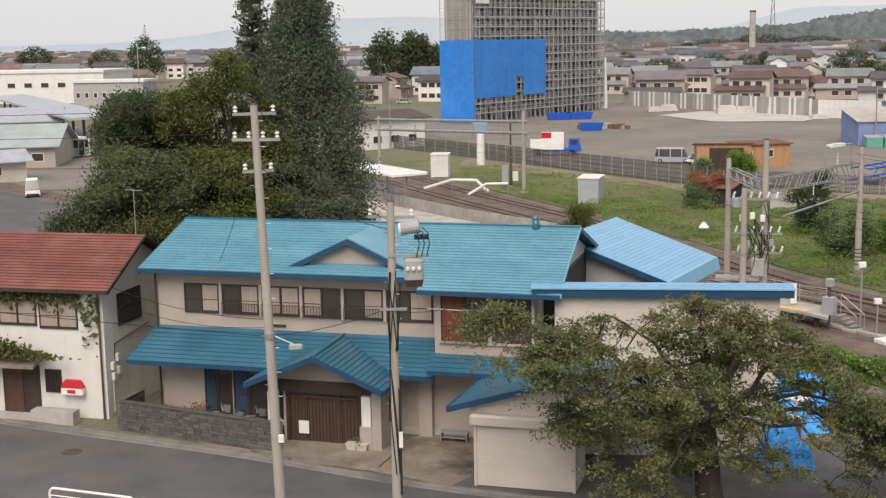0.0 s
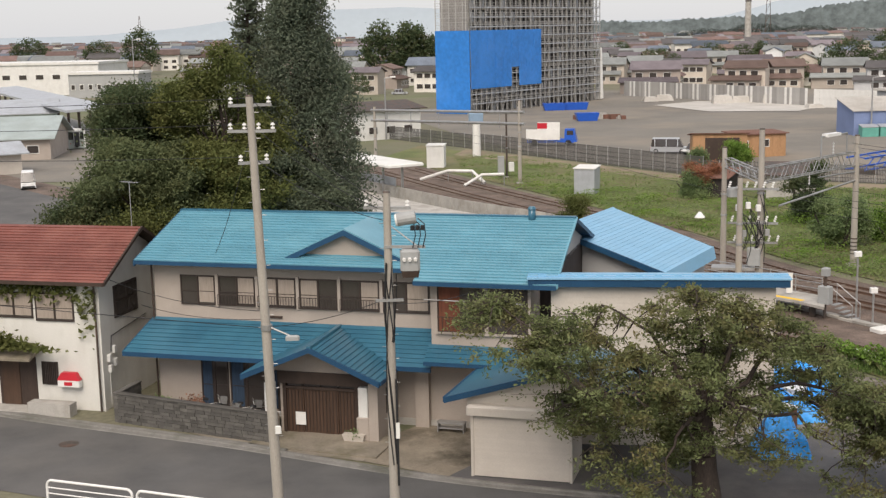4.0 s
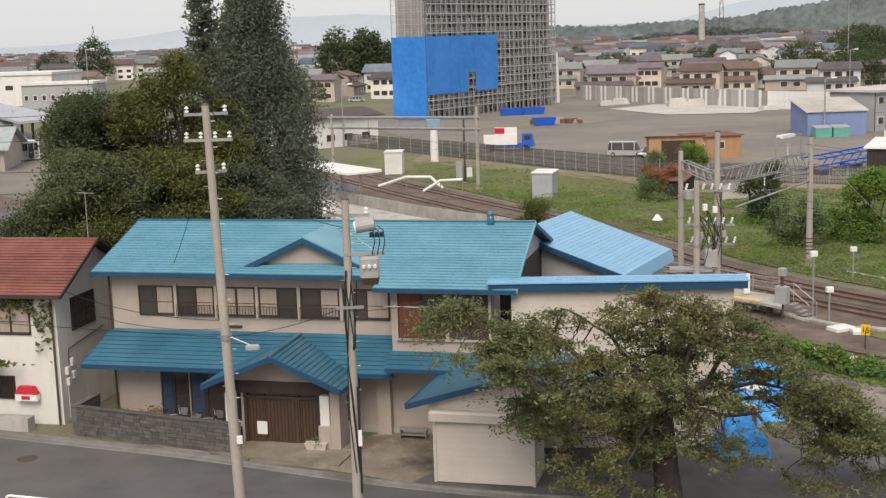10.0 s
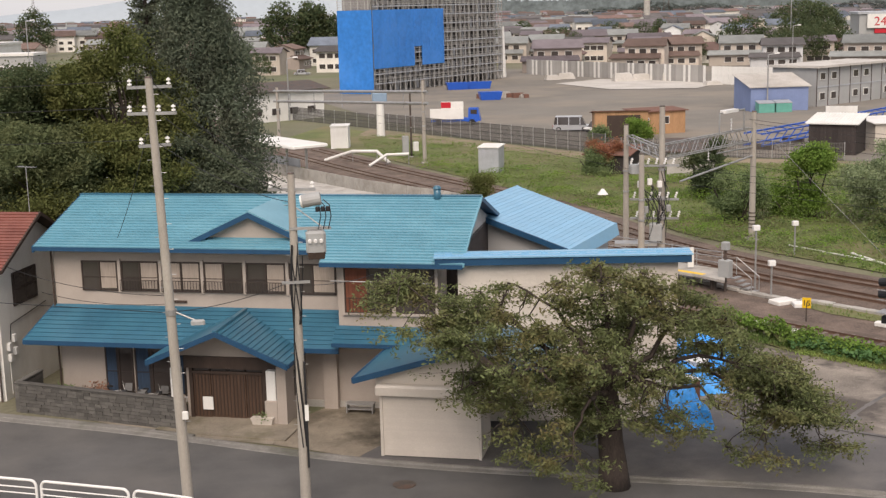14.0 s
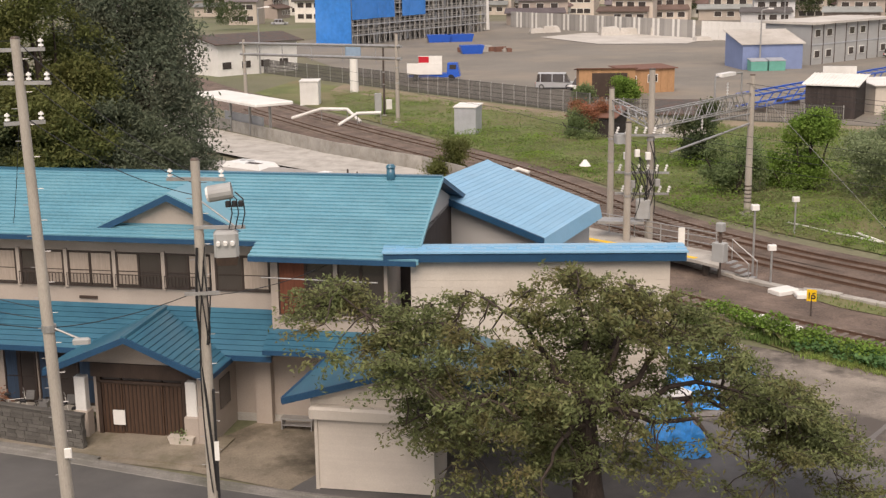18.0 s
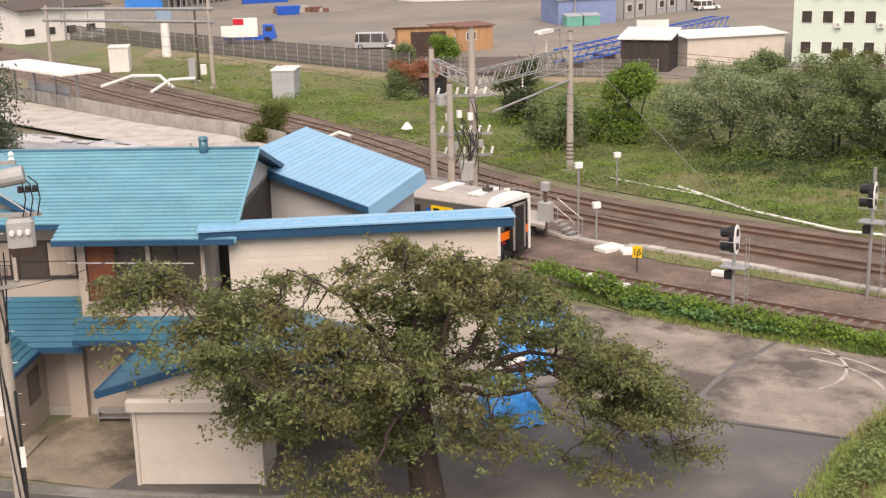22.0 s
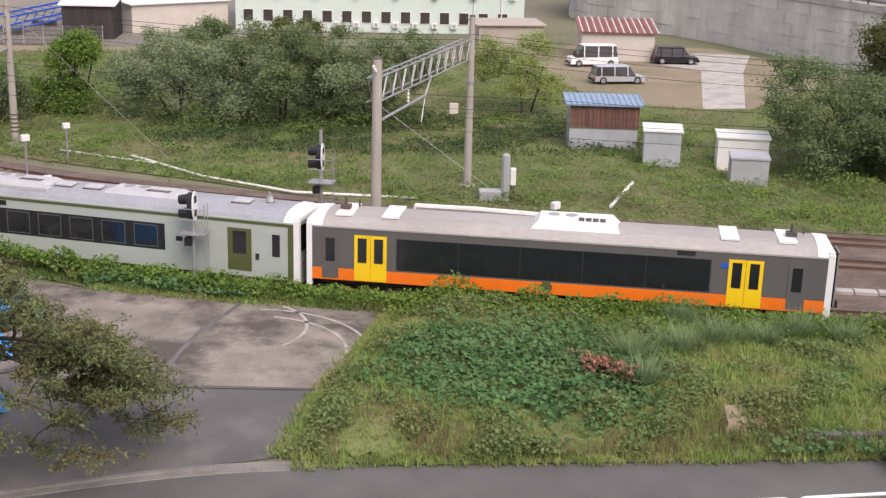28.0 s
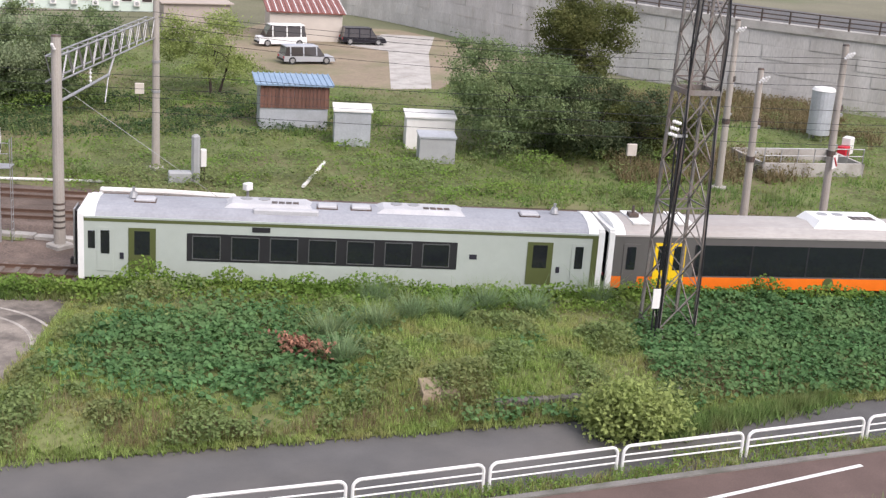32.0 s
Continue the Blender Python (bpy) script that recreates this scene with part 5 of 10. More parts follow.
def weeds():
    rng = random.Random(5)
    # surface of the bank
    g = Geo()
    idx = {}
    step = 0.6
    for i in range(int((66 - 18) / step) + 1):
        for j in range(int((52 + 3) / step) + 1):
            x, y = 18 + i * step, -3 + j * step
            if inside(x, y, BANK):
                idx[i, j] = len(g.v)
                g.v.append((x, y, 0.07 + bank_height(x, y)))
    for (i, j), a in idx.items():
        if (i + 1, j) in idx and (i, j + 1) in idx and (i + 1, j + 1) in idx:
            g.f.append((a, idx[i + 1, j], idx[i + 1, j + 1], idx[i, j + 1]))
    single("grass_bank", g, M["grass"], "weedy green bank between street and railway", "grass", kind="structure", smooth=True)
    grass, kudzu, fresh, pampas, dead, dry, herbs = Geo(), Geo(), Geo(), Geo(), Geo(), Geo(), Geo()
    for _ in range(130000):
        x, y = rng.uniform(18, 62), rng.uniform(-2, 52)
        if not inside(x, y, BANK):
            continue
        z, d = bank_cell(round(x / 0.3), round(y / 0.3))
        z += 0.05
        k = noise.noise(Vector((x * 0.22, y * 0.22, 0.5))) + rng.gauss(0, 0.1)
        in_k = inside(x + rng.gauss(0, 0.8), y + rng.gauss(0, 0.8), KUDZU_A) or inside(x, y, KUDZU_B) or k > 0.33
        if in_k:
            if rng.random() < 0.75:
                hump = 0.25 + 0.3 * abs(noise.noise(Vector((x * 0.6, y * 0.6, 4))))
                for _ in range(3):
                    leaf(kudzu, (x + rng.gauss(0, 0.12), y + rng.gauss(0, 0.12), z + hump * rng.uniform(0.5, 1.2)), rng.uniform(0.13, 0.21), rng, 2.0, 1.15)
        elif d < 4.2 and rng.random() < 0.6:
            hump = 0.25 + 0.45 * abs(noise.noise(Vector((x * 0.5, y * 0.5, 9))))
            for _ in range(3):
                leaf(fresh, (x + rng.gauss(0, 0.12), y + rng.gauss(0, 0.12), z + hump * rng.uniform(0.3, 1.2)), rng.uniform(0.07, 0.13), rng, 1.5, 1.4)
        else:
            h = rng.uniform(0.12, 0.42) * max(0.4, 1 + 1.2 * k)
            for _ in range(3):
                blades(grass, x + rng.gauss(0, 0.05), y + rng.gauss(0, 0.05), z, h, rng, 3, 0.9, 0.012)
            m = noise.noise(Vector((x * 0.55, y * 0.55, 12)))
            if m > 0.05:
                for _ in range(4):
                    leaf(herbs, (x + rng.gauss(0, 0.1), y + rng.gauss(0, 0.1), z + (0.15 + 0.9 * m) * rng.uniform(0.5, 1.1)), rng.uniform(0.06, 0.12), rng, 1.4, 1.7)
            elif k > 0.0:
                leaf(fresh, (x, y, z + rng.uniform(0.08, 0.2)), rng.uniform(0.05, 0.1), rng, 1.5, 1.5)
    for px_, py_ in ((32.3, 26.8), (34.0, 26.0), (35.7, 25.7), (40.0, 23.1), (30.8, 25.0), (37.1, 24.8), (36.4, 28.0), (42.9, 21.9), (39.0, 24.6)):
        for _ in range(430):
            blades(pampas, px_ + rng.gauss(0, 0.16), py_ + rng.gauss(0, 0.16), bank_height(px_, py_), rng.uniform(0.5, 1.15), rng, 1, 1.5, 0.022)
    for _ in range(420):
        x, y = 30.3 + rng.gauss(0, 0.25), 26.2 + rng.gauss(0, 0.55)
        leaf(dead, (x, y, bank_height(x, y) + rng.uniform(0.25, 0.75)), 0.12, rng, 1.0)
    # tall weeds hugging the near track
    for _ in range(15000):
        s = rng.uniform(NEAR.near(21, 53), NEAR.near(58, 10))
        p = NEAR.side(s, -rng.uniform(1.75, 3.0))
        z = bank_height(p.x, p.y)
        hump = 0.45 + 0.75 * abs(noise.noise(Vector((p.x * 0.5, p.y * 0.5, 9))))
        leaf(fresh, (p.x, p.y, z + hump * rng.uniform(0.2, 1.15)), rng.uniform(0.08, 0.15), rng, 1.3, 1.4)
    # ragged grass along the street
    for _ in range(5200):
        s = rng.uniform(ROAD_EDGE.near(18.9, 28.0), ROAD_EDGE.near(60, -3))
        p = ROAD_EDGE.side(s, rng.uniform(-0.25, 0.9) + 0.25 * noise.noise(Vector((s * 0.6, 0, 0))))
        blades(grass, p.x, p.y, 0.04, rng.uniform(0.1, 0.4), rng, 5, 0.9, 0.011)
    # dry seeding stalks among the grass
    for _ in range(5000):
        s = rng.uniform(ROAD_EDGE.near(19.5, 27.6), ROAD_EDGE.near(40, 12))
        p = ROAD_EDGE.side(s, abs(rng.gauss(0.4, 1.3)) + 0.2)
        if noise.noise(Vector((p.x * 0.4, p.y * 0.4, 6))) > -0.05:
            blades(dry, p.x, p.y, bank_height(p.x, p.y), rng.uniform(0.25, 0.6), rng, 3, 0.5, 0.01)
    # ragged edge along the paved lot
    for a, b in (((18.8, 28.6), (22.7, 31.95)), ((22.7, 31.95), (29.9, 36.9)), ((29.9, 36.9), (25.4, 41.2)), ((25.4, 41.2), (21.4, 46.4))):
        for _ in range(900):
            q = rng.random()
            x, y = a[0] + (b[0] - a[0]) * q + rng.gauss(0, 0.22), a[1] + (b[1] - a[1]) * q + rng.gauss(0, 0.22)
            blades(grass, x, y, 0.05, rng.uniform(0.08, 0.26), rng, 4, 1.0, 0.011)
    for geo, mat, name, label in ((grass, "blade", "grass_blades", "mixed green and straw-coloured meadow grass"), (kudzu, "leaf_kudzu", "kudzu_leaves", "dense kudzu leaves sprawling over the bank"), (fresh, "leaf_bright", "bright_weeds", "fresh green leafy weeds along the bank"), (dry, "blade_dry", "dry_stalks", "dry brown seeding stalks in the grass"), (herbs, "leaf_weed", "herb_clumps", "clumps of dull green herbs in the grass"), (pampas, "blade_grey", "pampas_tufts", "grey-green pampas grass tufts"), (dead, "soil_red", "withered_leaves", "patch of withered red-brown leaves")):
        single(name, geo, M[mat], label, "grass", kind="stuff")
    # beyond the tracks
    field, low, lush = Geo(), Geo(), Geo()
    poly = GRASS_FIELDS[1]
    for _ in range(125000):
        y = 8 + 150 * rng.random() ** 1.5
        x = rng.uniform(8, 104)
        if not inside(x, y, poly) or inside(x, y, CAR_PARK):
            continue
        wide = noise.noise(Vector((x * 0.055, y * 0.055, 7)))
        k = wide + 0.6 * noise.noise(Vector((x * 0.2, y * 0.2, 3))) + rng.gauss(0, 0.08)
        mound = max(0.0, noise.noise(Vector((x * 0.28, y * 0.28, 2))))
        if k > 0.0:
            # leafy mounds
            top = 0.15 + 1.2 * mound
            for _ in range(4):
                leaf(low, (x + rng.gauss(0, 0.22), y + rng.gauss(0, 0.22), top * rng.uniform(0.6, 1.1)), rng.uniform(0.07, 0.14), rng, 3.0, 1.4)
        elif k > -0.2:
            # fresh low ground cover
            for _ in range(4):
                leaf(lush, (x + rng.gauss(0, 0.25), y + rng.gauss(0, 0.25), 0.08 + 0.25 * mound + 0.1 * rng.random()), rng.uniform(0.05, 0.11), rng, 2.2, 1.4)
        elif k > -0.42 or rng.random() < 0.35:
            h = rng.uniform(0.12, 0.4) * (1 + 1.2 * mound)
            for _ in range(3):
                blades(field, x + rng.gauss(0, 0.12), y + rng.gauss(0, 0.12), 0.05, h, rng, 3, 0.9, 0.02)
    # weed mounds: along the far track, at the feet of the thickets and scattered over the verge
    mounds = [(FAR2.side(q, 4.2 + abs(rng.gauss(0, 1.6))), rng.uniform(0.7, 1.9), rng.uniform(0.3, 0.85)) for q in np.linspace(FAR2.near(9, 123), FAR2.near(60, 24), 70)]
    mounds += [(Vector((x + rng.gauss(0, rx * 0.7), y - rx * rng.uniform(0.1, 0.8), 0)), rng.uniform(1.0, 2.0), rng.uniform(0.7, 1.5)) for name, x, y, h, rx, *_ in SHRUBS if name == "shrub" and x > 30 and y > 30 for _ in range(4)]
    mounds += [(Vector((x, y, 0)), rng.uniform(0.6, 1.8), rng.uniform(0.25, 0.7)) for x, y in ((rng.uniform(20, 75), rng.uniform(35, 120)) for _ in range(420)) if inside(x, y, poly) and not inside(x, y, CAR_PARK)]
    belt = Geo()
    BELT = [(36.1, 67.9), (43.7, 63.0), (52.9, 56.1), (62.0, 50.5), (66.0, 61.0), (61.4, 65.2), (48.4, 73.1), (41.4, 77.5)]
    for _ in range(16000):
        x, y = rng.uniform(36, 66), rng.uniform(50, 78)
        if inside(x + rng.gauss(0, 0.8), y + rng.gauss(0, 0.8), BELT) and noise.noise(Vector((x * 0.2, y * 0.2, 21))) > -0.22:
            z = 0.2 + 0.9 * abs(noise.noise(Vector((x * 0.45, y * 0.45, 17))))
            for _ in range(3):
                leaf(belt, (x + rng.gauss(0, 0.2), y + rng.gauss(0, 0.2), z * rng.uniform(0.5, 1.1)), rng.uniform(0.1, 0.17), rng, 2.2, 1.2)
    # dry brush round the pit and under the far poles
    brush, russet = Geo(), Geo()
    BRUSH = [(63.7, 31.7), (72.2, 24.9), (90.0, 25.0), (101.5, 33), (101.5, 41.0), (89.7, 48.6), (77, 41), (69, 36)]
    for _ in range(9000):
        x, y = rng.uniform(63, 102), rng.uniform(24, 49)
        k = noise.noise(Vector((x * 0.22, y * 0.22, 31)))
        if inside(x, y, BRUSH) and k > -0.3 and not (77 < x < 89 and 25 < y < 37):
            blades(brush, x, y, 0.05, rng.uniform(0.4, 1.0) * (1 + k), rng, 5, 0.9, 0.03)
            for _ in range(3):
                leaf(russet, (x + rng.gauss(0, 0.2), y + rng.gauss(0, 0.2), rng.uniform(0.1, 0.9) * (1 + k)), rng.uniform(0.08, 0.15), rng, 1.2, 1.5)
    single("dry_brush", brush, M["blade_dry"], "dry brown stalks below the retaining wall", "grass", kind="stuff")
    single("brush_leaves", russet, M["leaf_brush"], "brownish olive scrub leaves below the retaining wall", "grass", kind="stuff")
    # rank grass between the street and the guard rail
    rank = Geo()
    for _ in range(2600):
        q = rng.random()
        x, y = 33.9 + 7.2 * q + rng.gauss(0, 0.25), 14.9 - 3.2 * q + rng.gauss(0, 0.3)
        hgt = rng.uniform(0.25, 0.75) * (0.6 + 0.8 * abs(noise.noise(Vector((x * 0.9, y * 0.9, 2)))))
        blades(rank, x, y, 0.04, hgt, rng, 4, 0.9, 0.014)
    single("rank_grass", rank, M["blade_dull"], "rank uncut grass beside the guard rail", "grass", kind="stuff")
    single("creeper_belt", belt, M["leaf_creeper"], "dark green creeper matted over the verge", "grass", kind="stuff")
    mounds += [(Vector((x, y, 0)), rng.uniform(1.2, 2.6), rng.uniform(0.5, 1.1)) for x, y in ((4.5, 126), (6.0, 123), (7.0, 110), (8.6, 106.5), (10.2, 104), (12.0, 101.5), (13.5, 99.5), (11.0, 117.5), (14.6, 111), (17, 106), (19, 102.5), (20.5, 110), (22.5, 104), (18.5, 96), (20.5, 92), (23.5, 95), (25, 98), (12.5, 121), (16.5, 118), (21, 116), (25.5, 108), (28, 103))]
    for c, rad, high in mounds:
        if not inside(c.x, c.y, poly):
            continue
        geo = low if rng.random() < 0.55 else lush
        for _ in range(int(150 * rad)):
            a, q = rng.uniform(0, 6.283), math.sqrt(rng.random())
            z = high * math.sqrt(max(0.02, 1 - q * q)) * rng.uniform(0.75, 1.1)
            leaf(geo, (c.x + math.cos(a) * q * rad * 1.4, c.y + math.sin(a) * q * rad, 0.05 + z), rng.uniform(0.07, 0.14), rng, 2.6, 1.5)
    for _ in range(2600):
        s = rng.uniform(NEAR.near(20.5, 53.8), NEAR.near(33, 37))
        p = NEAR.side(s, rng.uniform(-3.2, -1.9))
        blades(field, p.x, p.y, 0.05, rng.uniform(0.2, 0.45), rng, 4, 0.8, 0.014)
    for _ in range(1800):
        x, y = rng.uniform(24, 33), rng.uniform(44, 58)
        if inside(x, y, GRASS_FIELDS[2]):
            blades(field, x, y, 0.05, rng.uniform(0.1, 0.3), rng, 4, 0.8, 0.014)
    for _ in range(5200):
        s = rng.uniform(ROAD_EDGE.near(22, 25), ROAD_EDGE.near(60, -3))
        p = ROAD_EDGE.side(s, -rng.uniform(7.3, 8.7))
        if rng.random() < 0.5:
            leaf(lush, (p.x, p.y, rng.uniform(0.08, 0.4)), rng.uniform(0.06, 0.12), rng, 1.5, 1.4)
        blades(field, p.x, p.y, 0.05, rng.uniform(0.2, 0.6), rng, 5, 0.8, 0.013)
    single("meadow_grass", field, M["blade_dull"], "long meadow grass beside the tracks", "grass", kind="stuff")
    single("low_weeds", low, M["leaf_weed"], "broad-leaved weeds beside the tracks", "grass", kind="stuff")
    single("lush_weeds", lush, M["leaf_bright"], "bright low weeds beside the tracks", "grass", kind="stuff")


weeds()


# ---------------------------------------------------------------- the two-car train
def car_shell(parent, length, mats, floor=0.8, eave=2.95, half=1.38):
    """Body sides, arched roof and underframe; x runs along the car, the front is +x."""
    L = length / 2
    prof = [(-half, floor), (half, floor), (half, eave), (half - 0.14, eave + 0.17), (half - 0.5, eave + 0.34), (0, eave + 0.42), (-half + 0.5, eave + 0.34), (-half + 0.14, eave + 0.17), (-half, eave)]
    g = Geo()
    g.slab([(-L, y, z) for y, z in (prof[0], prof[1], prof[2], prof[8])], (2 * L, 0, 0))
    body = part("body", g, mats["body"], parent)
    r = Geo().slab([(-L, y, z) for y, z in prof[2:]], (2 * L, 0, 0))
    roof = part("roof", r, mats["roof"], parent)
    part("gutter", Geo().box(-L, L, -half - 0.03, -half + 0.02, eave - 0.04, eave + 0.03), mats["trim"], roof)
    part("gutter", Geo().box(-L, L, half - 0.02, half + 0.03, eave - 0.04, eave + 0.03), mats["trim"], roof)
    for x0, x1 in ((-L - 0.02, -L + 0.42), (L - 0.42, L + 0.02)):
        rim = [(y * 1.012, z + 0.03) for y, z in prof[2:]]
        part("end_cap", Geo().slab([(x0, y, z) for y, z in rim], (x1 - x0, 0, 0)), mats["cap"], roof, "white cap arching over the car's end")
    part("underframe", Geo().box(-L + 0.4, L - 0.4, -1.1, 1.1, 0.5, floor).box(-L + 5, -L + 8.2, -1.2, 1.2, 0.22, 0.6).box(L - 9, L - 5.4, -1.2, 1.2, 0.25, 0.6), M["under"], parent)
    for bx in (-L + 3.1, L - 3.1):
        b = part("bogie", Geo().box(bx - 1.5, bx + 1.5, -1.0, -0.8, 0.42, 0.66).box(bx - 1.5, bx + 1.5, 0.8, 1.0, 0.42, 0.66).box(bx - 0.3, bx + 0.3, -1.0, 1.0, 0.4, 0.6), M["under"], parent)
        for wx in (bx - 1.05, bx + 1.05):
            for wy in (-0.56, 0.56):
                part("wheel", Geo().tube((wx, wy - 0.06, 0.62), (wx, wy + 0.06, 0.62), 0.38, 0.38, 16), M["steel_dark"], b)
    return body, roof


def roof_unit(roof, x0, x1, half, z0, z1, mat, grille=True):
    g = Geo().hexa([(x0, -half, z0), (x1, -half, z0), (x1, half, z0), (x0, half, z0), (x0 + 0.35, -half + 0.2, z1), (x1 - 0.35, -half + 0.2, z1), (x1 - 0.35, half - 0.2, z1), (x0 + 0.35, half - 0.2, z1)])
    u = part("air_conditioner", g, mat, roof, "white rooftop air conditioner")
    if grille:
        xm = (x0 + x1) / 2
        for i in range(4):
            part("grille", Geo().box(xm + 0.1 + i * 0.28, xm + 0.33 + i * 0.28, -half + 0.35, -0.05, z1, z1 + 0.012), M["steel_dark"], u)
    for s in (-1, 1):
        part("fan", Geo().tube((x0 + 0.9 + (0.7 if s > 0 else 0), 0.25, z1), (x0 + 0.9 + (0.7 if s > 0 else 0), 0.25, z1 + 0.02), 0.24, 0.24, 12), M["steel"], u)


def cab_face(parent, x, mats, eave=2.95, half=1.38, sign=1, orange=False):
    f = part("cab_end", Geo().hexa([(x, -half, 0.42), (x + sign * 0.22, -half + 0.1, 0.42), (x + sign * 0.22, half - 0.1, 0.42), (x, half, 0.42), (x, -half, eave + 0.1), (x + sign * 0.16, -half + 0.12, eave + 0.1), (x + sign * 0.16, half - 0.12, eave + 0.1), (x, half, eave + 0.1)]), mats["face"], parent)
    X = x + sign * 0.23
    for s in (-1, 1):
        part("cab_window", Geo().box(min(X, X + sign * 0.01), max(X, X + sign * 0.01), min(s * 0.45, s * 1.15), max(s * 0.45, s * 1.15), 1.75, 2.85), M["train_glass"], f)
        part("corner_post", Geo().box(min(x, X), max(x, X + sign * 0.02), min(s * 1.22, s * 1.39), max(s * 1.22, s * 1.39), 0.45, eave + 0.12), mats["post"], f)
        if orange:
            part("colour_panel", Geo().box(min(X, X + sign * 0.01), max(X, X + sign * 0.01), min(s * 0.45, s * 1.18), max(s * 0.45, s * 1.18), 1.3, 1.7), M["train_orange"], f)
        part("tail_light", Geo().box(min(X, X + sign * 0.015), max(X, X + sign * 0.015), s * 0.9 - 0.1, s * 0.9 + 0.1, 1.12, 1.22), M["red_sign"], f)
    part("gangway", Geo().box(min(X, X + sign * 0.28), max(X, X + sign * 0.28), -0.42, 0.42, 0.75, 2.9), M["black"], f)
    part("gangway_rim", Geo().box(min(X + sign * 0.25, X + sign * 0.31), max(X + sign * 0.25, X + sign * 0.31), -0.5, -0.4, 0.75, 2.95).box(min(X + sign * 0.25, X + sign * 0.31), max(X + sign * 0.25, X + sign * 0.31), 0.4, 0.5, 0.75, 2.95).box(min(X + sign * 0.25, X + sign * 0.31), max(X + sign * 0.25, X + sign * 0.31), -0.5, 0.5, 2.87, 2.97), M["steel"], f)
    part("header", Geo().box(min(x, X), max(x, X), -1.35, 1.35, eave + 0.05, eave + 0.22), mats["post"], f)
    part("coupler", Geo().box(min(X, X + sign * 0.5), max(X, X + sign * 0.5), -0.14, 0.14, 0.6, 0.85), M["under"], f)


def door_leaf(parent, x0, x1, y, mat, z0=0.78, z1=2.72, glass=(0.25, 0.75), single_leaf=False):
    s = -1 if y < 0 else 1
    d = part("door", Geo().box(x0, x1, min(y, y + s * 0.025), max(y, y + s * 0.025), z0, z1), mat, parent)
    w = (x1 - x0)
    Y = y + s * 0.03
    part("door_window", Geo().cbox(x0 + w * 0.22, x1 - w * 0.22, min(Y - 0.008, Y + 0.008), max(Y - 0.008, Y + 0.008), z0 + (z1 - z0) * 0.4, z1 - 0.12, 0.003), M["train_glass"], d)
    return d


def electric_car():
    t = thing("railcar", pose(0, 0, 0), "dark grey battery railcar with orange band and yellow doors", "train", "coupled railcars")
    L = 10.1
    body, roof = car_shell(t, 2 * L, {"body": M["train_grey"], "roof": M["train_roof"], "trim": M["train_roof"], "cap": M["train_white"]})
    for s in (-1, 1):
        y = s * 1.38
        lo, hi = min(y, y + s * 0.012), max(y, y + s * 0.012)
        part("orange_band", Geo().box(-L, L, lo, hi, 0.73, 1.22), M["train_orange"], body, "orange lower band")
        part("window_band", Geo().box(-6.6, 5.7, min(y, y + s * 0.02), max(y, y + s * 0.02), 1.3, 2.6), M["train_glass"], body, "long black window band")
        for i in range(6):
            part("window_joint", Geo().box(-6.6 + i * 2.46 - 0.03, -6.6 + i * 2.46 + 0.03, min(y, y + s * 0.026), max(y, y + s * 0.026), 1.3, 2.6), M["black"], body)
        for c in (-7.7, 7.05):
            door_leaf(body, c - 0.66, c - 0.01, y, M["train_yellow"], 0.76, 2.66)
            door_leaf(body, c + 0.01, c + 0.66, y, M["train_yellow"], 0.76, 2.66)
        for c in (-9.35, 9.0):
            door_leaf(body, c - 0.34, c + 0.34, y, M["train_grey"], 0.8, 2.6)
        part("emblem", Geo().tube((-0.6, y, 1.02), (-0.6, y + s * 0.03, 1.02), 0.24, 0.24, 16), M["train_green"], body, "round green emblem")
        part("sign_plate", Geo().box(4.4, 5.1, min(y, y + s * 0.03), max(y, y + s * 0.03), 2.72, 2.9), M["black"], body)
        part("symbol_plate", Geo().box(6.1, 6.45, min(y, y + s * 0.02), max(y, y + s * 0.02), 2.3, 2.5), M["truck_blue"], body)
    roof_unit(roof, -1.4, 2.2, 0.95, 3.22, 3.6, M["train_white"])
    for x in (-8.9, -7.0, 6.4, 8.6):
        part("roof_band", Geo().box(x - 0.35, x + 0.35, -0.95, 0.95, 3.3, 3.375), M["train_white"], roof)
    for x in (-9.0, 8.8):
        part("antenna", Geo().box(x - 0.2, x + 0.2, -0.2, 0.2, 3.4, 3.55).tube((x, 0, 3.5), (x, 0, 3.85), 0.07, 0.05), M["steel_dark"], roof)
        part("whistle", Geo().tube((x + 0.5, 0.3, 3.4), (x + 0.5, 0.3, 3.7), 0.04), M["steel_dark"], roof)
    cab_face(t, L, {"face": M["train_glass"], "post": M["train_white"]}, orange=True)
    cab_face(t, -L, {"face": M["train_glass"], "post": M["train_white"]}, sign=-1)
    return t


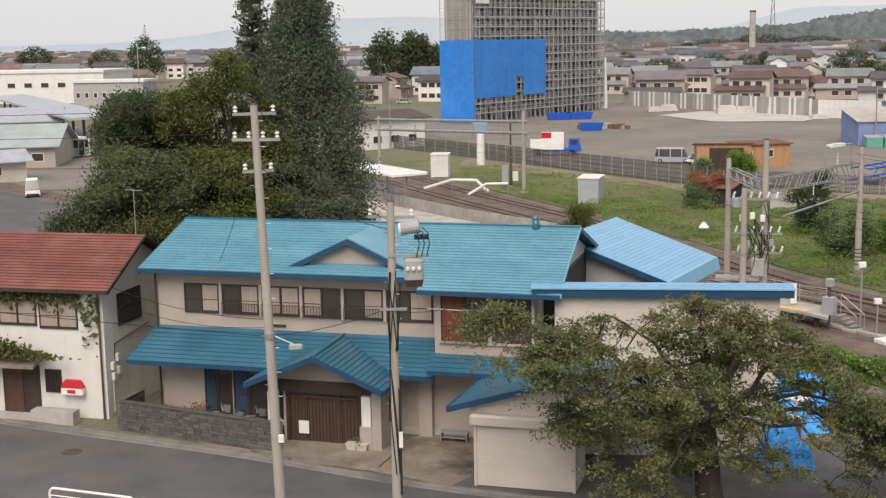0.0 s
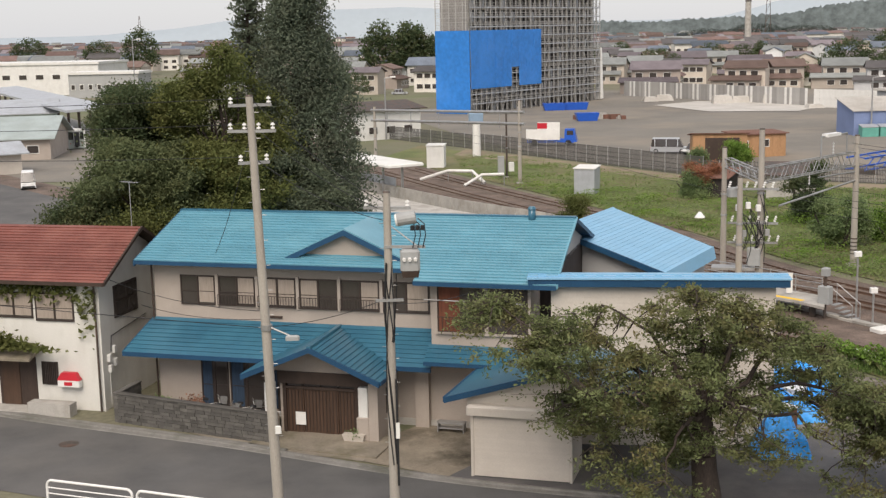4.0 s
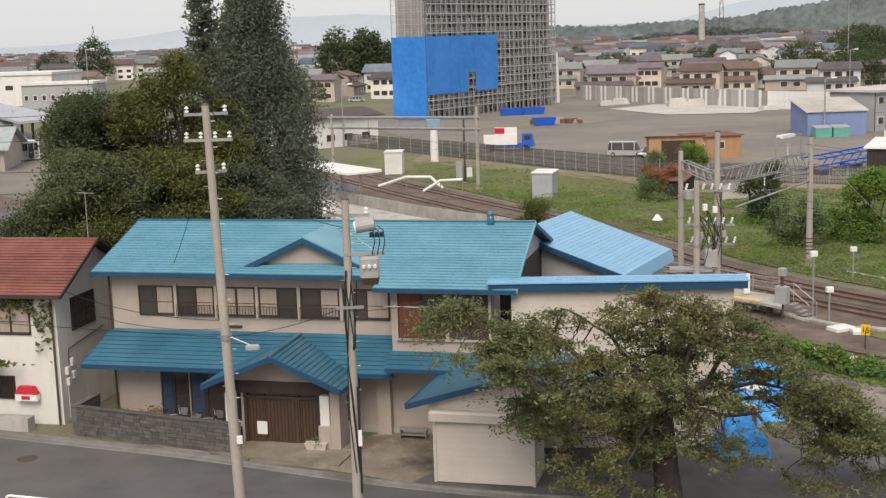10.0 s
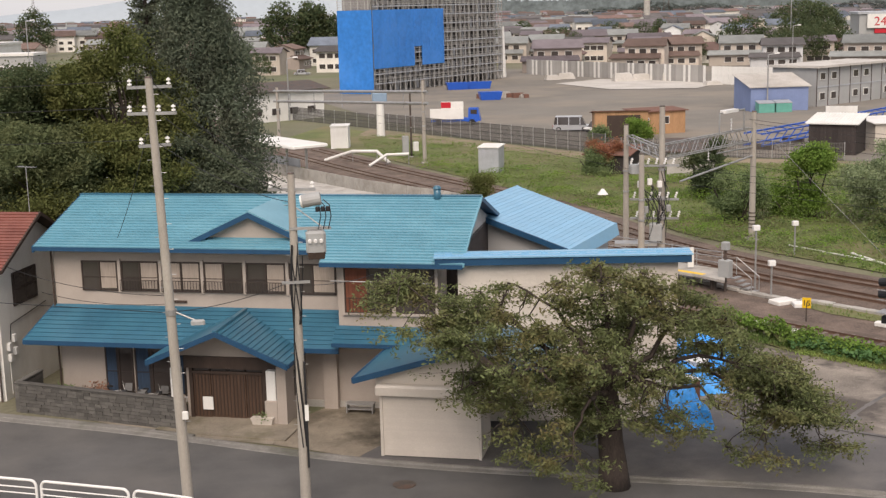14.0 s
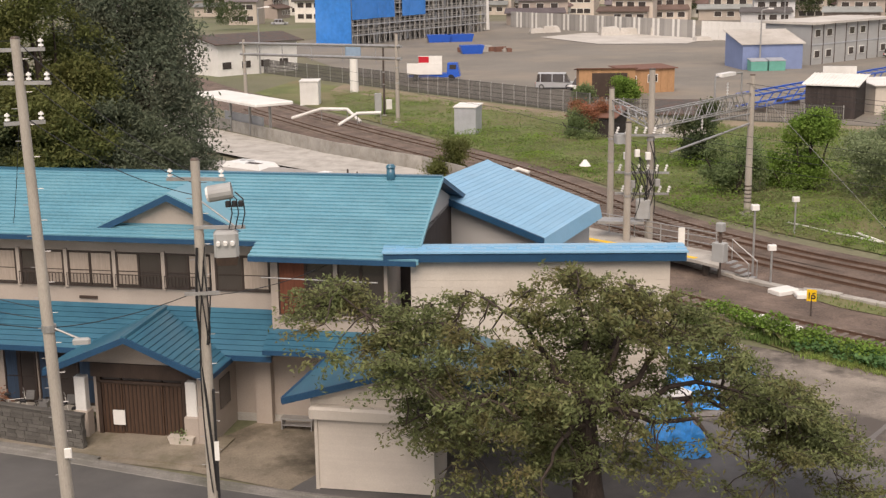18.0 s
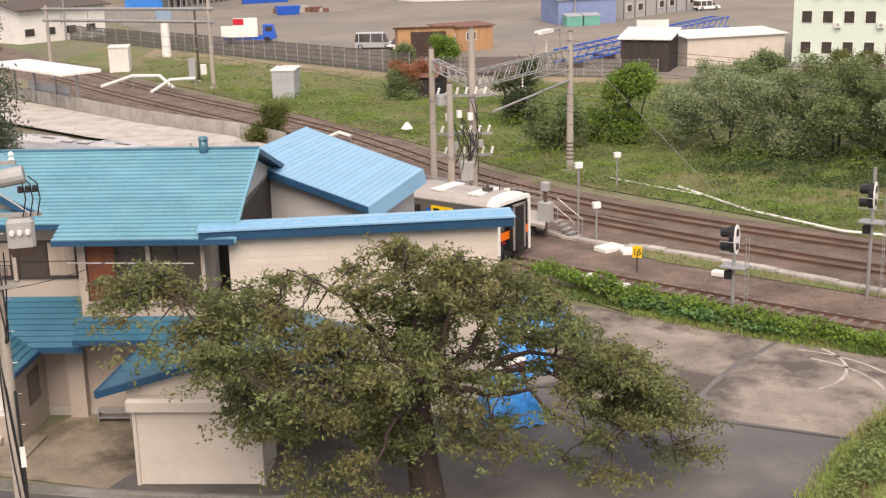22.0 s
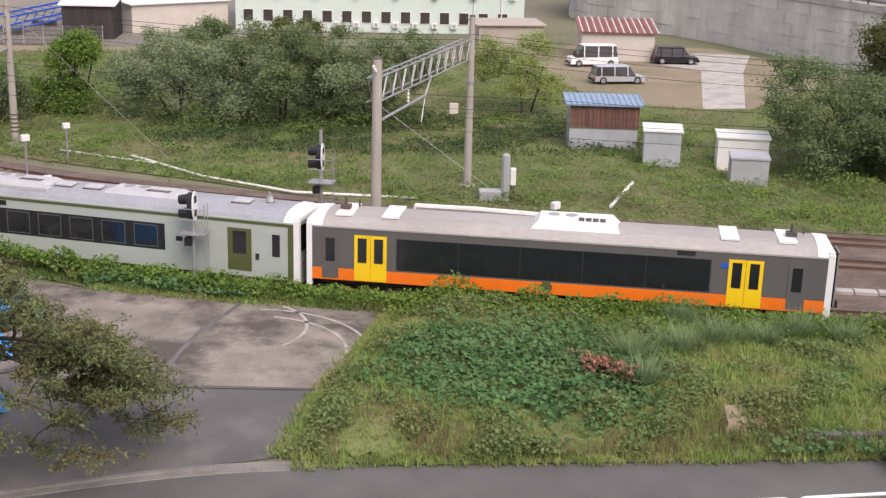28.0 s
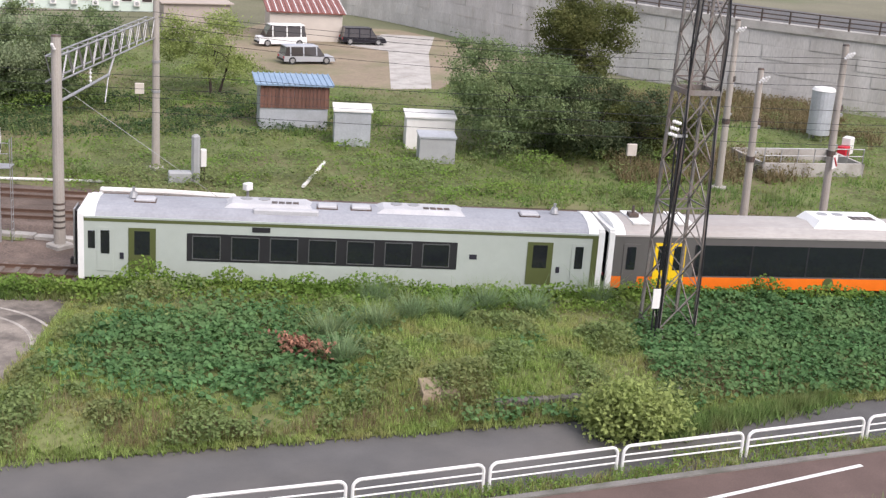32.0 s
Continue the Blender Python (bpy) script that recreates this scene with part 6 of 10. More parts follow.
def diesel_car():
    t = thing("railcar", pose(0, 0, 0), "pale green-white diesel railcar with olive stripe and doors", "train", "coupled railcars")
    L = 10.1
    body, roof = car_shell(t, 2 * L, {"body": M["train_mint"], "roof": M["train_roof_blue"], "trim": M["train_mint"], "cap": M["train_white"]}, floor=0.52)
    for s in (-1, 1):
        y = s * 1.38
        part("stripe", Geo().box(-L, L, min(y, y + s * 0.012), max(y, y + s * 0.012), 2.78, 2.92), M["train_green"], body, "olive stripe under the gutter")
        part("window_band", Geo().box(-6.2, 4.4, min(y, y + s * 0.015), max(y, y + s * 0.015), 1.3, 2.42), M["black"], body, "black window band")
        for i in range(7):
            a = -6.0 + i * 1.5
            wn = part("window", Geo().cbox(a, a + 1.1, min(y + s * 0.01, y + s * 0.03), max(y + s * 0.01, y + s * 0.03), 1.38, 2.34, 0.004), M["train_glass"], body)
            lo, hi = min(y + s * 0.026, y + s * 0.042), max(y + s * 0.026, y + s * 0.042)
            part("window_rim", Geo().box(a, a + 0.035, lo, hi, 1.38, 2.34).box(a + 1.065, a + 1.1, lo, hi, 1.38, 2.34).box(a + 0.035, a + 1.065, lo, hi, 1.38, 1.415).box(a + 0.035, a + 1.065, lo, hi, 2.305, 2.34), M["rim_grey"], wn, "dull silver frame round the pane")
        part("cab_side_window", Geo().cbox(-9.95, -9.68, min(y, y + s * 0.02), max(y, y + s * 0.02), 1.7, 2.4, 0.009), M["train_glass"], body)
        part("end_trim", Geo().box(9.86, L, min(y, y + s * 0.014), max(y, y + s * 0.014), 0.55, 2.78), M["train_green"], body, "olive strip down the rear corner")
        part("call_box", Geo().box(8.45, 8.6, min(y, y + s * 0.03), max(y, y + s * 0.03), 1.3, 1.55), M["ink"], body)
        part("call_box", Geo().box(-8.75, -8.6, min(y, y + s * 0.03), max(y, y + s * 0.03), 1.3, 1.55), M["ink"], body)
        for c in (-7.9, 7.75):
            door_leaf(body, c - 0.52, c + 0.52, y, M["train_green"], 0.78, 2.56)
        for c in (-9.3, 9.35):
            door_leaf(body, c - 0.3, c + 0.3, y, M["train_mint"], 0.8, 2.55)
        part("logo_bar", Geo().box(4.9, 5.2, min(y, y + s * 0.015), max(y, y + s * 0.015), 1.75, 1.95), M["ink"], body)
        part("sign_plate", Geo().box(-3.7, -3.0, min(y, y + s * 0.025), max(y, y + s * 0.025), 2.55, 2.75), M["black"], body)
    for x0, x1, side in ((-4.9, -1.3, -0.5), (1.1, 4.8, 0)):
        roof_unit(roof, x0, x1, 0.72, 3.27, 3.47, M["roof_unit"])
        if side:
            part("side_unit", Geo().cbox(x0 + 1.2, x1 + 0.15, -1.08, -0.74, 3.2, 3.4, 0.05), M["roof_unit"], roof)
    for x in (-7.9, -0.8, 0.55, 7.4):
        part("roof_vent", Geo().cbox(x - 0.38, x + 0.38, -0.42, 0.12, 3.34, 3.46, 0.04), M["roof_unit"], roof)
        part("vent_base", Geo().box(x - 0.42, x + 0.42, -0.46, 0.16, 3.3, 3.37), M["steel_dark"], roof)
    for x in (-8.4, 8.5):
        part("antenna", Geo().tube((x, 0.1, 3.4), (x, 0.1, 3.62), 0.2, 0.12, 10).tube((x, 0.1, 3.6), (x, 0.1, 3.8), 0.06), M["steel"], roof)
    cab_face(t, L, {"face": M["train_mint"], "post": M["train_white"]})
    cab_face(t, -L, {"face": M["train_mint"], "post": M["train_white"]}, sign=-1)
    return t


FRONT_CAR, REAR_CAR = electric_car(), diesel_car()
# the front end's way along the near track, second by second
S28 = NEAR.near(42.6, 26.2)
S23 = S28 - 31.5


def front_at(t):
    return float(np.interp(t, [0, 9, 13, 16, 17.5, 19, 21, 23, 24, 25, 28, 29, 30, 31, 32], [S23 - 42, S23 - 42, S23 - 42, S23 - 38.5, S23 - 32, S23 - 24.3, S23 - 12.2, S23, S28 - 25.5, S28 - 19.4, S28 + 0.1, S28 + 6.2, S28 + 12.1, S28 + 18.2, S28 + 24.4]))


def car_pose(t, back):
    a, b = NEAR.at(front_at(t) - back + 6.6), NEAR.at(front_at(t) - back - 6.6)
    d, c = a - b, (a + b) / 2
    return pose(c.x, c.y, 0.0, 0, 0, math.degrees(math.atan2(d.y, d.x)))


# ---------------------------------------------------------------- construction site and town
def oriented(p, q):
    """A pose at p whose x axis runs to q, and the distance."""
    d = Vector((q[0] - p[0], q[1] - p[1], 0))
    return pose(p[0], p[1], 0, 0, 0, math.degrees(math.atan2(d.y, d.x))), d.length


def scaffolded_block():
    m, L = oriented((17.1, 242.8), (50.2, 282.9))
    H, D = 40.0, 8.4
    t = thing("scaffolded_building", m, "concrete building shell wrapped in scaffolding and blue sheeting", "building")
    core = part("shell", Geo().box(1.6, L - 1.6, 1.6, D, 0, H), M["raw_concrete"], t, "dark unfinished concrete shell")
    bay = (L - 3.6) / 13
    # Dark plates on the solid shell stand in for the shade of open bays.
    shade_plate = Geo().box(0.62, bay - 0.12, 1.54, 1.6, 0.25, 2.5).mesh("opening", M["opening_shade"])
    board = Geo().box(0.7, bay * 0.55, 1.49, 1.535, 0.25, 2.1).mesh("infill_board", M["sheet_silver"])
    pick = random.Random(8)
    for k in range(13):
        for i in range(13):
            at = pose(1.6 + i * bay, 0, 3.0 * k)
            part("opening", shade_plate, None, core).matrix_basis = at
            if pick.random() < 0.4:
                part("infill_board", board, None, core).matrix_basis = at
    for k in range(13):
        part("floor_edge", Geo().box(1.4, L - 1.4, 1.35, 1.6, 3.0 * k + 2.6, 3.0 * k + 3.0), M["concrete"], core)
    for i in range(14):
        part("column", Geo().box(1.6 + i * (L - 3.6) / 13, 2.1 + i * (L - 3.6) / 13, 1.3, 1.6, 0, H), M["concrete"], core)
    std = Geo().box(-0.065, 0.065, -0.065, 0.065, 0, H).mesh("standard", M["scaffold"])
    n = int(L / 1.8)
    for i in range(n + 1):
        for v in (0.0, 0.9):
            part("standard", std, None, t).matrix_basis = pose(i * L / n, v, 0)
    for j in range(6):
        part("standard", std, None, t).matrix_basis = pose(0, D * j / 5, 0)
    for j in range(6):
        part("standard", std, None, t).matrix_basis = pose(L, D * j / 5, 0)
    led = Geo().box(0, L, -0.04, 0.04, -0.04, 0.04).mesh("ledger", M["scaffold"])
    deck = Geo().box(0, L, 0.1, 0.85, -0.05, 0.0).mesh("deck", M["scaffold_deck"])
    end = Geo().box(-0.04, 0.04, 0, D, -0.04, 0.04).mesh("ledger", M["scaffold"])
    toe = Geo().box(0, L, -0.07, -0.03, 0.0, 0.22).mesh("toe_board", M["sheet_silver"])
    for k in range(1, 21):
        z = 1.9 * k
        part("deck", deck, None, t).matrix_basis = pose(0, 0, z)
        part("toe_board", toe, None, t).matrix_basis = pose(0, 0, z)
        for dz in (0.0, 0.5, 1.0):
            part("ledger", led, None, t).matrix_basis = pose(0, 0, z + dz)
            part("ledger", end, None, t).matrix_basis = pose(0, 0, z + dz)
            part("ledger", end, None, t).matrix_basis = pose(L, 0, z + dz)
    for i in range(0, n, 3):
        for k in range(0, 20, 2):
            a, b = (i * L / n, (i + 1) * L / n) if (i + k) % 4 else ((i + 1) * L / n, i * L / n)
            part("brace", Geo().tube((a, -0.05, 1.9 * k), (b, -0.05, 1.9 * k + 3.8), 0.035, 0.035, 4, False), M["scaffold"], t)
    # blue sheets, bay by bay
    f = 0.505 * L
    bays = 9
    for i in range(bays):
        a, b = f * i / bays, f * (i + 1) / bays
        for z0, z1 in ((5.0, 8.9), (8.9, 12.8), (12.8, 16.5)):
            if z0 == 5.0 and i == 5:
                continue
            w = 0.05 * ((i * 7 + int(z0)) % 3)
            part("blue_sheet", Geo().hexa([(a, -0.16 - w, z0), (b, -0.22 + w, z0), (b, -0.12 + w, z0), (a, -0.08 - w, z0), (a, -0.18, z1), (b, -0.2, z1), (b, -0.12, z1), (a, -0.1, z1)]), M["tarp"], t)
    for j in range(3):
        a, b = D * j / 3, D * (j + 1) / 3
        for z0, z1 in ((0.1, 5.4), (5.4, 10.8), (10.8, 16.5)):
            part("blue_sheet", Geo().hexa([(-0.22, a, z0), (-0.12, a, z0), (-0.12, b, z0), (-0.2, b, z0), (-0.2, a, z1), (-0.12, a, z1), (-0.12, b, z1), (-0.22, b, z1)]), M["tarp"], t)
    part("notice_board", Geo().box(0.4, 5.0, -0.3, -0.2, 23.6, 26.8), M["white"], t, "white site notice board with dark lines")
    part("notice_line", Geo().box(0.9, 4.5, -0.33, -0.3, 24.8, 25.5), M["ink"], t)
    part("debris_chute", Geo().tube((L + 1.0, 0.6, 0.3), (L + 0.8, 0.6, 12), 0.9, 0.6, 10), M["white"], t)


scaffolded_block()


def hoarding(p, q, h, n, label, mats=("hoarding",)):
    m, L = oriented(p, q)
    t = thing("hoarding", m, label, "fence")
    w = L / n
    for i in range(n):
        part("panel", Geo().box(0.02, w - 0.02, 0, 0.06, 0, h), M["white" if i % 8 in (3, 5) else mats[0]], t).matrix_basis = pose(i * w, 0.02 * (i % 2), 0)
    part("top_rail", Geo().box(0, L, 0.05, 0.12, h - 0.1, h), M["steel"], t)


hoarding((59, 298.6), (85.5, 243.8), 3.6, 84, "tall grey and white site hoarding of flat panels")
hoarding((85.4, 239.8), (98, 222.6), 3.6, 16, "tall white site hoarding of flat panels", ("white",))
hoarding((98, 222.6), (123.3, 236.8), 3.4, 22, "tall grey site hoarding of flat panels")


def mesh_fence(p, q, h, n, label):
    m, L = oriented(p, q)
    t = thing("fence", m, label, "fence")
    w = L / n
    post = Geo().box(-0.04, 0.04, -0.04, 0.04, 0, h + 0.1).mesh("post", M["steel"])
    panel = Geo()
    for k in range(5):
        panel.box(0, w, -0.015, 0.015, h * k / 4.1, h * k / 4.1 + 0.07)
    for k in range(int(w / 0.16)):
        panel.box(k * 0.16, k * 0.16 + 0.055, -0.02, 0.02, 0.05, h)
    panel = panel.mesh("mesh_panel", M["fence_dark"])
    for i in range(n + 1):
        part("post", post, None, t).matrix_basis = pose(i * w, 0, 0)
        if i < n:
            part("mesh_panel", panel, None, t).matrix_basis = pose(i * w, 0, 0)


mesh_fence((12, 168.5), (33.9, 128.8), 2.2, 22, "grey wire mesh yard fence on steel posts")
mesh_fence((-5.9, 199.9), (12, 168.5), 2.0, 12, "grey wire mesh yard fence on steel posts")
mesh_fence((33.9, 128.8), (55.6, 114.7), 1.8, 14, "grey wire mesh yard fence on steel posts")

# pale slabs and rubble in the yard
single("pale_slab", polygon_sheet([(56.9, 256.7), (69.2, 267.3), (83.9, 256.9), (85.4, 237.8), (78.7, 228.6), (62.6, 232.8)], 0.12), M["pale_slab"], "pale fresh concrete slab in the yard", "paving", kind="structure")
rng = random.Random(9)
for i, (x, y, w, h) in enumerate(((71.9, 257.7, 4.4, 1.9), (77.2, 260.1, 5.6, 1.5), (82.1, 256, 4.6, 1.8), (62.8, 272.5, 4, 1.5), (59.3, 270.6, 3.4, 1.2), (84.3, 235.9, 3.4, 0.9))):
    g = Geo().hexa([(x - w / 2, y - 1.4, 0.1), (x + w / 2, y - 1.2, 0.1), (x + w / 2 - 0.3, y + 1.4, 0.1), (x - w / 2, y + 1.2, 0.1), (x - w / 2 + 0.2, y - 1.2, h), (x + w / 2 - 0.5, y - 1.0, h * 0.85), (x + w / 2 - 0.6, y + 1.1, h), (x - w / 2 + 0.3, y + 1.0, h * 0.9)])
    single("concrete_block", g, M["pale_slab"], "pale broken concrete block on the slab", "rubble", "concrete blocks")
for i in range(14):
    x, y = 39.6 + rng.gauss(0, 2.2), 221 + rng.gauss(0, 1.2)
    g = Geo().box(-rng.uniform(0.6, 1.8), 1, -0.4, 0.4, 0, rng.uniform(0.3, 1.2)).moved(pose(x, y, 0.04, 0, 0, rng.uniform(0, 180)))
    single("scrap_piece", g, M["rusty_wood" if i % 2 else "concrete"], "heap piece of timber and broken concrete", "rubble", "rubble heap")
for x, y, w in ((36, 217.4, 3.4), (34.7, 249.3, 4), (39.1, 249.7, 4.4)):
    single("blue_skip", Geo().hexa([(x - w / 2, y - 1, 0.05), (x + w / 2, y - 1, 0.05), (x + w / 2, y + 1, 0.05), (x - w / 2, y + 1, 0.05), (x - w / 2 - 0.4, y - 1.2, 1.5), (x + w / 2 + 0.4, y - 1.2, 1.5), (x + w / 2 + 0.4, y + 1.2, 1.5), (x - w / 2 - 0.4, y + 1.2, 1.5)]), M["truck_blue"], "blue waste skip on the gravel", "skip", "blue skips")


def vehicle(m, L, W, H, paint, label, kind="van", hood=0.18, group=""):
    """A parked car: lower body, glazed cabin, wheels, lamps."""
    t = thing("car", m, label, "car", group)
    h0 = H * (0.5 if kind == "car" else 0.46)
    part("body", Geo().hexa([(-L / 2, -W / 2, 0.25), (L / 2, -W / 2, 0.25), (L / 2, W / 2, 0.25), (-L / 2, W / 2, 0.25), (-L / 2 + 0.05, -W / 2 + 0.03, h0), (L / 2 - 0.12, -W / 2 + 0.03, h0 * 0.9), (L / 2 - 0.12, W / 2 - 0.03, h0 * 0.9), (-L / 2 + 0.05, W / 2 - 0.03, h0)]), paint, t)
    a0, a1 = -L / 2 + (0.1 if kind == "van" else 0.55), L / 2 - L * hood
    b0, b1 = a0 + (0.15 if kind == "van" else 0.55), a1 - 0.6
    cab = part("cabin", Geo().hexa([(a0, -W / 2 + 0.06, h0 - 0.02), (a1, -W / 2 + 0.06, h0 - 0.02), (a1, W / 2 - 0.06, h0 - 0.02), (a0, W / 2 - 0.06, h0 - 0.02), (b0, -W / 2 + 0.2, H - 0.08), (b1, -W / 2 + 0.2, H - 0.08), (b1, W / 2 - 0.2, H - 0.08), (b0, W / 2 - 0.2, H - 0.08)]), M["glass"], t)
    part("roof", Geo().cbox(b0 - 0.03, b1 + 0.03, -W / 2 + 0.17, W / 2 - 0.17, H - 0.1, H, 0.05), paint, t)
    for x in np.linspace(a0 + 0.5, a1 - 0.75, 3):
        for s in (-1, 1):
            part("door_pillar", Geo().hexa([(x - 0.05, s * (W / 2 - 0.05) - 0.02, h0 - 0.03), (x + 0.05, s * (W / 2 - 0.05) - 0.02, h0 - 0.03), (x + 0.05, s * (W / 2 - 0.05) + 0.02, h0 - 0.03), (x - 0.05, s * (W / 2 - 0.05) + 0.02, h0 - 0.03), (x - 0.05, s * (W / 2 - 0.19) - 0.02, H - 0.06), (x + 0.05, s * (W / 2 - 0.19) - 0.02, H - 0.06), (x + 0.05, s * (W / 2 - 0.19) + 0.02, H - 0.06), (x - 0.05, s * (W / 2 - 0.19) + 0.02, H - 0.06)]), paint, cab)
    for x in (-L / 2 + 0.75, L / 2 - 0.8):
        for s in (-1, 1):
            w = part("wheel", Geo().tube((x, s * (W / 2 - 0.2), 0.32), (x, s * (W / 2 + 0.01), 0.32), 0.32, 0.32, 14), M["black"], t)
            part("rim", Geo().tube((x, s * (W / 2), 0.32), (x, s * (W / 2 + 0.02), 0.32), 0.2, 0.2, 10), M["steel"], w)
    for s in (-1, 1):
        part("headlight", Geo().box(L / 2 - 0.12, L / 2 - 0.02, s * (W / 2 - 0.35) - 0.15, s * (W / 2 - 0.35) + 0.15, h0 * 0.68, h0 * 0.84), M["porcelain"], t)
        part("tail_light", Geo().box(-L / 2 - 0.01, -L / 2 + 0.05, s * (W / 2 - 0.18) - 0.08, s * (W / 2 - 0.18) + 0.08, h0 * 0.7, h0 * 0.95), M["red_sign"], t)
    part("bumper", Geo().box(-L / 2 - 0.06, L / 2 + 0.05, -W / 2 + 0.1, W / 2 - 0.1, 0.28, 0.45), M["black"], t)
    return t


vehicle(pose(36.4, 155.4, 0.05, 0, 0, -18), 4.9, 1.8, 2.0, M["car_silver"], "silver one-box van parked in the yard", "van", 0.12)
vehicle(pose(39.2, 153.0, 0.05, 0, 0, 205), 3.6, 1.55, 1.55, M["car_white"], "small white hatchback parked beside the van", "van", 0.2)
vehicle(pose(-41.5, 134.8, 0.05, 0, 0, -75), 3.5, 1.6, 1.95, M["car_white"], "white kei van parked by the low house", "van", 0.06)
vehicle(pose(81.6, 71.6, 0.075, 0, 0, -28), 4.6, 1.75, 1.55, M["car_silver"], "silver estate car parked by the verge", "van", 0.2)
vehicle(pose(95.6, 76.8, 0.075, 0, 0, -38), 4.3, 1.75, 1.6, M["car_black"], "black hatchback parked beside the red-roofed shed", "van", 0.2)
vehicle(pose(87.4, 79.9, 0.075, 0, 0, 150), 4.6, 1.7, 2.0, M["car_white"], "white van parked under the red-roofed shed", "van", 0.12)
vehicle(pose(99.2, 187.4, 0.05, 0, 0, 10), 4.4, 1.7, 1.6, M["car_white"], "white car beside the site offices", "van", 0.2)
vehicle(pose(4.9, 330.2, 0.0, 0, 0, 0), 4.4, 1.7, 1.5, M["car_silver"], "silver car by the far street", "car", 0.2)


def sign_truck():
    t = thing("truck", pose(23.0, 170.6, 0.05, 0, 0, -14), "blue flatbed truck carrying white and red boards", "truck")
    part("chassis", Geo().box(-3.5, 3.2, -1.0, 1.0, 0.5, 1.0), M["truck_blue"], t)
    part("cab", Geo().hexa([(1.8, -1.0, 0.6), (3.6, -1.0, 0.6), (3.6, 1.0, 0.6), (1.8, 1.0, 0.6), (1.9, -0.95, 2.4), (3.2, -0.95, 2.4), (3.2, 0.95, 2.4), (1.9, 0.95, 2.4)]), M["truck_blue"], t)
    part("windscreen", Geo().box(2.2, 3.1, -1.02, -0.97, 1.6, 2.2), M["glass"], t)
    part("board", Geo().box(-3.6, 1.2, -1.15, -1.05, 0.9, 2.4), M["white"], t)
    part("board", Geo().box(-2.0, 1.2, -1.02, -0.95, 2.4, 3.4), M["white"], t)
    part("board_patch", Geo().box(-2.0, -0.6, -1.06, -1.02, 2.5, 3.3), M["red_sign"], t, "red patch on the white board")
    for x in (-2.4, 2.4):
        for s in (-1, 1):
            part("wheel", Geo().tube((x, s * 0.85, 0.45), (x, s * 1.1, 0.45), 0.45, 0.45, 12), M["black"], t)


sign_truck()


def box_hut(name, p, q, depth, h0, h1, wall, roof, label, category, doors=(), windows=(), over=0.3, board=0.0, corrugate=False, group="", rib=None):
    """A shed with its front from p to q, a pitched sheet roof from h0 in front to h1 behind."""
    m, L = oriented(p, q)
    t = thing(name, m, label, category, group)
    w = part("wall", Geo().hexa([(0, 0, 0), (L, 0, 0), (L, depth, 0), (0, depth, 0), (0, 0, h0), (L, 0, h0), (L, depth, h1), (0, depth, h1)]), wall, t)
    r = part("roof", Geo().hexa([(-over, -over, h0 + 0.0), (L + over, -over, h0 + 0.0), (L + over, depth + over, h1), (-over, depth + over, h1), (-over, -over, h0 + 0.1), (L + over, -over, h0 + 0.1), (L + over, depth + over, h1 + 0.1), (-over, depth + over, h1 + 0.1)]), roof, t)
    if corrugate:
        n = int(L / 0.3)
        for i in range(n + 1):
            x = -over + (L + 2 * over) * i / n
            part("roof_rib", Geo().hexa([(x - 0.06, -over - 0.03, h0 + 0.1), (x + 0.06, -over - 0.03, h0 + 0.1), (x + 0.06, depth + over, h1 + 0.1), (x - 0.06, depth + over, h1 + 0.1), (x - 0.03, -over - 0.03, h0 + 0.16), (x + 0.03, -over - 0.03, h0 + 0.16), (x + 0.03, depth + over, h1 + 0.16), (x - 0.03, depth + over, h1 + 0.16)]), rib if rib and i % 2 else roof, r)
    if board:
        n = int(L / board)
        for i in range(n):
            a = L * i / n
            part("board", Geo().box(a + 0.015, a + L / n - 0.015, -0.03, 0.0, 0.02, h0 - 0.02), wall, w)
    for x0, x1, z0, z1 in windows:
        wi = part("window", Geo().box(x0, x1, -0.06, -0.01, z0, z1), M["white"], t)
        part("pane", Geo().box(x0 + 0.08, x1 - 0.08, -0.07, -0.06, z0 + 0.08, z1 - 0.08), M["glass"], wi)
    # A flat dark panel; on the board hut it stands in for shaded interior.
    for x0, x1, z1 in doors:
        part("door", Geo().box(x0, x1, -0.05, -0.01, 0.02, z1), M["brown"], t)
    return t


# The brown door panel is added to stand for the hut's unlit inside.
box_hut("board_hut", (36.2, 142.6), (42.6, 141.4), 5.0, 3.6, 3.0, M["orange_ply"], M["rusty_wood"], "rickety tan board hut with a dark panel for its shaded open front and slanting roof", "hut", board=0.5, doors=((1.5, 5.6, 3.1),))
box_hut("orange_hut", (43.0, 146.8), (49.6, 148.2), 3.6, 2.9, 3.1, M["orange_ply"], M["rusty_wood"], "orange plywood hut with a white-framed window", "hut", windows=((3.0, 4.4, 1.3, 2.3), (0.6, 1.5, 1.1, 2.2)), board=0.9)
box_hut("old_shed", (27.7, 113.0), (31.4, 110.6), 4.0, 1.9, 2.5, M["dark_wood_and_shade"], M["rusty_wood"], "collapsing dark board shed with a rusty roof", "shed", board=0.35)
box_hut("old_shed", (34.5, 108.1), (38.8, 106.6), 4.5, 2.4, 3.2, M["concrete"], M["steel_dark"], "weathered grey shed beside the board huts", "shed")
box_hut("blue_shed", (68.3, 174.0), (77.2, 173.6), 8.0, 3.6, 5.2, M["lilac_wall"], M["pale_slab"], "lilac-blue sheet-clad shed with a white roof", "shed", corrugate=True, board=0.3)
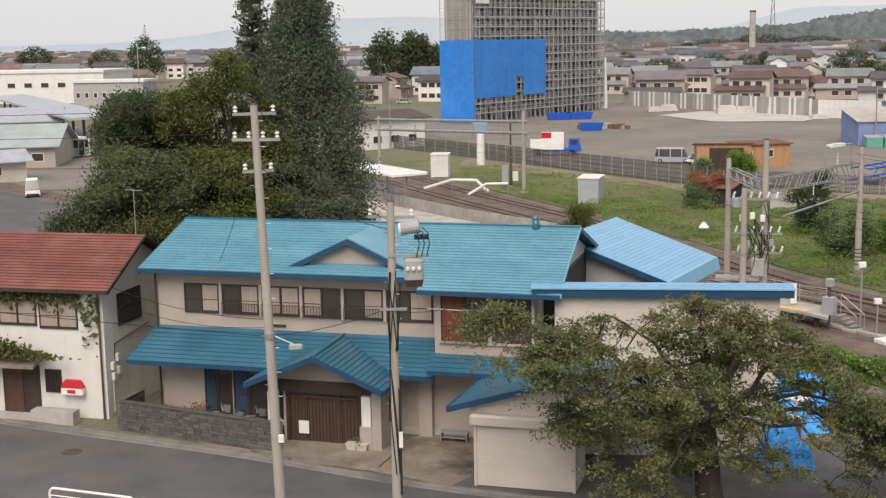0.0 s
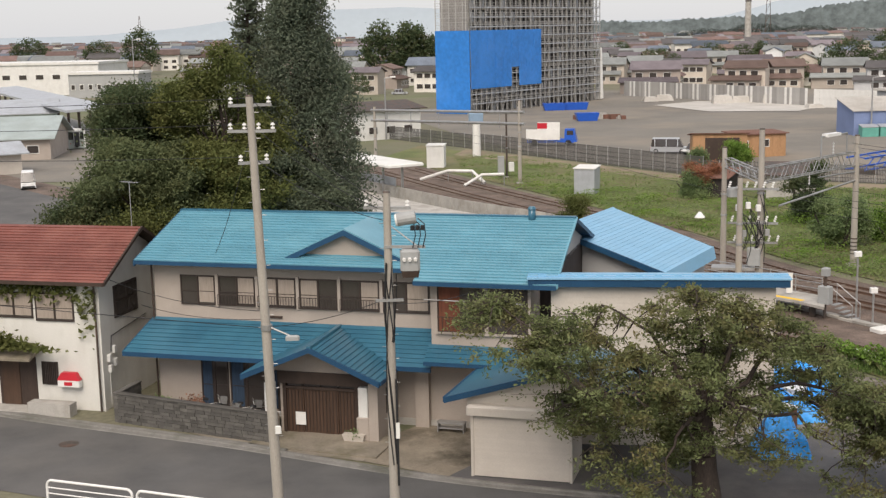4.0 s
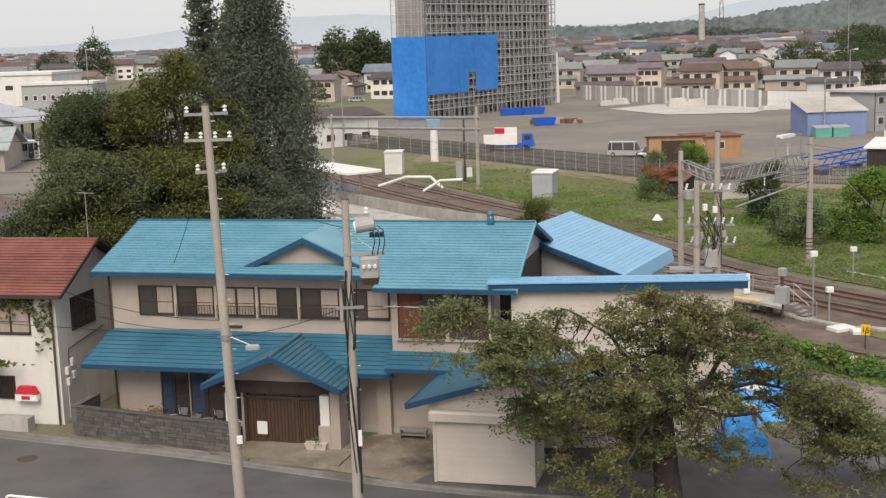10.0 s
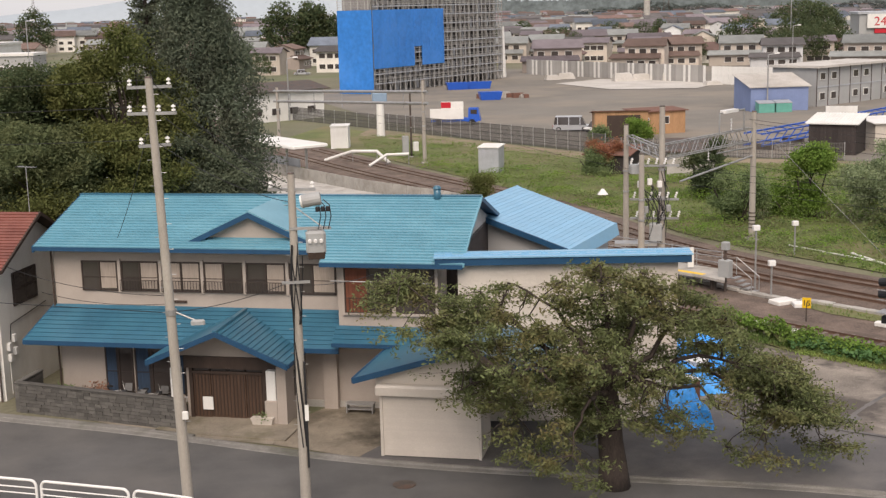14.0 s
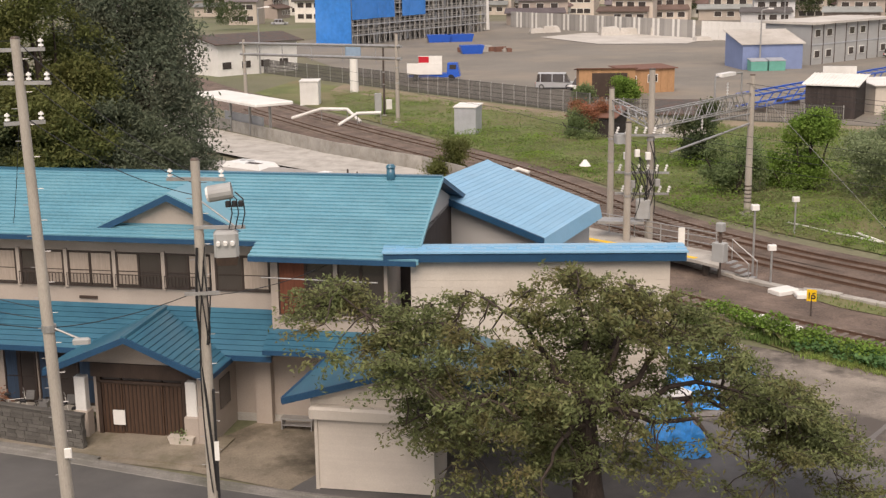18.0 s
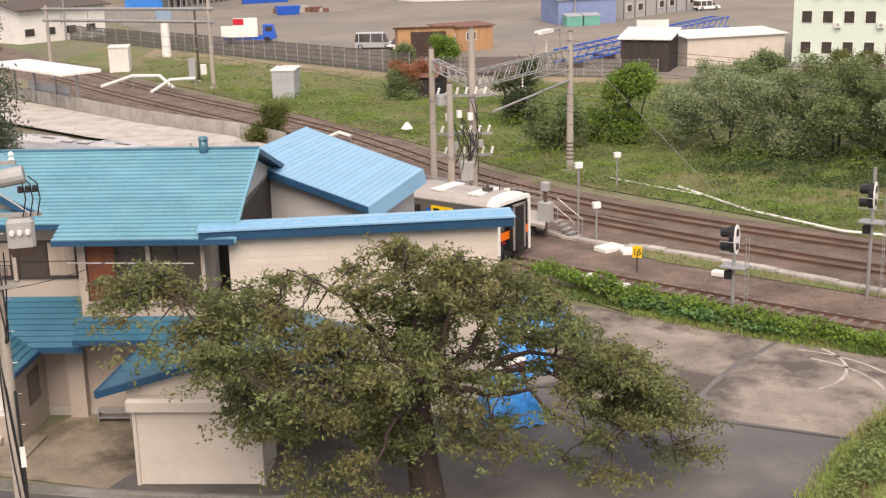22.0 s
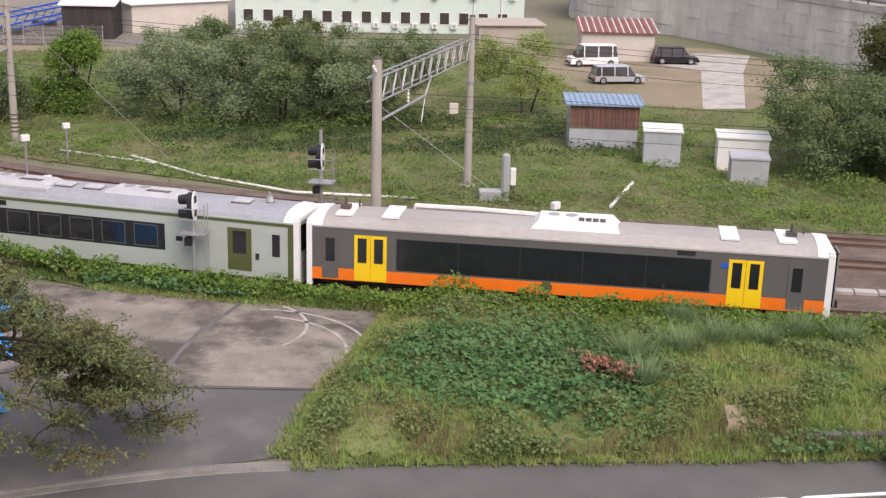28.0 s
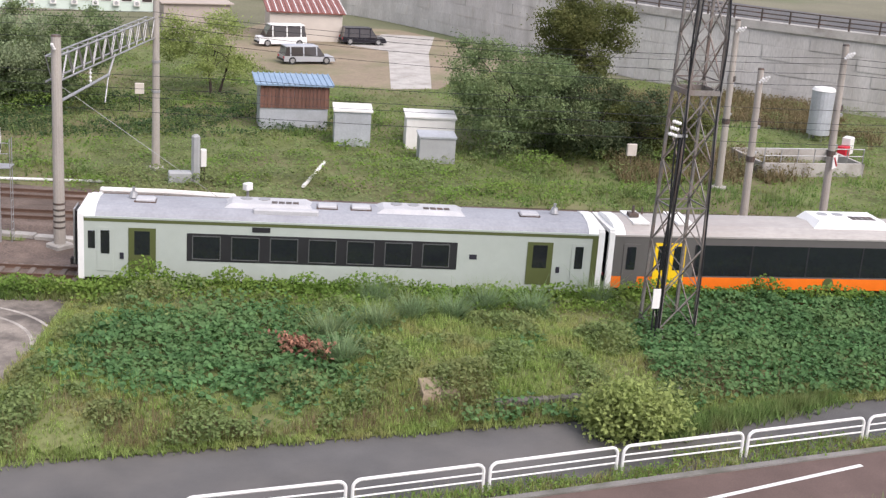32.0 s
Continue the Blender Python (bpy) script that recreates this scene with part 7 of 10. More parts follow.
for i in range(2):
    box_hut("green_bin", (68.6 + i * 2.7, 171.4), (71.0 + i * 2.7, 171.3), 1.6, 1.4, 1.7, M["bin_green"], M["sheet_silver"], "teal-green lidded waste bin", "bin", over=0.05, group="green bins")
box_hut("black_shed", (54.4, 121.0), (58.4, 118.0), 5.0, 3.3, 4.0, M["dark_wood_and_shade"], M["white"], "black-stained board shed with white corrugated roof", "shed", board=0.6, corrugate=True)
box_hut("white_carport", (62.0, 121.0), (73.5, 121.0), 5.0, 3.0, 3.3, M["cream"], M["white"], "low building with a pale flat roof", "shed")
box_hut("toilet_screen", (59.5, 128.2), (62.7, 126.9), 0.3, 4.4, 4.4, M["white"], M["white"], "white corrugated screen behind the black shed", "fence", corrugate=False, over=0.02, board=0.4)


def site_office():
    m, L = oriented((80.6, 178.4), (99.2, 191.0))
    t = thing("site_office", m, "two-storey grey prefabricated site office", "building")
    part("wall", Geo().box(0, L, 0, 8, 0, 6.0), M["office_grey"], t)
    part("roof", Geo().box(-0.5, L + 0.5, -0.8, 8.5, 6.0, 6.35), M["pale_slab"], t)
    part("band", Geo().box(0, L, -0.06, 0, 2.9, 3.1), M["sheet_silver"], t)
    n = int(L / 3.2)
    for i in range(n):
        a = i * L / n
        part("joint", Geo().box(a - 0.06, a + 0.06, -0.08, 0, 0, 6), M["steel_dark"], t)
        for z in (1.0, 4.1):
            if (i + int(z)) % 3:
                w = part("window", Geo().box(a + 0.8, a + 2.3, -0.1, -0.01, z, z + 1.2), M["white"], t)
                part("pane", Geo().box(a + 0.9, a + 2.2, -0.12, -0.1, z + 0.1, z + 1.1), M["glass"], w)


site_office()


def blue_girder():
    m, L = oriented((50.5, 124.5), (84.7, 153.6))
    t = thing("lattice_girder", m, "long blue painted lattice girder lying on trestles", "girder")
    for y in (0, 2.2):
        for z in (0.7, 2.0):
            part("chord", Geo().box(0, L, y - 0.09, y + 0.09, z - 0.09, z + 0.09), M["truck_blue"], t)
    n = 22
    for i in range(n):
        a, b = L * i / n, L * (i + 1) / n
        part("lacing", Geo().tube((a, 0, 0.7), (b, 0, 2.0), 0.06, 0.06, 4, False), M["truck_blue"], t)
        part("lacing", Geo().tube((a, 0, 2.0), (b, 2.2, 2.0), 0.06, 0.06, 4, False), M["truck_blue"], t)
    for i in range(6):
        part("trestle", Geo().box(L * (i + 0.3) / 6 - 0.2, L * (i + 0.3) / 6 + 0.2, -0.2, 2.4, 0, 0.62), M["steel_dark"], t)


blue_girder()


def mint_building():
    m, L = oriented((73.5, 119.5), (98.5, 100.5))
    t = thing("mint_building", m, "pale mint three-storey block with rows of small windows", "building")
    part("wall", Geo().box(0, L, 0, 12, 0, 10.5), M["mint_wall"], t)
    part("roof", Geo().box(-0.3, L + 0.3, -0.3, 12.3, 10.5, 10.9), M["concrete"], t)
    n = 14
    for k in range(3):
        for i in range(n):
            a = 0.8 + i * (L - 1.6) / n
            z = 1.0 + 3.2 * k
            w = part("window", Geo().box(a, a + 1.15, -0.05, 0.0, z, z + 1.35), M["white"], t)
            part("pane", Geo().box(a + 0.07, a + 1.08, -0.07, -0.05, z + 0.07, z + 1.28), M["glass"], w)
            if k != 1 or i % 2:
                u = part("air_unit", Geo().box(a + 1.3, a + 1.95, -0.4, -0.02, z - 0.4, z + 0.15), M["white"], t)
                part("fan_grille", Geo().tube((a + 1.62, -0.42, z - 0.12), (a + 1.62, -0.4, z - 0.12), 0.2, 0.2, 10), M["trafo"], u)
    part("pipe", Geo().tube((L - 2.5, -0.12, 0), (L - 2.5, -0.12, 10.4), 0.08), M["white"], t)
    part("pipe", Geo().tube((L - 5.5, -0.12, 0), (L - 5.5, -0.12, 10.4), 0.08), M["white"], t)


mint_building()
box_hut("red_roof_shed", (89.4, 83.2), (94.6, 78.6), 5.0, 2.7, 3.5, M["cream"], M["red_roof"], "open car shed with a red and white ribbed roof", "shed", corrugate=True, rib=M["white"])
box_hut("tan_hut", (83.6, 91.4), (89.2, 88.2), 4.0, 2.8, 3.0, M["beige"], M["beige"], "flat tan hut with weathered walls", "hut")
box_hut("cable_hut", (58.2, 54.8), (61.4, 51.9), 2.6, 2.9, 3.1, M["sheet_silver"], M["sheet_blue"], "tall hut of silver sheet and rusty boards with corrugated roof", "hut", corrugate=True)
m, L = oriented((58.2, 54.8), (61.4, 51.9))
hut_band = thing("board_band", m, "rust-brown plank band nailed round the upper half of the hut", "boarding")
for i in range(18):
    part("plank", Geo().box(i * L / 18 + 0.01, (i + 1) * L / 18 - 0.01, -0.07, -0.02, 1.45, 2.85), M["rusty_wood"], hut_band)
for i in range(14):
    part("plank", Geo().box(L + 0.02, L + 0.07, i * 2.6 / 14 + 0.01, (i + 1) * 2.6 / 14 - 0.01, 1.45, 2.85), M["rusty_wood"], hut_band)
box_hut("relay_box", (58.2, 48.6), (59.7, 47.0), 1.6, 2.2, 2.35, M["sheet_silver"], M["white"], "upright silver relay cabinet", "cabinet", over=0.1)
box_hut("relay_box", (61.2, 45.4), (63.2, 43.2), 1.7, 2.0, 2.15, M["white"], M["white"], "white relay hut half hidden by a tree", "cabinet", over=0.1)
box_hut("grey_cabinet", (58.7, 42.5), (60.2, 41.0), 1.2, 1.55, 1.7, M["trafo"], M["sheet_silver"], "grey steel cabinet raised on concrete sleepers", "cabinet", over=0.06)
box_hut("relay_box", (17.5, 116.6), (19.4, 115.7), 2.2, 2.6, 2.75, M["sheet_silver"], M["white"], "silver trackside cabinet on the green verge", "cabinet", over=0.1)
box_hut("relay_box", (3.9, 145.2), (6.0, 144.8), 2.0, 2.7, 2.8, M["white"], M["white"], "white trackside cabinet near the platform", "cabinet", over=0.08)


def retaining_wall():
    pts = [(150, 128), (118, 112), (113, 86), (104.5, 60), (101.5, 45), (102.5, 25), (108, -5), (118, -40)]
    c = Curve2(pts)
    t = thing("retaining_wall", pose(0, 0, 0), "high grey concrete block retaining wall under a road", "wall", kind="structure")
    part("core", ribbon(c, 0, c.length, [(-0.15, 0), (-0.15, 6.4), (0.6, 6.4)], 4), M["wall_grey"], t)
    n = 0
    s = 22.0
    row = [0.05, 1.2, 2.35, 3.5, 4.65]
    while s < c.length - 20 and n < 290:
        for k, z in enumerate(row):
            o = (k % 2) * 1.3
            a, b = c.side(s + o, 0.0), c.side(s + o + 2.5, 0.0)
            d = (b - a).normalized()
            nn = Vector((d.y, -d.x, 0)) * (0.15 + 0.03 * ((n * 7 + k) % 3))
            up = Vector((0, 0, 1.06))
            a0, b0 = a + Vector((0, 0, z)), b + Vector((0, 0, z))
            part("facing_block", Geo().hexa([a0 + nn, b0 + nn, b0, a0, a0 + nn + up, b0 + nn + up, b0 + up, a0 + up]), M["wall_grey"], t)
            n += 1
        s += 2.6
    part("coping", ribbon(c, 0, c.length, [(-0.35, 5.85), (-0.35, 6.5), (0.8, 6.5)], 4), M["concrete"], t)
    part("road_deck", ribbon(c, 0, c.length, [(0.7, 6.42), (14, 6.42), (14, 0)], 4), M["asphalt"], t)
    r = thing("road_railing", pose(0, 0, 0), "brown steel pipe railing along the raised road", "railing")
    for z in (6.8, 7.15, 7.5):
        g = Geo()
        pts3 = [tuple(c.side(s_, -0.1, z)) for s_ in np.arange(20, c.length - 10, 4)]
        part("pipe", g.line(pts3, 0.05, 5), M["steel_dark"], r)
    post = Geo().box(-0.06, 0.06, -0.06, 0.06, 6.4, 7.55).mesh("post", M["steel_dark"])
    for s_ in np.arange(20, c.length - 10, 2.4):
        p = c.side(s_, -0.1)
        part("post", post, None, r).matrix_basis = pose(p.x, p.y, 0)


retaining_wall()
single("dirt_lot", polygon_sheet(CAR_PARK, 0.07), M["dirt"], "tan earth car park with thin grass", "paving", kind="structure")
single("back_lane", polygon_sheet([(77.6, 59.3), (80.5, 57.5), (96.6, 69.6), (107, 76.5), (103.4, 80.5), (93.6, 77), (94, 72.4)], 0.085), M["concrete"], "pale lane leading to the car park", "road", kind="structure")


# ---------------------------------------------------------------- houses of the town
def town_house(w, d, h, wall, roof, label, wing):
    t = thing("house", pose(0, 0, 0), label, "house", "town houses")
    part("wall", Geo().box(-w / 2, w / 2, -d / 2, d / 2, 0, h), wall, t)
    rh = w * 0.16
    part("roof", Geo().slab([(-w / 2 - 0.7, -d / 2 - 0.7, h - 0.1), (w / 2 + 0.7, -d / 2 - 0.7, h - 0.1), (w / 2 + 0.2, 0, h + rh), (-w / 2 - 0.2, 0, h + rh)], (0, 0, 0.2)).slab([(-w / 2 - 0.7, d / 2 + 0.7, h - 0.1), (w / 2 + 0.7, d / 2 + 0.7, h - 0.1), (w / 2 + 0.2, 0, h + rh), (-w / 2 - 0.2, 0, h + rh)], (0, 0, 0.2)), roof, t)
    part("gable_wall", Geo().slab([(-w / 2, -d / 2, h), (-w / 2, d / 2, h), (-w / 2, 0, h + rh * 0.95)], (w, 0, 0)), wall, t)
    if wing:
        part("wing", Geo().box(-w / 2 - 3, w / 2 - 1, -d / 2 - 2.6, -d / 2, 0, h * 0.5), wall, t)
        part("wing_roof", Geo().slab([(-w / 2 - 3.6, -d / 2 - 3.3, h * 0.48), (w / 2 - 0.5, -d / 2 - 3.3, h * 0.48), (w / 2 - 0.8, -d / 2, h * 0.66), (-w / 2 - 3.2, -d / 2, h * 0.66)], (0, 0, 0.18)), roof, t)
    for k in range(2):
        if h < 4 and k:
            continue
        z = 0.9 + k * 2.9
        y = -d / 2 - (2.65 if wing and not k else 0.05)
        for i in range(3):
            a = -w / 2 + 0.8 + i * (w - 1.6) / 3
            wi = part("window", Geo().box(a, a + 1.9, y, y + 0.06, z, z + 1.4), M["white"], t)
            part("pane", Geo().box(a + 0.1, a + 1.8, y - 0.02, y, z + 0.1, z + 1.3), M["glass"], wi)
    return t


protos = []
for i, (w, d, h, wing) in enumerate(((10, 7.5, 5.8, True), (8.5, 7, 5.6, False), (12, 8, 5.9, True), (9, 8, 3.4, False), (11, 7.5, 5.7, True), (14, 9, 6.2, False), (8, 7, 5.8, True), (9.5, 7.5, 5.6, True), (7.5, 8, 5.9, False), (12, 7, 3.5, False), (10.5, 8, 6.0, True), (9, 6.5, 5.7, False))):
    colours = ("grey-beige", "pale cream", "brown", "grey-white")[i % 4]
    protos.append(town_house(w, d, h, HOUSE_WALLS[i % 4], HOUSE_ROOFS[(i * 5 + 1) % 6], f"two-storey {colours} house with a pitched metal roof" if h > 4 else f"low {colours} house with a pitched metal roof", wing))
rng = random.Random(17)
placed = []
first = set()
for _ in range(2600):
    if len(placed) > 150:
        break
    az = radians(1.5 + (rng.uniform(-3.5, 27) if rng.random() < 0.86 else rng.uniform(-24, -3)))
    r = 318 + 380 * rng.random() ** 1.25
    x, y = math.sin(az) * r - 2.6, math.cos(az) * r - 9
    if az < radians(9.5) and r < 345 or (az < radians(-2.5) and r < 420):
        continue
    if any((x - a) ** 2 + (y - b) ** 2 < 13.2 ** 2 for a, b in placed):
        continue
    placed.append((x, y))
    i = rng.randrange(len(protos))
    m = pose(x, y, 0, 0, 0, rng.choice((-20, -14, -24, 70, -18)) + rng.uniform(-4, 4))
    if i not in first:
        first.add(i)
        protos[i].matrix_basis = m
    else:
        copy_thing(protos[i], m)
# far roofs, past counting
far, panes = Geo(), Geo()
roofs = [Geo() for _ in HOUSE_ROOFS]
for _ in range(1500):
    az, r = radians(rng.uniform(-25, 30)), 640 + 1900 * rng.random() ** 1.5
    x, y = math.sin(az) * r, math.cos(az) * r
    w, d, h = rng.uniform(8, 20), rng.uniform(7, 13), rng.choice((3.4, 5.8, 5.8, 6.4, 7.5))
    far.box(x - w / 2, x + w / 2, y - d / 2, y + d / 2, 0, h)
    for k in range(1 if h < 4 else 2):
        for i in range(3):
            a = x - w / 2 + w * (i + 0.22) / 3
            panes.box(a, a + w * 0.17, y - d / 2 - 0.06, y - d / 2, 0.9 + 2.8 * k, 2.3 + 2.8 * k)
    top = h + rng.uniform(1.6, 2.8)
    rng.choice(roofs).slab([(x - w / 2 - 1, y - d / 2 - 1, h), (x + w / 2 + 1, y - d / 2 - 1, h), (x + w / 2 + 0.3, y, top), (x - w / 2 - 0.3, y, top)], (0, 0, 0.3))
single("far_houses", far, HOUSE_WALLS[1], "distant low houses of the town", "houses", kind="stuff")
for geo, mat, tone in zip(roofs, HOUSE_ROOFS, ("dark grey", "brown", "blue-grey", "pale grey", "dull red-brown", "purple-grey")):
    single("far_roofs", geo, mat, f"distant {tone} roofs of the town", "roofs", kind="stuff")
single("far_windows", panes, M["glass"], "dark windows of the distant houses", "windows", kind="stuff")


def far_wood(name, spots, label, mat, size):
    g = Geo()
    r_ = random.Random(3)
    for x, y, w, h in spots:
        n = int(290 * max(1, w / 14))
        for _ in range(n):
            a, b = r_.uniform(-1, 1), r_.random()
            c = (x + a * w / 2, y + r_.uniform(-3, 3), h * (0.25 + 0.75 * b * math.sqrt(max(0, 1 - a * a * 0.8))))
            clump(g, c, 10, h * 0.05, size * 0.36 * h / 10, r_, 0.6, 1.5)
    single(name, g, mat, label, "trees", kind="stuff")


town_rng = random.Random(41)
town_trees = []
for _ in range(34):
    az, r = radians(town_rng.uniform(-2, 29)), town_rng.uniform(325, 760)
    town_trees.append((math.sin(az) * r - 2.6, math.cos(az) * r - 9, town_rng.uniform(5, 12), town_rng.uniform(4.5, 10)))
far_wood("far_trees", town_trees + [(0.5, 405.3, 11, 20), (9.0, 410.1, 6, 19.5), (13.2, 411.9, 5, 18.5), (18.0, 412.5, 6, 15), (21.9, 329.7, 9, 8), (125.8, 326.8, 16, 12), (139.5, 314.4, 22, 11), (174.7, 395.5, 22, 15), (94.3, 417.7, 16, 9), (-173.6, 645.2, 18, 17), (-138.6, 644.2, 16, 15), (-159.7, 424.8, 20, 9), (-103.8, 563.2, 14, 20), (-47.5, 501.7, 20, 16), (73, 518.3, 20, 12), (222.9, 514.2, 30, 16), (-224.2, 626.6, 24, 12), (21.9, 329.7, 6, 6), (-6.7, 310.5, 7, 7)], "dark trees standing among the houses", M["leaf_dark"], 0.9)
ridge_wood = [(330 + i * 42, 1242 - i * 25, 60, 13 + 4 * math.sin(i * 1.3)) for i in range(14)]
far_wood("wooded_ridge", ridge_wood, "dark wooded rise beyond the town", M["wood_near"], 0.75)


def ridge(name, r, az0, az1, heights, mat, label, seed, tops=0.0):
    g = Geo()
    n = 420 if tops else 90
    for i in range(n + 1):
        s = i / n
        az = radians(az0 + (az1 - az0) * s)
        h = float(np.interp(s, np.linspace(0, 1, len(heights)), heights))
        h *= 1 + 0.10 * noise.noise(Vector((s * 14, seed, 0))) + 0.04 * noise.noise(Vector((s * 60, seed, 2)))
        h += tops * (noise.noise(Vector((i * 0.31, seed, 5))) + 0.6 * noise.noise(Vector((i * 0.9, seed, 8))))
        x, y = math.sin(az) * r, math.cos(az) * r
        g.v.extend(((x, y, -5), (x * 1.02, y * 1.02, h), (x * 1.25, y * 1.25, h * 0.5)))
    for i in range(n):
        a = i * 3
        g.f.extend(((a, a + 3, a + 4, a + 1), (a + 1, a + 4, a + 5, a + 2)))
    single(name, g, mat, label, "hills", kind="structure", smooth=True)


# Both ridges carry haze in their colours; no air haze is rendered.
ridge("backdrop_hill", 3600, -28.5, 35.5, (15, 14, 15, 18, 21, 23, 40, 66, 82, 84, 62, 36, 33, 38, 88, 90, 60, 50, 60, 70), M["hill"], "far hills coloured pale for haze", 1)
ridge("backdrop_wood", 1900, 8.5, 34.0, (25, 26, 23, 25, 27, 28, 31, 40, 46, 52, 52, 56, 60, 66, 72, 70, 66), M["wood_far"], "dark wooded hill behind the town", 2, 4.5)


# ---------------------------------------------------------------- railway equipment
def mast(x, y, h, r0, r1, label, lean=(0, 0), stripes=False, mat="pole", group="catenary masts"):
    t = thing("mast", pose(x, y, 0), label, "pole", group)
    part("shaft", Geo().tube((0, 0, 0), (lean[0], lean[1], h), r0, r1, 14), M[mat], t, smooth=False)
    part("cap", Geo().tube((lean[0], lean[1], h), (lean[0], lean[1], h + 0.08), r1 * 1.05, r1 * 0.9, 12), M["steel_dark"], t)
    part("foundation", Geo().cbox(-r0 * 1.7, r0 * 1.7, -r0 * 1.7, r0 * 1.7, 0, 0.22, 0.05), M["concrete"], t)
    for z in (0.45, 0.62) if not stripes else ():
        part("strap", Geo().tube((0, 0, h * z), (0, 0, h * z + 0.12), r0 * 0.98, r0 * 0.97, 12), M["steel"], t)
    if stripes:
        for i in range(5):
            part("stripe", Geo().tube((0, 0, 0.9 + i * 0.26), (0, 0, 0.98 + i * 0.26), r0 * 1.02, r0 * 1.02, 14), M["steel_dark"], t)
    return t


def lattice_beam(p, q, depth, n, label, r=0.045):
    """A two-chord lattice beam in an upright plane and its twin beside it."""
    p, q = Vector(p), Vector(q)
    d = (q - p).normalized()
    side = Vector((-d.y, d.x, 0)).normalized() * 0.45
    t = thing("lattice_beam", pose(0, 0, 0), label, "girder", "catenary beams")
    dz = Vector((0, 0, -depth))
    for s in (0, 1):
        for o in (Vector(), dz):
            part("chord", Geo().tube(p + side * s + o, q + side * s + o, r, r, 6), M["steel"], t)
        for i in range(n):
            a, b = p.lerp(q, i / n) + side * s, p.lerp(q, (i + 1) / n) + side * s
            mid = (a + b) / 2 + dz
            part("lacing", Geo().tube(a, mid, r * 0.6, r * 0.6, 5, False), M["steel"], t)
            part("lacing", Geo().tube(mid, b, r * 0.6, r * 0.6, 5, False), M["steel"], t)
    for i in range(n + 1):
        a = p.lerp(q, i / n)
        part("batten", Geo().tube(a, a + side, r * 0.5, r * 0.5, 5, False), M["steel"], t)
    return t


def insulator(parent, p, q, n=4, r=0.075):
    p, q = Vector(p), Vector(q)
    g = Geo().tube(p, q, r * 0.35, r * 0.35, 6)
    for i in range(n):
        a = p.lerp(q, (i + 0.5) / n)
        d = (q - p).normalized() * 0.03
        g.tube(a - d, a + d, r, r * 0.8, 8)
    part("insulator", g, M["porcelain"], parent, "white porcelain insulator")


mast(30.1, 74.6, 9.0, 0.24, 0.17, "round concrete catenary mast with striped base", stripes=True)
mast(20.9, 66.1, 10.3, 0.24, 0.17, "round concrete mast carrying switchgear")
mast(21.1, 74.9, 8.4, 0.22, 0.16, "round concrete mast behind the switchgear")
m2 = mast(19.4, 65.4, 7.5, 0.22, 0.16, "round concrete mast hung with transformers and cables")
lattice_beam((21.0, 66.2, 7.9), (30.1, 74.6, 7.9), 0.9, 9, "galvanised lattice beam between two masts")
lattice_beam((21.1, 74.9, 7.7), (20.9, 66.2, 7.6), 0.6, 5, "galvanised lattice beam among the switchgear masts")
P3 = (33.2, 42.65)
mast(*P3, 9.0, 0.25, 0.2, "round concrete catenary mast beside the tracks", stripes=True)
mast(45.9, 50.75, 9.4, 0.23, 0.16, "round concrete catenary mast on the verge")
lattice_beam((33.2, 42.65, 8.17), (45.8, 50.75, 8.17), 1.05, 11, "galvanised lattice beam over the tracks")
arm = thing("cantilever_arm", pose(0, 0, 0), "steel cantilever arm with insulators under the beam", "bracket")
part("tube", Geo().tube((33.3, 42.7, 6.27), (39.1, 46.45, 6.38), 0.07), M["steel"], arm)
part("strut", Geo().tube((39.1, 46.45, 6.38), (39.9, 46.95, 7.2), 0.05), M["steel"], arm)
insulator(arm, (36.9, 45.05, 7.1), (36.9, 45.05, 6.4), 4)
insulator(arm, (33.0, 42.5, 8.5), (32.7, 42.3, 8.8), 3)
part("hanger", Geo().tube((39.1, 46.45, 6.4), (38.5, 46.0, 5.2), 0.03), M["steel"], arm)
arm2 = thing("cantilever_arm", pose(0, 0, 0), "steel cantilever arm with insulators near the lineside mast", "bracket")
part("tube", Geo().tube((30.1, 74.6, 6.0), (23.0, 69.0, 5.2), 0.07), M["steel"], arm2)
part("tube", Geo().tube((30.1, 74.6, 6.6), (26.4, 71.6, 6.6), 0.05), M["steel"], arm2)
insulator(arm2, (25.6, 71.0, 7.0), (25.6, 71.0, 6.2), 4)
insulator(arm2, (27.8, 72.8, 8.0), (27.8, 72.8, 8.8), 4)
lamp = thing("flood_lamp", pose(0, 0, 0), "white flood lamp on a frame above the beam", "lamp")
part("frame", Geo().line([(26.4, 71.2, 7.9), (26.4, 71.2, 9.3), (29, 73.6, 9.3), (29, 73.6, 7.9)], 0.06), M["steel"], lamp)
part("head", Geo().box(-0.9, 0.9, -0.22, 0.22, 9.25, 9.45).moved(pose(27.4, 72.1, 0, 0, 0, 43)), M["porcelain"], lamp)

# switchgear between the masts
sg = thing("pole_switchgear", pose(0, 0, 0), "grey transformer, cross-arms and insulators strung between masts", "switchgear")
for z in (6.7, 4.6, 3.4):
    part("cross_arm", Geo().box(-1.5, 1.5, -0.06, 0.06, z - 0.06, z + 0.06).moved(pose(20.4, 66.0, 0, 0, 0, -16)), M["steel"], sg)
for i in range(18):
    x = -1.45 + i * 0.17
    z = (6.8, 4.7, 3.5)[i % 3]
    p = pose(20.4, 66.0, 0, 0, 0, -16) @ Vector((x, -0.05, z))
    insulator(sg, p, p + Vector((0.1, -0.05, 0.38)), 3, 0.09)
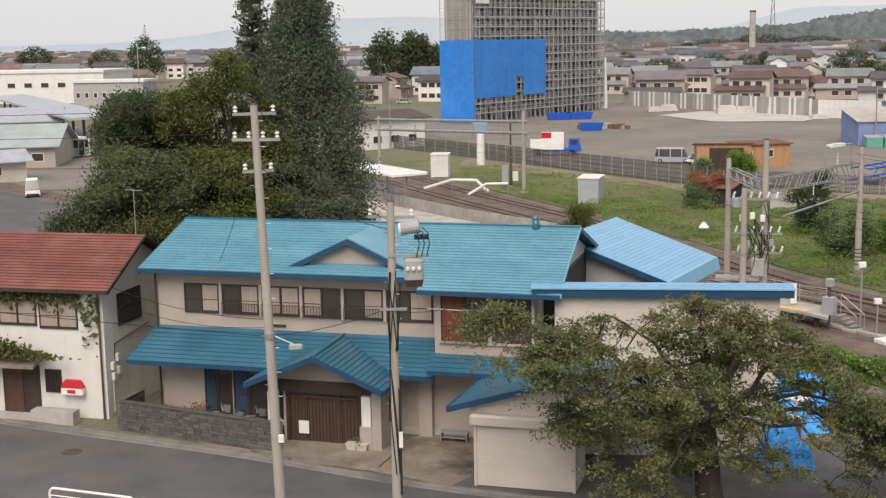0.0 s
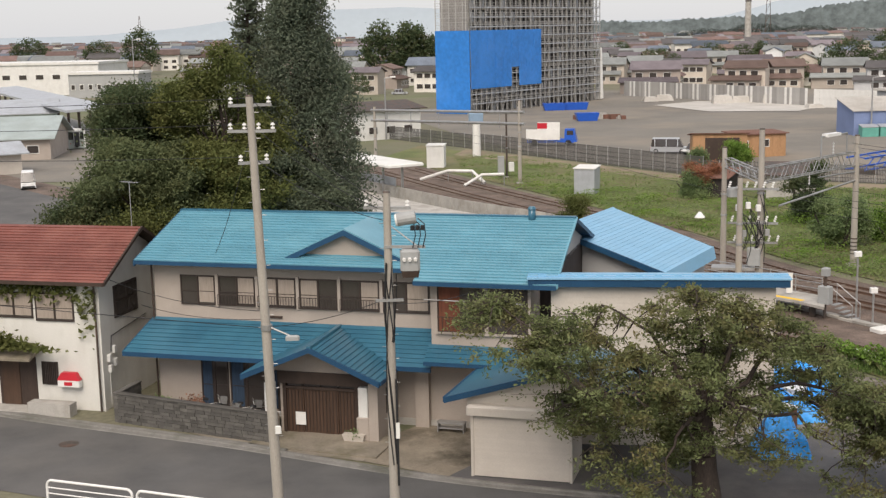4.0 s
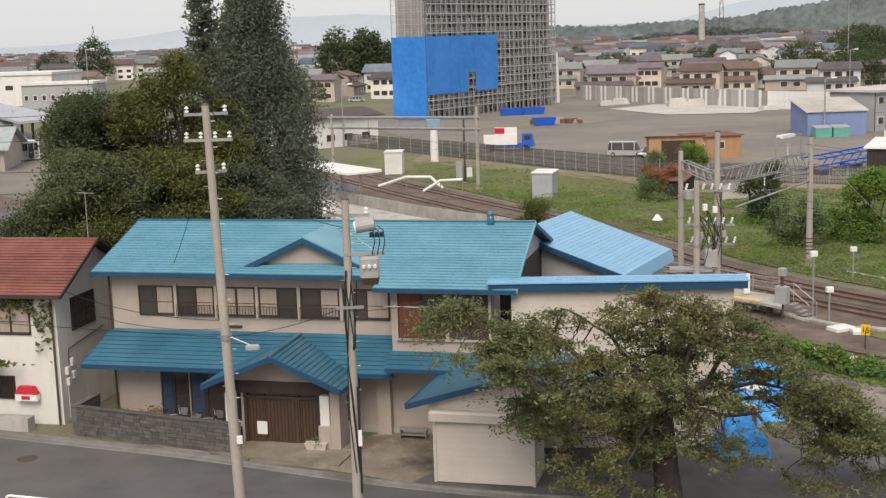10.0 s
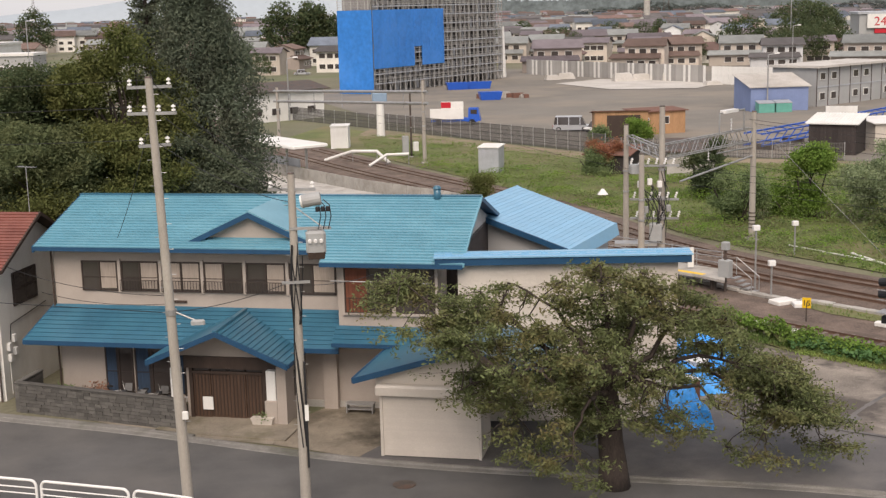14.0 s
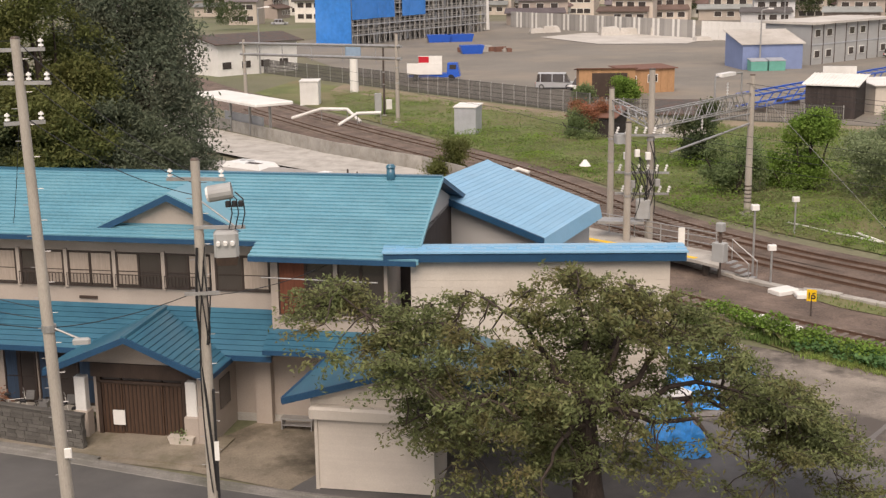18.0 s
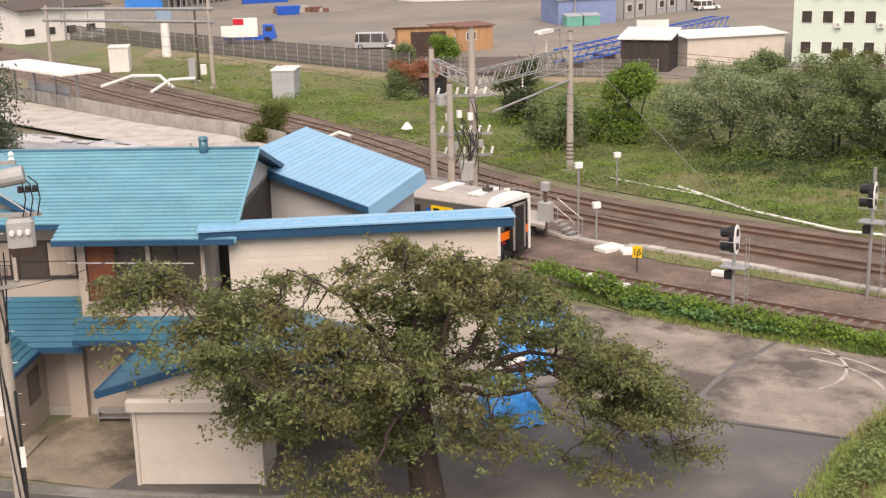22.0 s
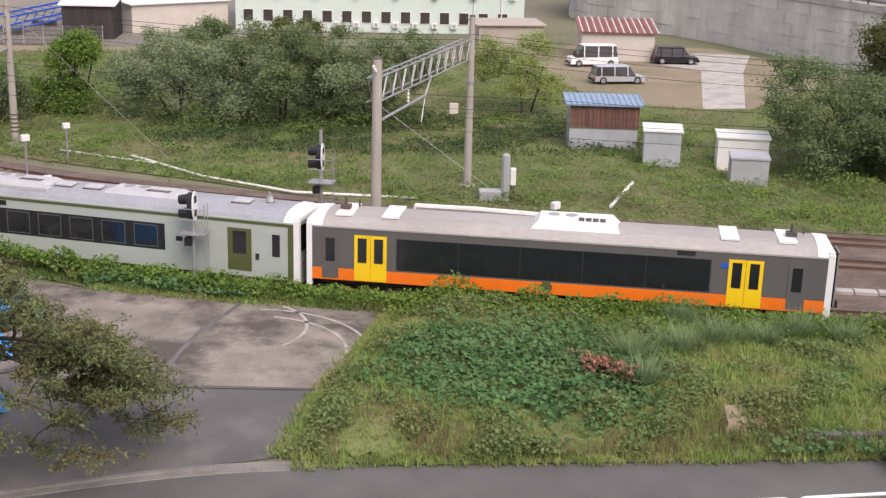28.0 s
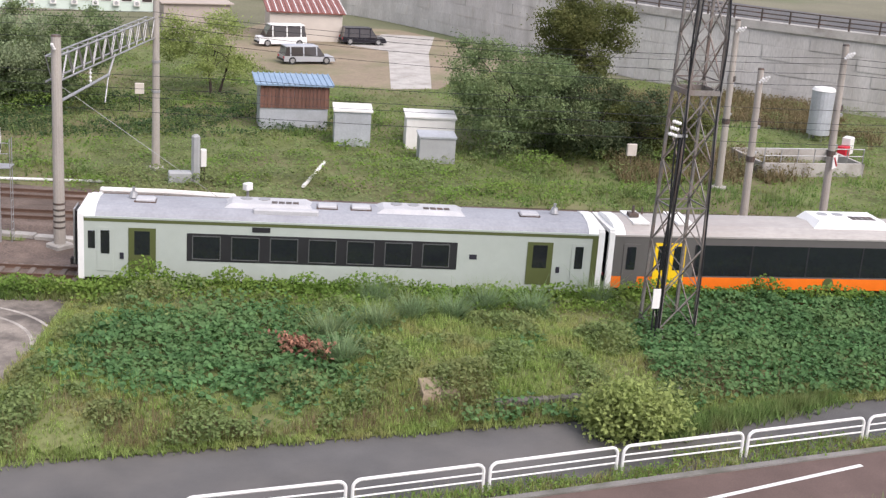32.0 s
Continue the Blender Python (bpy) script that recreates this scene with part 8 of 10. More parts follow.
part("tank", Geo().cbox(-0.4, 0.4, -0.35, 0.35, 6.2, 6.75, 0.08).moved(pose(19.4, 66.6, 0, 0, 0, 0)), M["trafo"], sg)
part("tank", Geo().cbox(-0.4, 0.4, -0.3, 0.3, 2.0, 3.1, 0.08).moved(pose(20.5, 66.0, 0, 0, 0, -16)), M["trafo"], sg)
part("deck", Geo().box(-1.8, 0.8, -0.6, 0.6, 1.75, 1.9).moved(pose(19.8, 66.2, 0, 0, 0, -16)), M["steel"], sg)
for x, z in ((-0.9, 5.6), (-0.3, 5.75), (0.3, 5.6), (0.85, 4.1), (-0.5, 4.0)):
    p = pose(20.4, 66.0, 0, 0, 0, -16) @ Vector((x, -0.3, z))
    part("fuse_box", Geo().cbox(-0.14, 0.14, -0.12, 0.12, -0.2, 0.2, 0.03).moved(pose(p.x, p.y, p.z)), M["porcelain" if z > 5 else "trafo"], sg)
part("lamp_shade", Geo().tube((17.9, 69.0, 4.6), (17.9, 69.0, 4.95), 0.35, 0.08, 12), M["porcelain"], sg)
rng = random.Random(4)
for i in range(16):
    a = Vector((20.2 + rng.uniform(-0.9, 0.9), 65.9, rng.uniform(4.5, 6.8)))
    b = Vector((20.2 + rng.uniform(-0.9, 0.9), 65.9, rng.uniform(1.8, 4.0)))
    pts = [a.lerp(b, s / 6) + Vector((0.35 * math.sin(s / 6 * 3.14), -0.2 * math.sin(s / 6 * 3.14), 0)) for s in range(7)]
    part("cable", Geo().line(pts, 0.025, 5), M["black"], sg)

# platform end with stairs and cabinet
NPL = thing("platform", pose(0, 0, 0), "narrow concrete station platform with yellow edge line", "platform", kind="structure")
part("deck", Geo().slab([(22.3, 58.6, 0.75), (21.4, 60.4, 0.75), (4.8, 82.2, 0.75), (-21.5, 116.5, 0.75), (-17.6, 117.9, 0.75), (7.7, 85.1, 0.75), (23.4, 61.4, 0.75)], (0, 0, 0.15)), M["concrete"], NPL)
part("edge_line", Geo().slab([(21.6, 60.4, 0.905), (5.1, 82, 0.905), (5.5, 82.2, 0.905), (21.9, 60.6, 0.905)], (0, 0, 0.01)), M["yellow_sign"], NPL)
for i in range(10):
    s = i / 9
    p = Vector((22.2, 60.2, 0)).lerp(Vector((3.2, 85, 0)), s)
    part("pillar", Geo().box(p.x - 0.15, p.x + 0.15, p.y - 0.15, p.y + 0.15, 0, 0.76), M["steel_dark"], NPL)
rail = thing("platform_railing", pose(0, 0, 0), "grey steel railing at the platform end", "railing")
for z in (1.3, 1.65, 1.95):
    part("bar", Geo().tube((23.2, 61.5, z), (9.6, 81.4, z), 0.03), M["steel"], rail)
for i in range(14):
    p = Vector((23.2, 61.5, 0)).lerp(Vector((9.6, 81.4, 0)), i / 13)
    part("post", Geo().tube((p.x, p.y, 0.85), (p.x, p.y, 2.0), 0.035), M["steel"], rail)
st = thing("steps", pose(23.2, 60.0, 0, 0, 0, -52), "steep steel steps at the platform end", "steps")
for i in range(5):
    part("tread", Geo().box(0.2 + i * 0.28, 0.5 + i * 0.28, -0.4, 0.4, 0.78 - i * 0.17, 0.81 - i * 0.17), M["steel"], st)
for s in (-0.42, 0.42):
    part("handrail", Geo().line([(0.1, s, 0.85), (0.1, s, 1.9), (1.6, s, 0.95), (1.6, s, 0.0)], 0.03), M["steel"], st)
cab = thing("cabinet", pose(22.7, 59.6, 0, 0, 0, -52), "grey electrical cabinet on a post by the steps", "cabinet")
part("box", Geo().cbox(-0.35, 0.35, -0.25, 0.25, 0.9, 1.9, 0.03), M["trafo"], cab)
part("post", Geo().tube((0, 0, 0), (0, 0, 2.6), 0.09), M["steel_dark"], cab)
part("head", Geo().cbox(-0.2, 0.2, -0.2, 0.2, 2.5, 2.95, 0.04), M["trafo"], cab)
for x, y, h, label in ((24.4, 59.3, 3.9, "thin grey steel post beside the track"), (24.6, 57.4, 2.2, "short brown post with a white lamp box"), (30.8, 68.8, 2.3, "short lineside marker post with white head"), (39.0, 37.3, 3.0, "grey steel lineside post with a small head")):
    t = thing("lineside_post", pose(x, y, 0), label, "post")
    part("post", Geo().tube((0, 0, 0), (0, 0, h), 0.06), M["steel"], t)
    part("head", Geo().cbox(-0.2, 0.2, -0.14, 0.14, h - 0.3, h, 0.03), M["porcelain"], t)
part_sign = thing("white_post_sign", pose(21.5, 62.2, 0.9), "white upright platform board", "sign")
part("board", Geo().box(-0.18, 0.18, -0.03, 0.03, 0.1, 1.3), M["white"], part_sign)


def signal(x, y, h, label, rz, hz):
    t = thing("signal", pose(x, y, 0, 0, 0, rz), label, "signal", "railway signals")
    part("post", Geo().tube((0, 0, 0), (0, 0, h), 0.08), M["steel"], t)
    oval = [(0.3 * math.cos(radians(w)), hz + 0.62 * math.sin(radians(w))) for w in range(0, 360, 24)]
    part("backboard", Geo().slab([(0.06, y_, z_) for y_, z_ in oval], (0.05, 0, 0)), M["porcelain"], t, "white-edged oval backboard")
    part("housing", Geo().slab([(0.06, y_ * 0.9, hz + (z_ - hz) * 0.92) for y_, z_ in oval], (-0.22, 0, 0)), M["black"], t, "black lamp housing")
    for i in range(2):
        z = hz - 0.28 + i * 0.56
        part("hood", Geo().tube((-0.14, 0, z), (-0.55, 0, z - 0.06), 0.22, 0.19, 12), M["black"], t)
        part("slot", Geo().box(0.11, 0.125, -0.13, 0.13, z - 0.14, z + 0.14), M["black"], t)
    part("bracket", Geo().box(-0.5, 0.6, -0.4, 0.4, hz - 1.15, hz - 1.1), M["steel"], t)
    part("lower_lamp", Geo().cbox(-0.35, -0.05, -0.2, 0.2, hz - 1.65, hz - 1.3, 0.04), M["black"], t)
    for s in (-0.35, 0.35):
        part("ladder_rail", Geo().tube((0.55, s * 0.5, 0.1), (0.55, s * 0.5, hz + 0.1), 0.02), M["steel"], t)
    for i in range(7):
        part("rung", Geo().tube((0.55, -0.18, 0.3 + i * 0.32), (0.55, 0.18, 0.3 + i * 0.32), 0.015), M["steel"], t)
    for z in (hz - 0.5, hz - 0.05):
        part("guard", Geo().line([(0.55, -0.4, z), (-0.5, -0.4, z)], 0.02), M["steel"], t)


signal(24.85, 43.95, 4.0, "white-fronted railway signal on a grey post", -50, 3.5)
signal(31.85, 44.9, 5.7, "white-fronted railway signal beside the middle track", -50, 4.5)
mk = thing("speed_marker", pose(24.3, 51.9, 0, 0, 0, -32), "small yellow speed board reading 15 on a post", "sign")
part("post", Geo().tube((0, 0, 0), (0, 0, 1.05), 0.04), M["steel_dark"], mk)
board = part("board", Geo().box(-0.22, 0.22, -0.03, 0.03, 0.75, 1.3), M["yellow_sign"], mk)


def text(parent, s, size, m, mat, name="lettering"):
    c = bpy.data.curves.new(name, "FONT")
    c.body, c.size, c.extrude, c.align_x = s, size, 0.008, "CENTER"
    tmp = bpy.data.objects.new(name, c)
    me = bpy.data.meshes.new_from_object(tmp)
    bpy.data.objects.remove(tmp)
    me.materials.append(mat)
    o = new(name, me)
    o.parent = parent
    o.matrix_basis = m
    return o


text(board, "15", 0.42, pose(0, -0.05, 0.88, 90, 0, 0), M["ink"])

# concrete cable trough, loose slabs and white pipes
trough = Curve2([(20, 67), (24.6, 57.2), (26.6, 55.4), (29.8, 50.4), (33.1, 44.7), (37, 38.6), (41, 33.4), (48, 25.6)])
tr = thing("cable_trough", pose(0, 0, 0), "row of pale concrete cable trough lids", "trough", kind="structure")
s = 0.0
k = 0
lid = Geo().cbox(-0.48, 0.48, -0.24, 0.24, 0, 0.16, 0.02).mesh("lid", M["concrete"])
while s < trough.length and k < 60:
    p, d = trough.at(s), trough.way(s)
    part("lid", lid, None, tr).matrix_basis = pose(p.x, p.y, 0.02 + 0.02 * (k % 3), 0, 0, math.degrees(math.atan2(d.y, d.x)) + (k * 7 % 5 - 2))
    s += 1.0
    k += 1
for x, y, w, d, rz in ((24.7, 56.0, 1.3, 0.9, 20), (25.4, 55.1, 0.9, 0.8, -10), (22.3, 49.9, 1.3, 0.5, -40), (21.8, 51.6, 0.7, 0.5, 10), (36.4, 39.6, 1.6, 0.5, -40), (37.2, 36.4, 1.2, 0.6, -48), (27.6, 50.0, 0.8, 0.4, -50)):
    single("loose_slab", Geo().cbox(-w / 2, w / 2, -d / 2, d / 2, 0, 0.22, 0.04).moved(pose(x, y, 0.05, 0, 0, rz)), M["white"], "pale broken concrete slab beside the track", "rubble", "loose slabs")


def pipe_run(pts, r, label, mat="white"):
    t = thing("pipe", pose(0, 0, 0), label, "pipe", "white pipes")
    g = Geo().line(pts, r, 8)
    for p in pts[1:-1]:
        g.ball(p, r * 1.05, 8)
    part("run", g, M[mat], t)
    for p in pts:
        if p[2] > 0.3:
            part("stand", Geo().tube((p[0], p[1], 0), (p[0], p[1], p[2]), 0.05), M["steel"], t)


pipe_run([(38.3, 46.5, 0.2), (38.5, 46.2, 1.0), (40.3, 43.9, 1.05), (42.3, 41.4, 1.0), (42.6, 41.1, 0.6)], 0.15, "fat white insulated pipe on short stands")
pipe_run([(31.5, 71.5, 0.15), (34.6, 64.8, 0.15)], 0.06, "thin white conduit lying on the ballast edge")
pipe_run([(34.2, 67.6, 0.2), (35.0, 60.8, 0.15), (37.1, 54.8, 0.15), (41.7, 50.0, 0.15)], 0.08, "thin white conduit lying beside the verge")
pipe_run([(48.8, 42.7, 0.2), (54.1, 45.8, 0.15)], 0.1, "pale pole lying in the grass")
pipe_run([(2.6, 131.8, 0.2), (5.6, 129.9, 1.3), (8.2, 128.9, 1.3), (9.4, 127, 0.2)], 0.18, "white insulated pipe bent over the verge")
pipe_run([(7, 125, 0.2), (9, 126, 1.2), (11.4, 126, 1.2)], 0.16, "white insulated pipe bent over the verge")
pipe_run([(17.5, 92.1, 0.3), (18.5, 91.3, 0.8), (19.2, 90.6, 0.6)], 0.14, "short white bent pipe beside the track")

sm = thing("point_machine", pose(45.6, 47.4, 0, 0, 0, -40), "grey steel point machine with a curved tall cover", "cabinet")
part("tall_box", Geo().cbox(-0.22, 0.22, -0.35, 0.05, 0, 2.6, 0.12), M["trafo"], sm)
part("side_box", Geo().cbox(0.25, 0.55, -0.25, 0.1, 0.9, 1.8, 0.03), M["white"], sm)
part("low_box", Geo().cbox(-1.4, -0.2, -0.4, 0.3, 0, 0.6, 0.05), M["trafo"], sm)
for i in range(4):
    part("cable", Geo().tube((0.1 + i * 0.12, 0.1, 0), (0.1 + i * 0.12, 0.1, 1.3), 0.03), M["steel_dark"], sm)
for x, y in ((56.0, 63.5), (66.6, 32.8)):
    t = thing("small_sign", pose(x, y, 0, 0, 0, -40), "small cream box on a thin post", "sign")
    part("post", Geo().tube((0, 0, 0), (0, 0, 1.4), 0.03), M["steel_dark"], t)
    part("box", Geo().cbox(-0.3, 0.3, -0.1, 0.1, 1.2, 1.9, 0.03), M["cream"], t)

# right-hand poles, tank and pit
for x, y, h, lx, label in ((67.7, 27.6, 9.7, -0.3, "brown weathered concrete pole"), (62.1, 23.7, 8.0, -0.4, "stout brown concrete pole with cable loops"), (64.4, 20.3, 9.5, -0.5, "grey concrete pole with insulators and a warning plate")):
    t = mast(x, y, h, 0.22, 0.16, label, lean=(lx, 0), group="lineside poles")
    for z in (h * 0.4, h * 0.65):
        part("band", Geo().tube((lx * 0.4, 0, z), (lx * 0.4, 0, z + 0.3), 0.23, 0.23, 10), M["steel_dark"], t)
    for i in range(3):
        insulator(t, (lx - 0.5 + i * 0.4, -0.2, h - 0.6), (lx - 0.5 + i * 0.4, -0.4, h - 0.3), 3)
    if h > 9.4 and x < 65:
        part("warning_plate", Geo().box(-0.55, 0.15, -0.28, -0.24, 3.2, 3.9), M["white"], t)
        part("warning_stripe", Geo().tube((-0.45, -0.29, 3.8), (0.05, -0.29, 3.3), 0.05, 0.05, 5), M["red_sign"], t)
tk = thing("water_tank", pose(88.0, 29.0, 0), "pale cylindrical tank on a steel stand", "tank")
part("drum", Geo().tube((0, 0, 0.5), (0, 0, 3.6), 0.8, 0.8, 20), M["sheet_silver"], tk, smooth=False)
part("lid", Geo().tube((0, 0, 3.6), (0, 0, 3.8), 0.84, 0.7, 20), M["white"], tk)
for a in range(4):
    w = radians(45 + 90 * a)
    part("leg", Geo().tube((0.6 * math.cos(w), 0.6 * math.sin(w), 0), (0.6 * math.cos(w), 0.6 * math.sin(w), 0.5), 0.08), M["steel"], tk)
pit = thing("concrete_pit", pose(77, 26.5, 0, 0, 0, -40), "low concrete equipment pit with pipe rails", "pit")
part("rim", Geo().box(-3.5, 3.5, -2.2, -2.0, 0, 0.9).box(-3.5, 3.5, 2.0, 2.2, 0, 0.9).box(-3.5, -3.3, -2.2, 2.2, 0, 0.9).box(3.3, 3.5, -2.2, 2.2, 0, 0.9), M["concrete"], pit)
for i in range(7):
    part("rail_post", Geo().tube((-3.4 + i * 1.13, -2.1, 0.9), (-3.4 + i * 1.13, -2.1, 1.8), 0.04), M["steel"], pit)
for z in (1.35, 1.8):
    part("rail", Geo().tube((-3.4, -2.1, z), (3.4, -2.1, z), 0.035), M["steel"], pit)
hy_ = thing("hydrant", pose(81.5, 25.0, 0), "small red valve box beside the pit", "valve")
part("box", Geo().cbox(-0.4, 0.4, -0.3, 0.3, 0, 1.2, 0.05), M["red_sign"], hy_)
part("cap", Geo().cbox(0.3, 1.1, -0.3, 0.3, 0.6, 1.7, 0.05), M["white"], hy_)


def lattice_tower():
    t = thing("lattice_tower", pose(42.4, 18.6, 0, 0, 0, -37), "tall rusty lattice steel signal-line tower", "tower")
    H, w0, w1 = 24.0, 0.76, 0.4
    hw = lambda z: w0 + (w1 - w0) * z / H
    for sx in (-1, 1):
        for sy in (-1, 1):
            part("leg", Geo().tube((sx * w0, sy * w0, 0), (sx * w1, sy * w1, H), 0.075, 0.055, 4, True), M["tower_steel"], t)
            part("footing", Geo().cbox(sx * w0 - 0.22, sx * w0 + 0.22, sy * w0 - 0.22, sy * w0 + 0.22, 0, 0.5, 0.05), M["concrete"], t)
    z, k = 0.7, 0
    while z < H - 1.5:
        z1 = z + 1.55
        a, b = hw(z), hw(z1)
        for f in range(4):
            m = Matrix.Rotation(f * math.pi / 2, 4, "Z")
            for flip in (-1, 1):
                part("brace", Geo().tube(m @ Vector((-a * flip, -a, z)), m @ Vector((b * flip, -b, z1)), 0.028, 0.028, 4, False), M["tower_steel"], t)
            if k % 3 == 0:
                part("girt", Geo().tube(m @ Vector((-a, -a, z)), m @ Vector((a, -a, z)), 0.035, 0.035, 4, False), M["tower_steel"], t)
        z, k = z1, k + 1
    a = hw(9.6)
    for f in range(4):
        m = Matrix.Rotation(f * math.pi / 2, 4, "Z")
        part("band", Geo().box(-a - 0.06, a + 0.06, -a - 0.07, -a + 0.01, 9.5, 9.68).moved(m), M["tower_steel"], t)
    for i, (x, y) in enumerate(((-0.86, -0.7), (-0.8, -0.82), (0.74, -0.8), (-0.94, -0.76), (-0.9, -0.6), (-1.0, -0.68))):
        top = (16, 16, 16, 8.2, 8.2, 8.2)[i]
        pts = [(x * (1 - 0.02 * z) + 0.05 * math.sin(z * 0.9 + i * 2), y * (1 - 0.02 * z) - 0.06 + 0.05 * math.sin(z * 1.3 + i), z) for z in np.arange(0.4, top, 0.7)]
        part("cable", Geo().line(pts, 0.035, 5), M["black"], t)
    part("number_plate", Geo().box(-1.2, -0.9, -0.9, -0.85, 1.6, 2.35), M["white"], t)
    part("cable_bracket", Geo().box(-1.1, -0.5, -0.72, -0.66, 8.0, 8.1), M["steel"], t)
    for i in range(3):
        insulator(t, (-0.85 - 0.06 * i, -0.75, 8.5 - 0.22 * i), (-1.25 - 0.06 * i, -0.85, 8.62 - 0.22 * i), 3, 0.07)


lattice_tower()


def wire(pts, sag, r=0.018, label="thin black overhead wire", group="overhead wires", mat="black"):
    line = []
    for p, q in zip(pts, pts[1:]):
        p, q = Vector(p), Vector(q)
        n = 10
        w = [p.lerp(q, i / n) - Vector((0, 0, 4 * sag * (i / n) * (1 - i / n))) for i in range(n + 1)]
        line.extend(w)
    return single("wire", Geo().line(line, r, 4), M[mat], label, "wire", group)


BEAM = [(FAR1, 0.0), (FAR2, 0.0)]
for curve, off in BEAM:
    s0, s1 = curve.near(22, 70), curve.near(60, 10)
    for z in (5.2, 6.3):
        pts = [tuple(curve.side(s, off, z)) for s in np.linspace(s0, s1, 5)]
        wire(pts, 0.12 if z > 6 else 0.03, 0.014)
    pts = [tuple(curve.side(s, off, 5.6)) for s in np.linspace(curve.near(2, 130), s0, 4)]
    wire(pts, 0.1, 0.014)
for z, dx in ((8.2, 0), (7.7, 0.5), (7.1, 0.2), (8.5, -0.3)):
    wire([(30.1 + dx, 74.7, z), (45.9 + dx, 50.6, z), (63.6, 20.3, z + 0.4), (100, -20, z)], 0.5, 0.016)
wire([(30, 74.6, 8.5), (35.5, 65.0, 0.1)], 0.0, 0.014, "thin steel stay wire", "overhead wires", "steel")
wire([(33.3, 42.6, 7.0), (40.5, 36.4, 0.1)], 0.0, 0.014, "thin steel stay wire", "overhead wires", "steel")


# ---------------------------------------------------------------- street side
def utility_pole(x, y, h, lx, ly, label, k):
    t = thing("utility_pole", Matrix.Translation((x, y, 16.5 * (1 - k))) @ Matrix.Scale(k, 4), label, "pole", "street poles")
    part("shaft", Geo().tube((0, 0, 16.5 * (k - 1) / k), (lx, ly, h), 0.205, 0.13, 16), M["pole"], t)
    part("cap", Geo().tube((lx, ly, h), (lx, ly, h + 0.06), 0.14, 0.1, 12), M["steel_dark"], t)
    for i in range(int(h / 0.45) - 4):
        z = 1.8 + i * 0.45
        s = z / h
        sx = 0.2 if i % 2 else -0.2
        part("step_bolt", Geo().tube((lx * s, ly * s, z), (lx * s + sx * 1.5, ly * s, z), 0.012, 0.012, 5), M["steel"], t)
    return t


def cross_arm(t, lx, ly, z, half, yaw, n):
    a = part("cross_arm", Geo().box(-half, half, -0.05, 0.05, z - 0.05, z + 0.05).moved(pose(lx, ly, 0, 0, 0, yaw)), M["steel"], t)
    m = pose(lx, ly, 0, 0, 0, yaw)
    for i in range(n):
        x = -half + 0.1 + i * (2 * half - 0.2) / max(1, n - 1)
        insulator(a, m @ Vector((x, 0, z + 0.05)), m @ Vector((x, 0, z + 0.3)), 2, 0.08)


pa = utility_pole(-6.15, 31.67, 14.5, -0.42, 0.0, "tall slim concrete utility pole with three cross-arms", 0.923)
cross_arm(pa, -0.41, 0, 14.2, 0.75, 8, 3)
cross_arm(pa, -0.385, 0, 13.3, 0.85, -8, 4)
cross_arm(pa, -0.355, 0, 12.2, 0.55, 15, 2)
part("clamp", Geo().tube((-0.18, 0, 6.2), (-0.18, 0, 6.4), 0.21, 0.21, 12), M["steel"], pa)
part("lamp_arm", Geo().tube((0, -0.1, 6.3), (0.75, -0.35, 6.0), 0.035), M["steel"], pa)
part("lamp_head", Geo().cbox(0.5, 1.0, -0.46, -0.28, 5.88, 6.06, 0.05), M["trafo"], pa)
part("tag", Geo().cbox(-0.02, 0.2, -0.26, -0.19, 2.4, 2.7, 0.03), M["white"], pa)
pb = utility_pole(-2.25, 31.16, 11.0, 0.0, 0.0, "concrete utility pole with transformer and bundled cables", 0.908)
cross_arm(pb, 0, 0, 10.45, 0.85, -14, 3)
part("cross_arm", Geo().box(-0.1, 1.35, -0.16, -0.06, 9.02, 9.12).moved(pose(0, 0, 0, 0, 0, -8)), M["steel"], pb)
tf = part("transformer", Geo().cbox(0.42, 1.12, -0.55, -0.02, 8.25, 9.0, 0.08), M["trafo"], pb, "grey pole transformer with white bushings")
for i in range(3):
    part("bushing", Geo().tube((0.55 + i * 0.2, -0.56, 8.68), (0.55 + i * 0.2, -0.66, 8.66), 0.07, 0.06, 8), M["porcelain"], tf)
part("lower_tank", Geo().hexa([(0.5, -0.5, 8.0), (1.05, -0.5, 8.0), (1.05, -0.08, 8.0), (0.5, -0.08, 8.0), (0.44, -0.54, 8.26), (1.1, -0.54, 8.26), (1.1, -0.04, 8.26), (0.44, -0.04, 8.26)]), M["brown"], tf)
dr = part("drum", Geo().tube((0.35, -0.25, 10.05), (1.0, -0.3, 10.15), 0.24, 0.24, 14), M["trafo"], pb, "white cylindrical switch")
part("drum_end", Geo().tube((0.28, -0.245, 10.04), (0.35, -0.25, 10.05), 0.2, 0.24, 14), M["porcelain"], dr)
part("brace", Geo().tube((0, 0, 9.9), (1.1, -0.3, 9.05), 0.025), M["steel"], pb)
for i, x in enumerate((0.82, 1.0, 1.18)):
    pts = [(x - 0.1, -0.3, 10.1), (x + 0.12, -0.36, 9.9), (x + 0.16, -0.4, 9.5), (x + 0.05, -0.4, 9.05)]
    part("drop_wire", Geo().line(pts, 0.02, 5), M["black"], pb)
    part("cutout", Geo().cbox(x - 0.02, x + 0.12, -0.44, -0.32, 9.68, 9.86, 0.03), M["black"], pb)
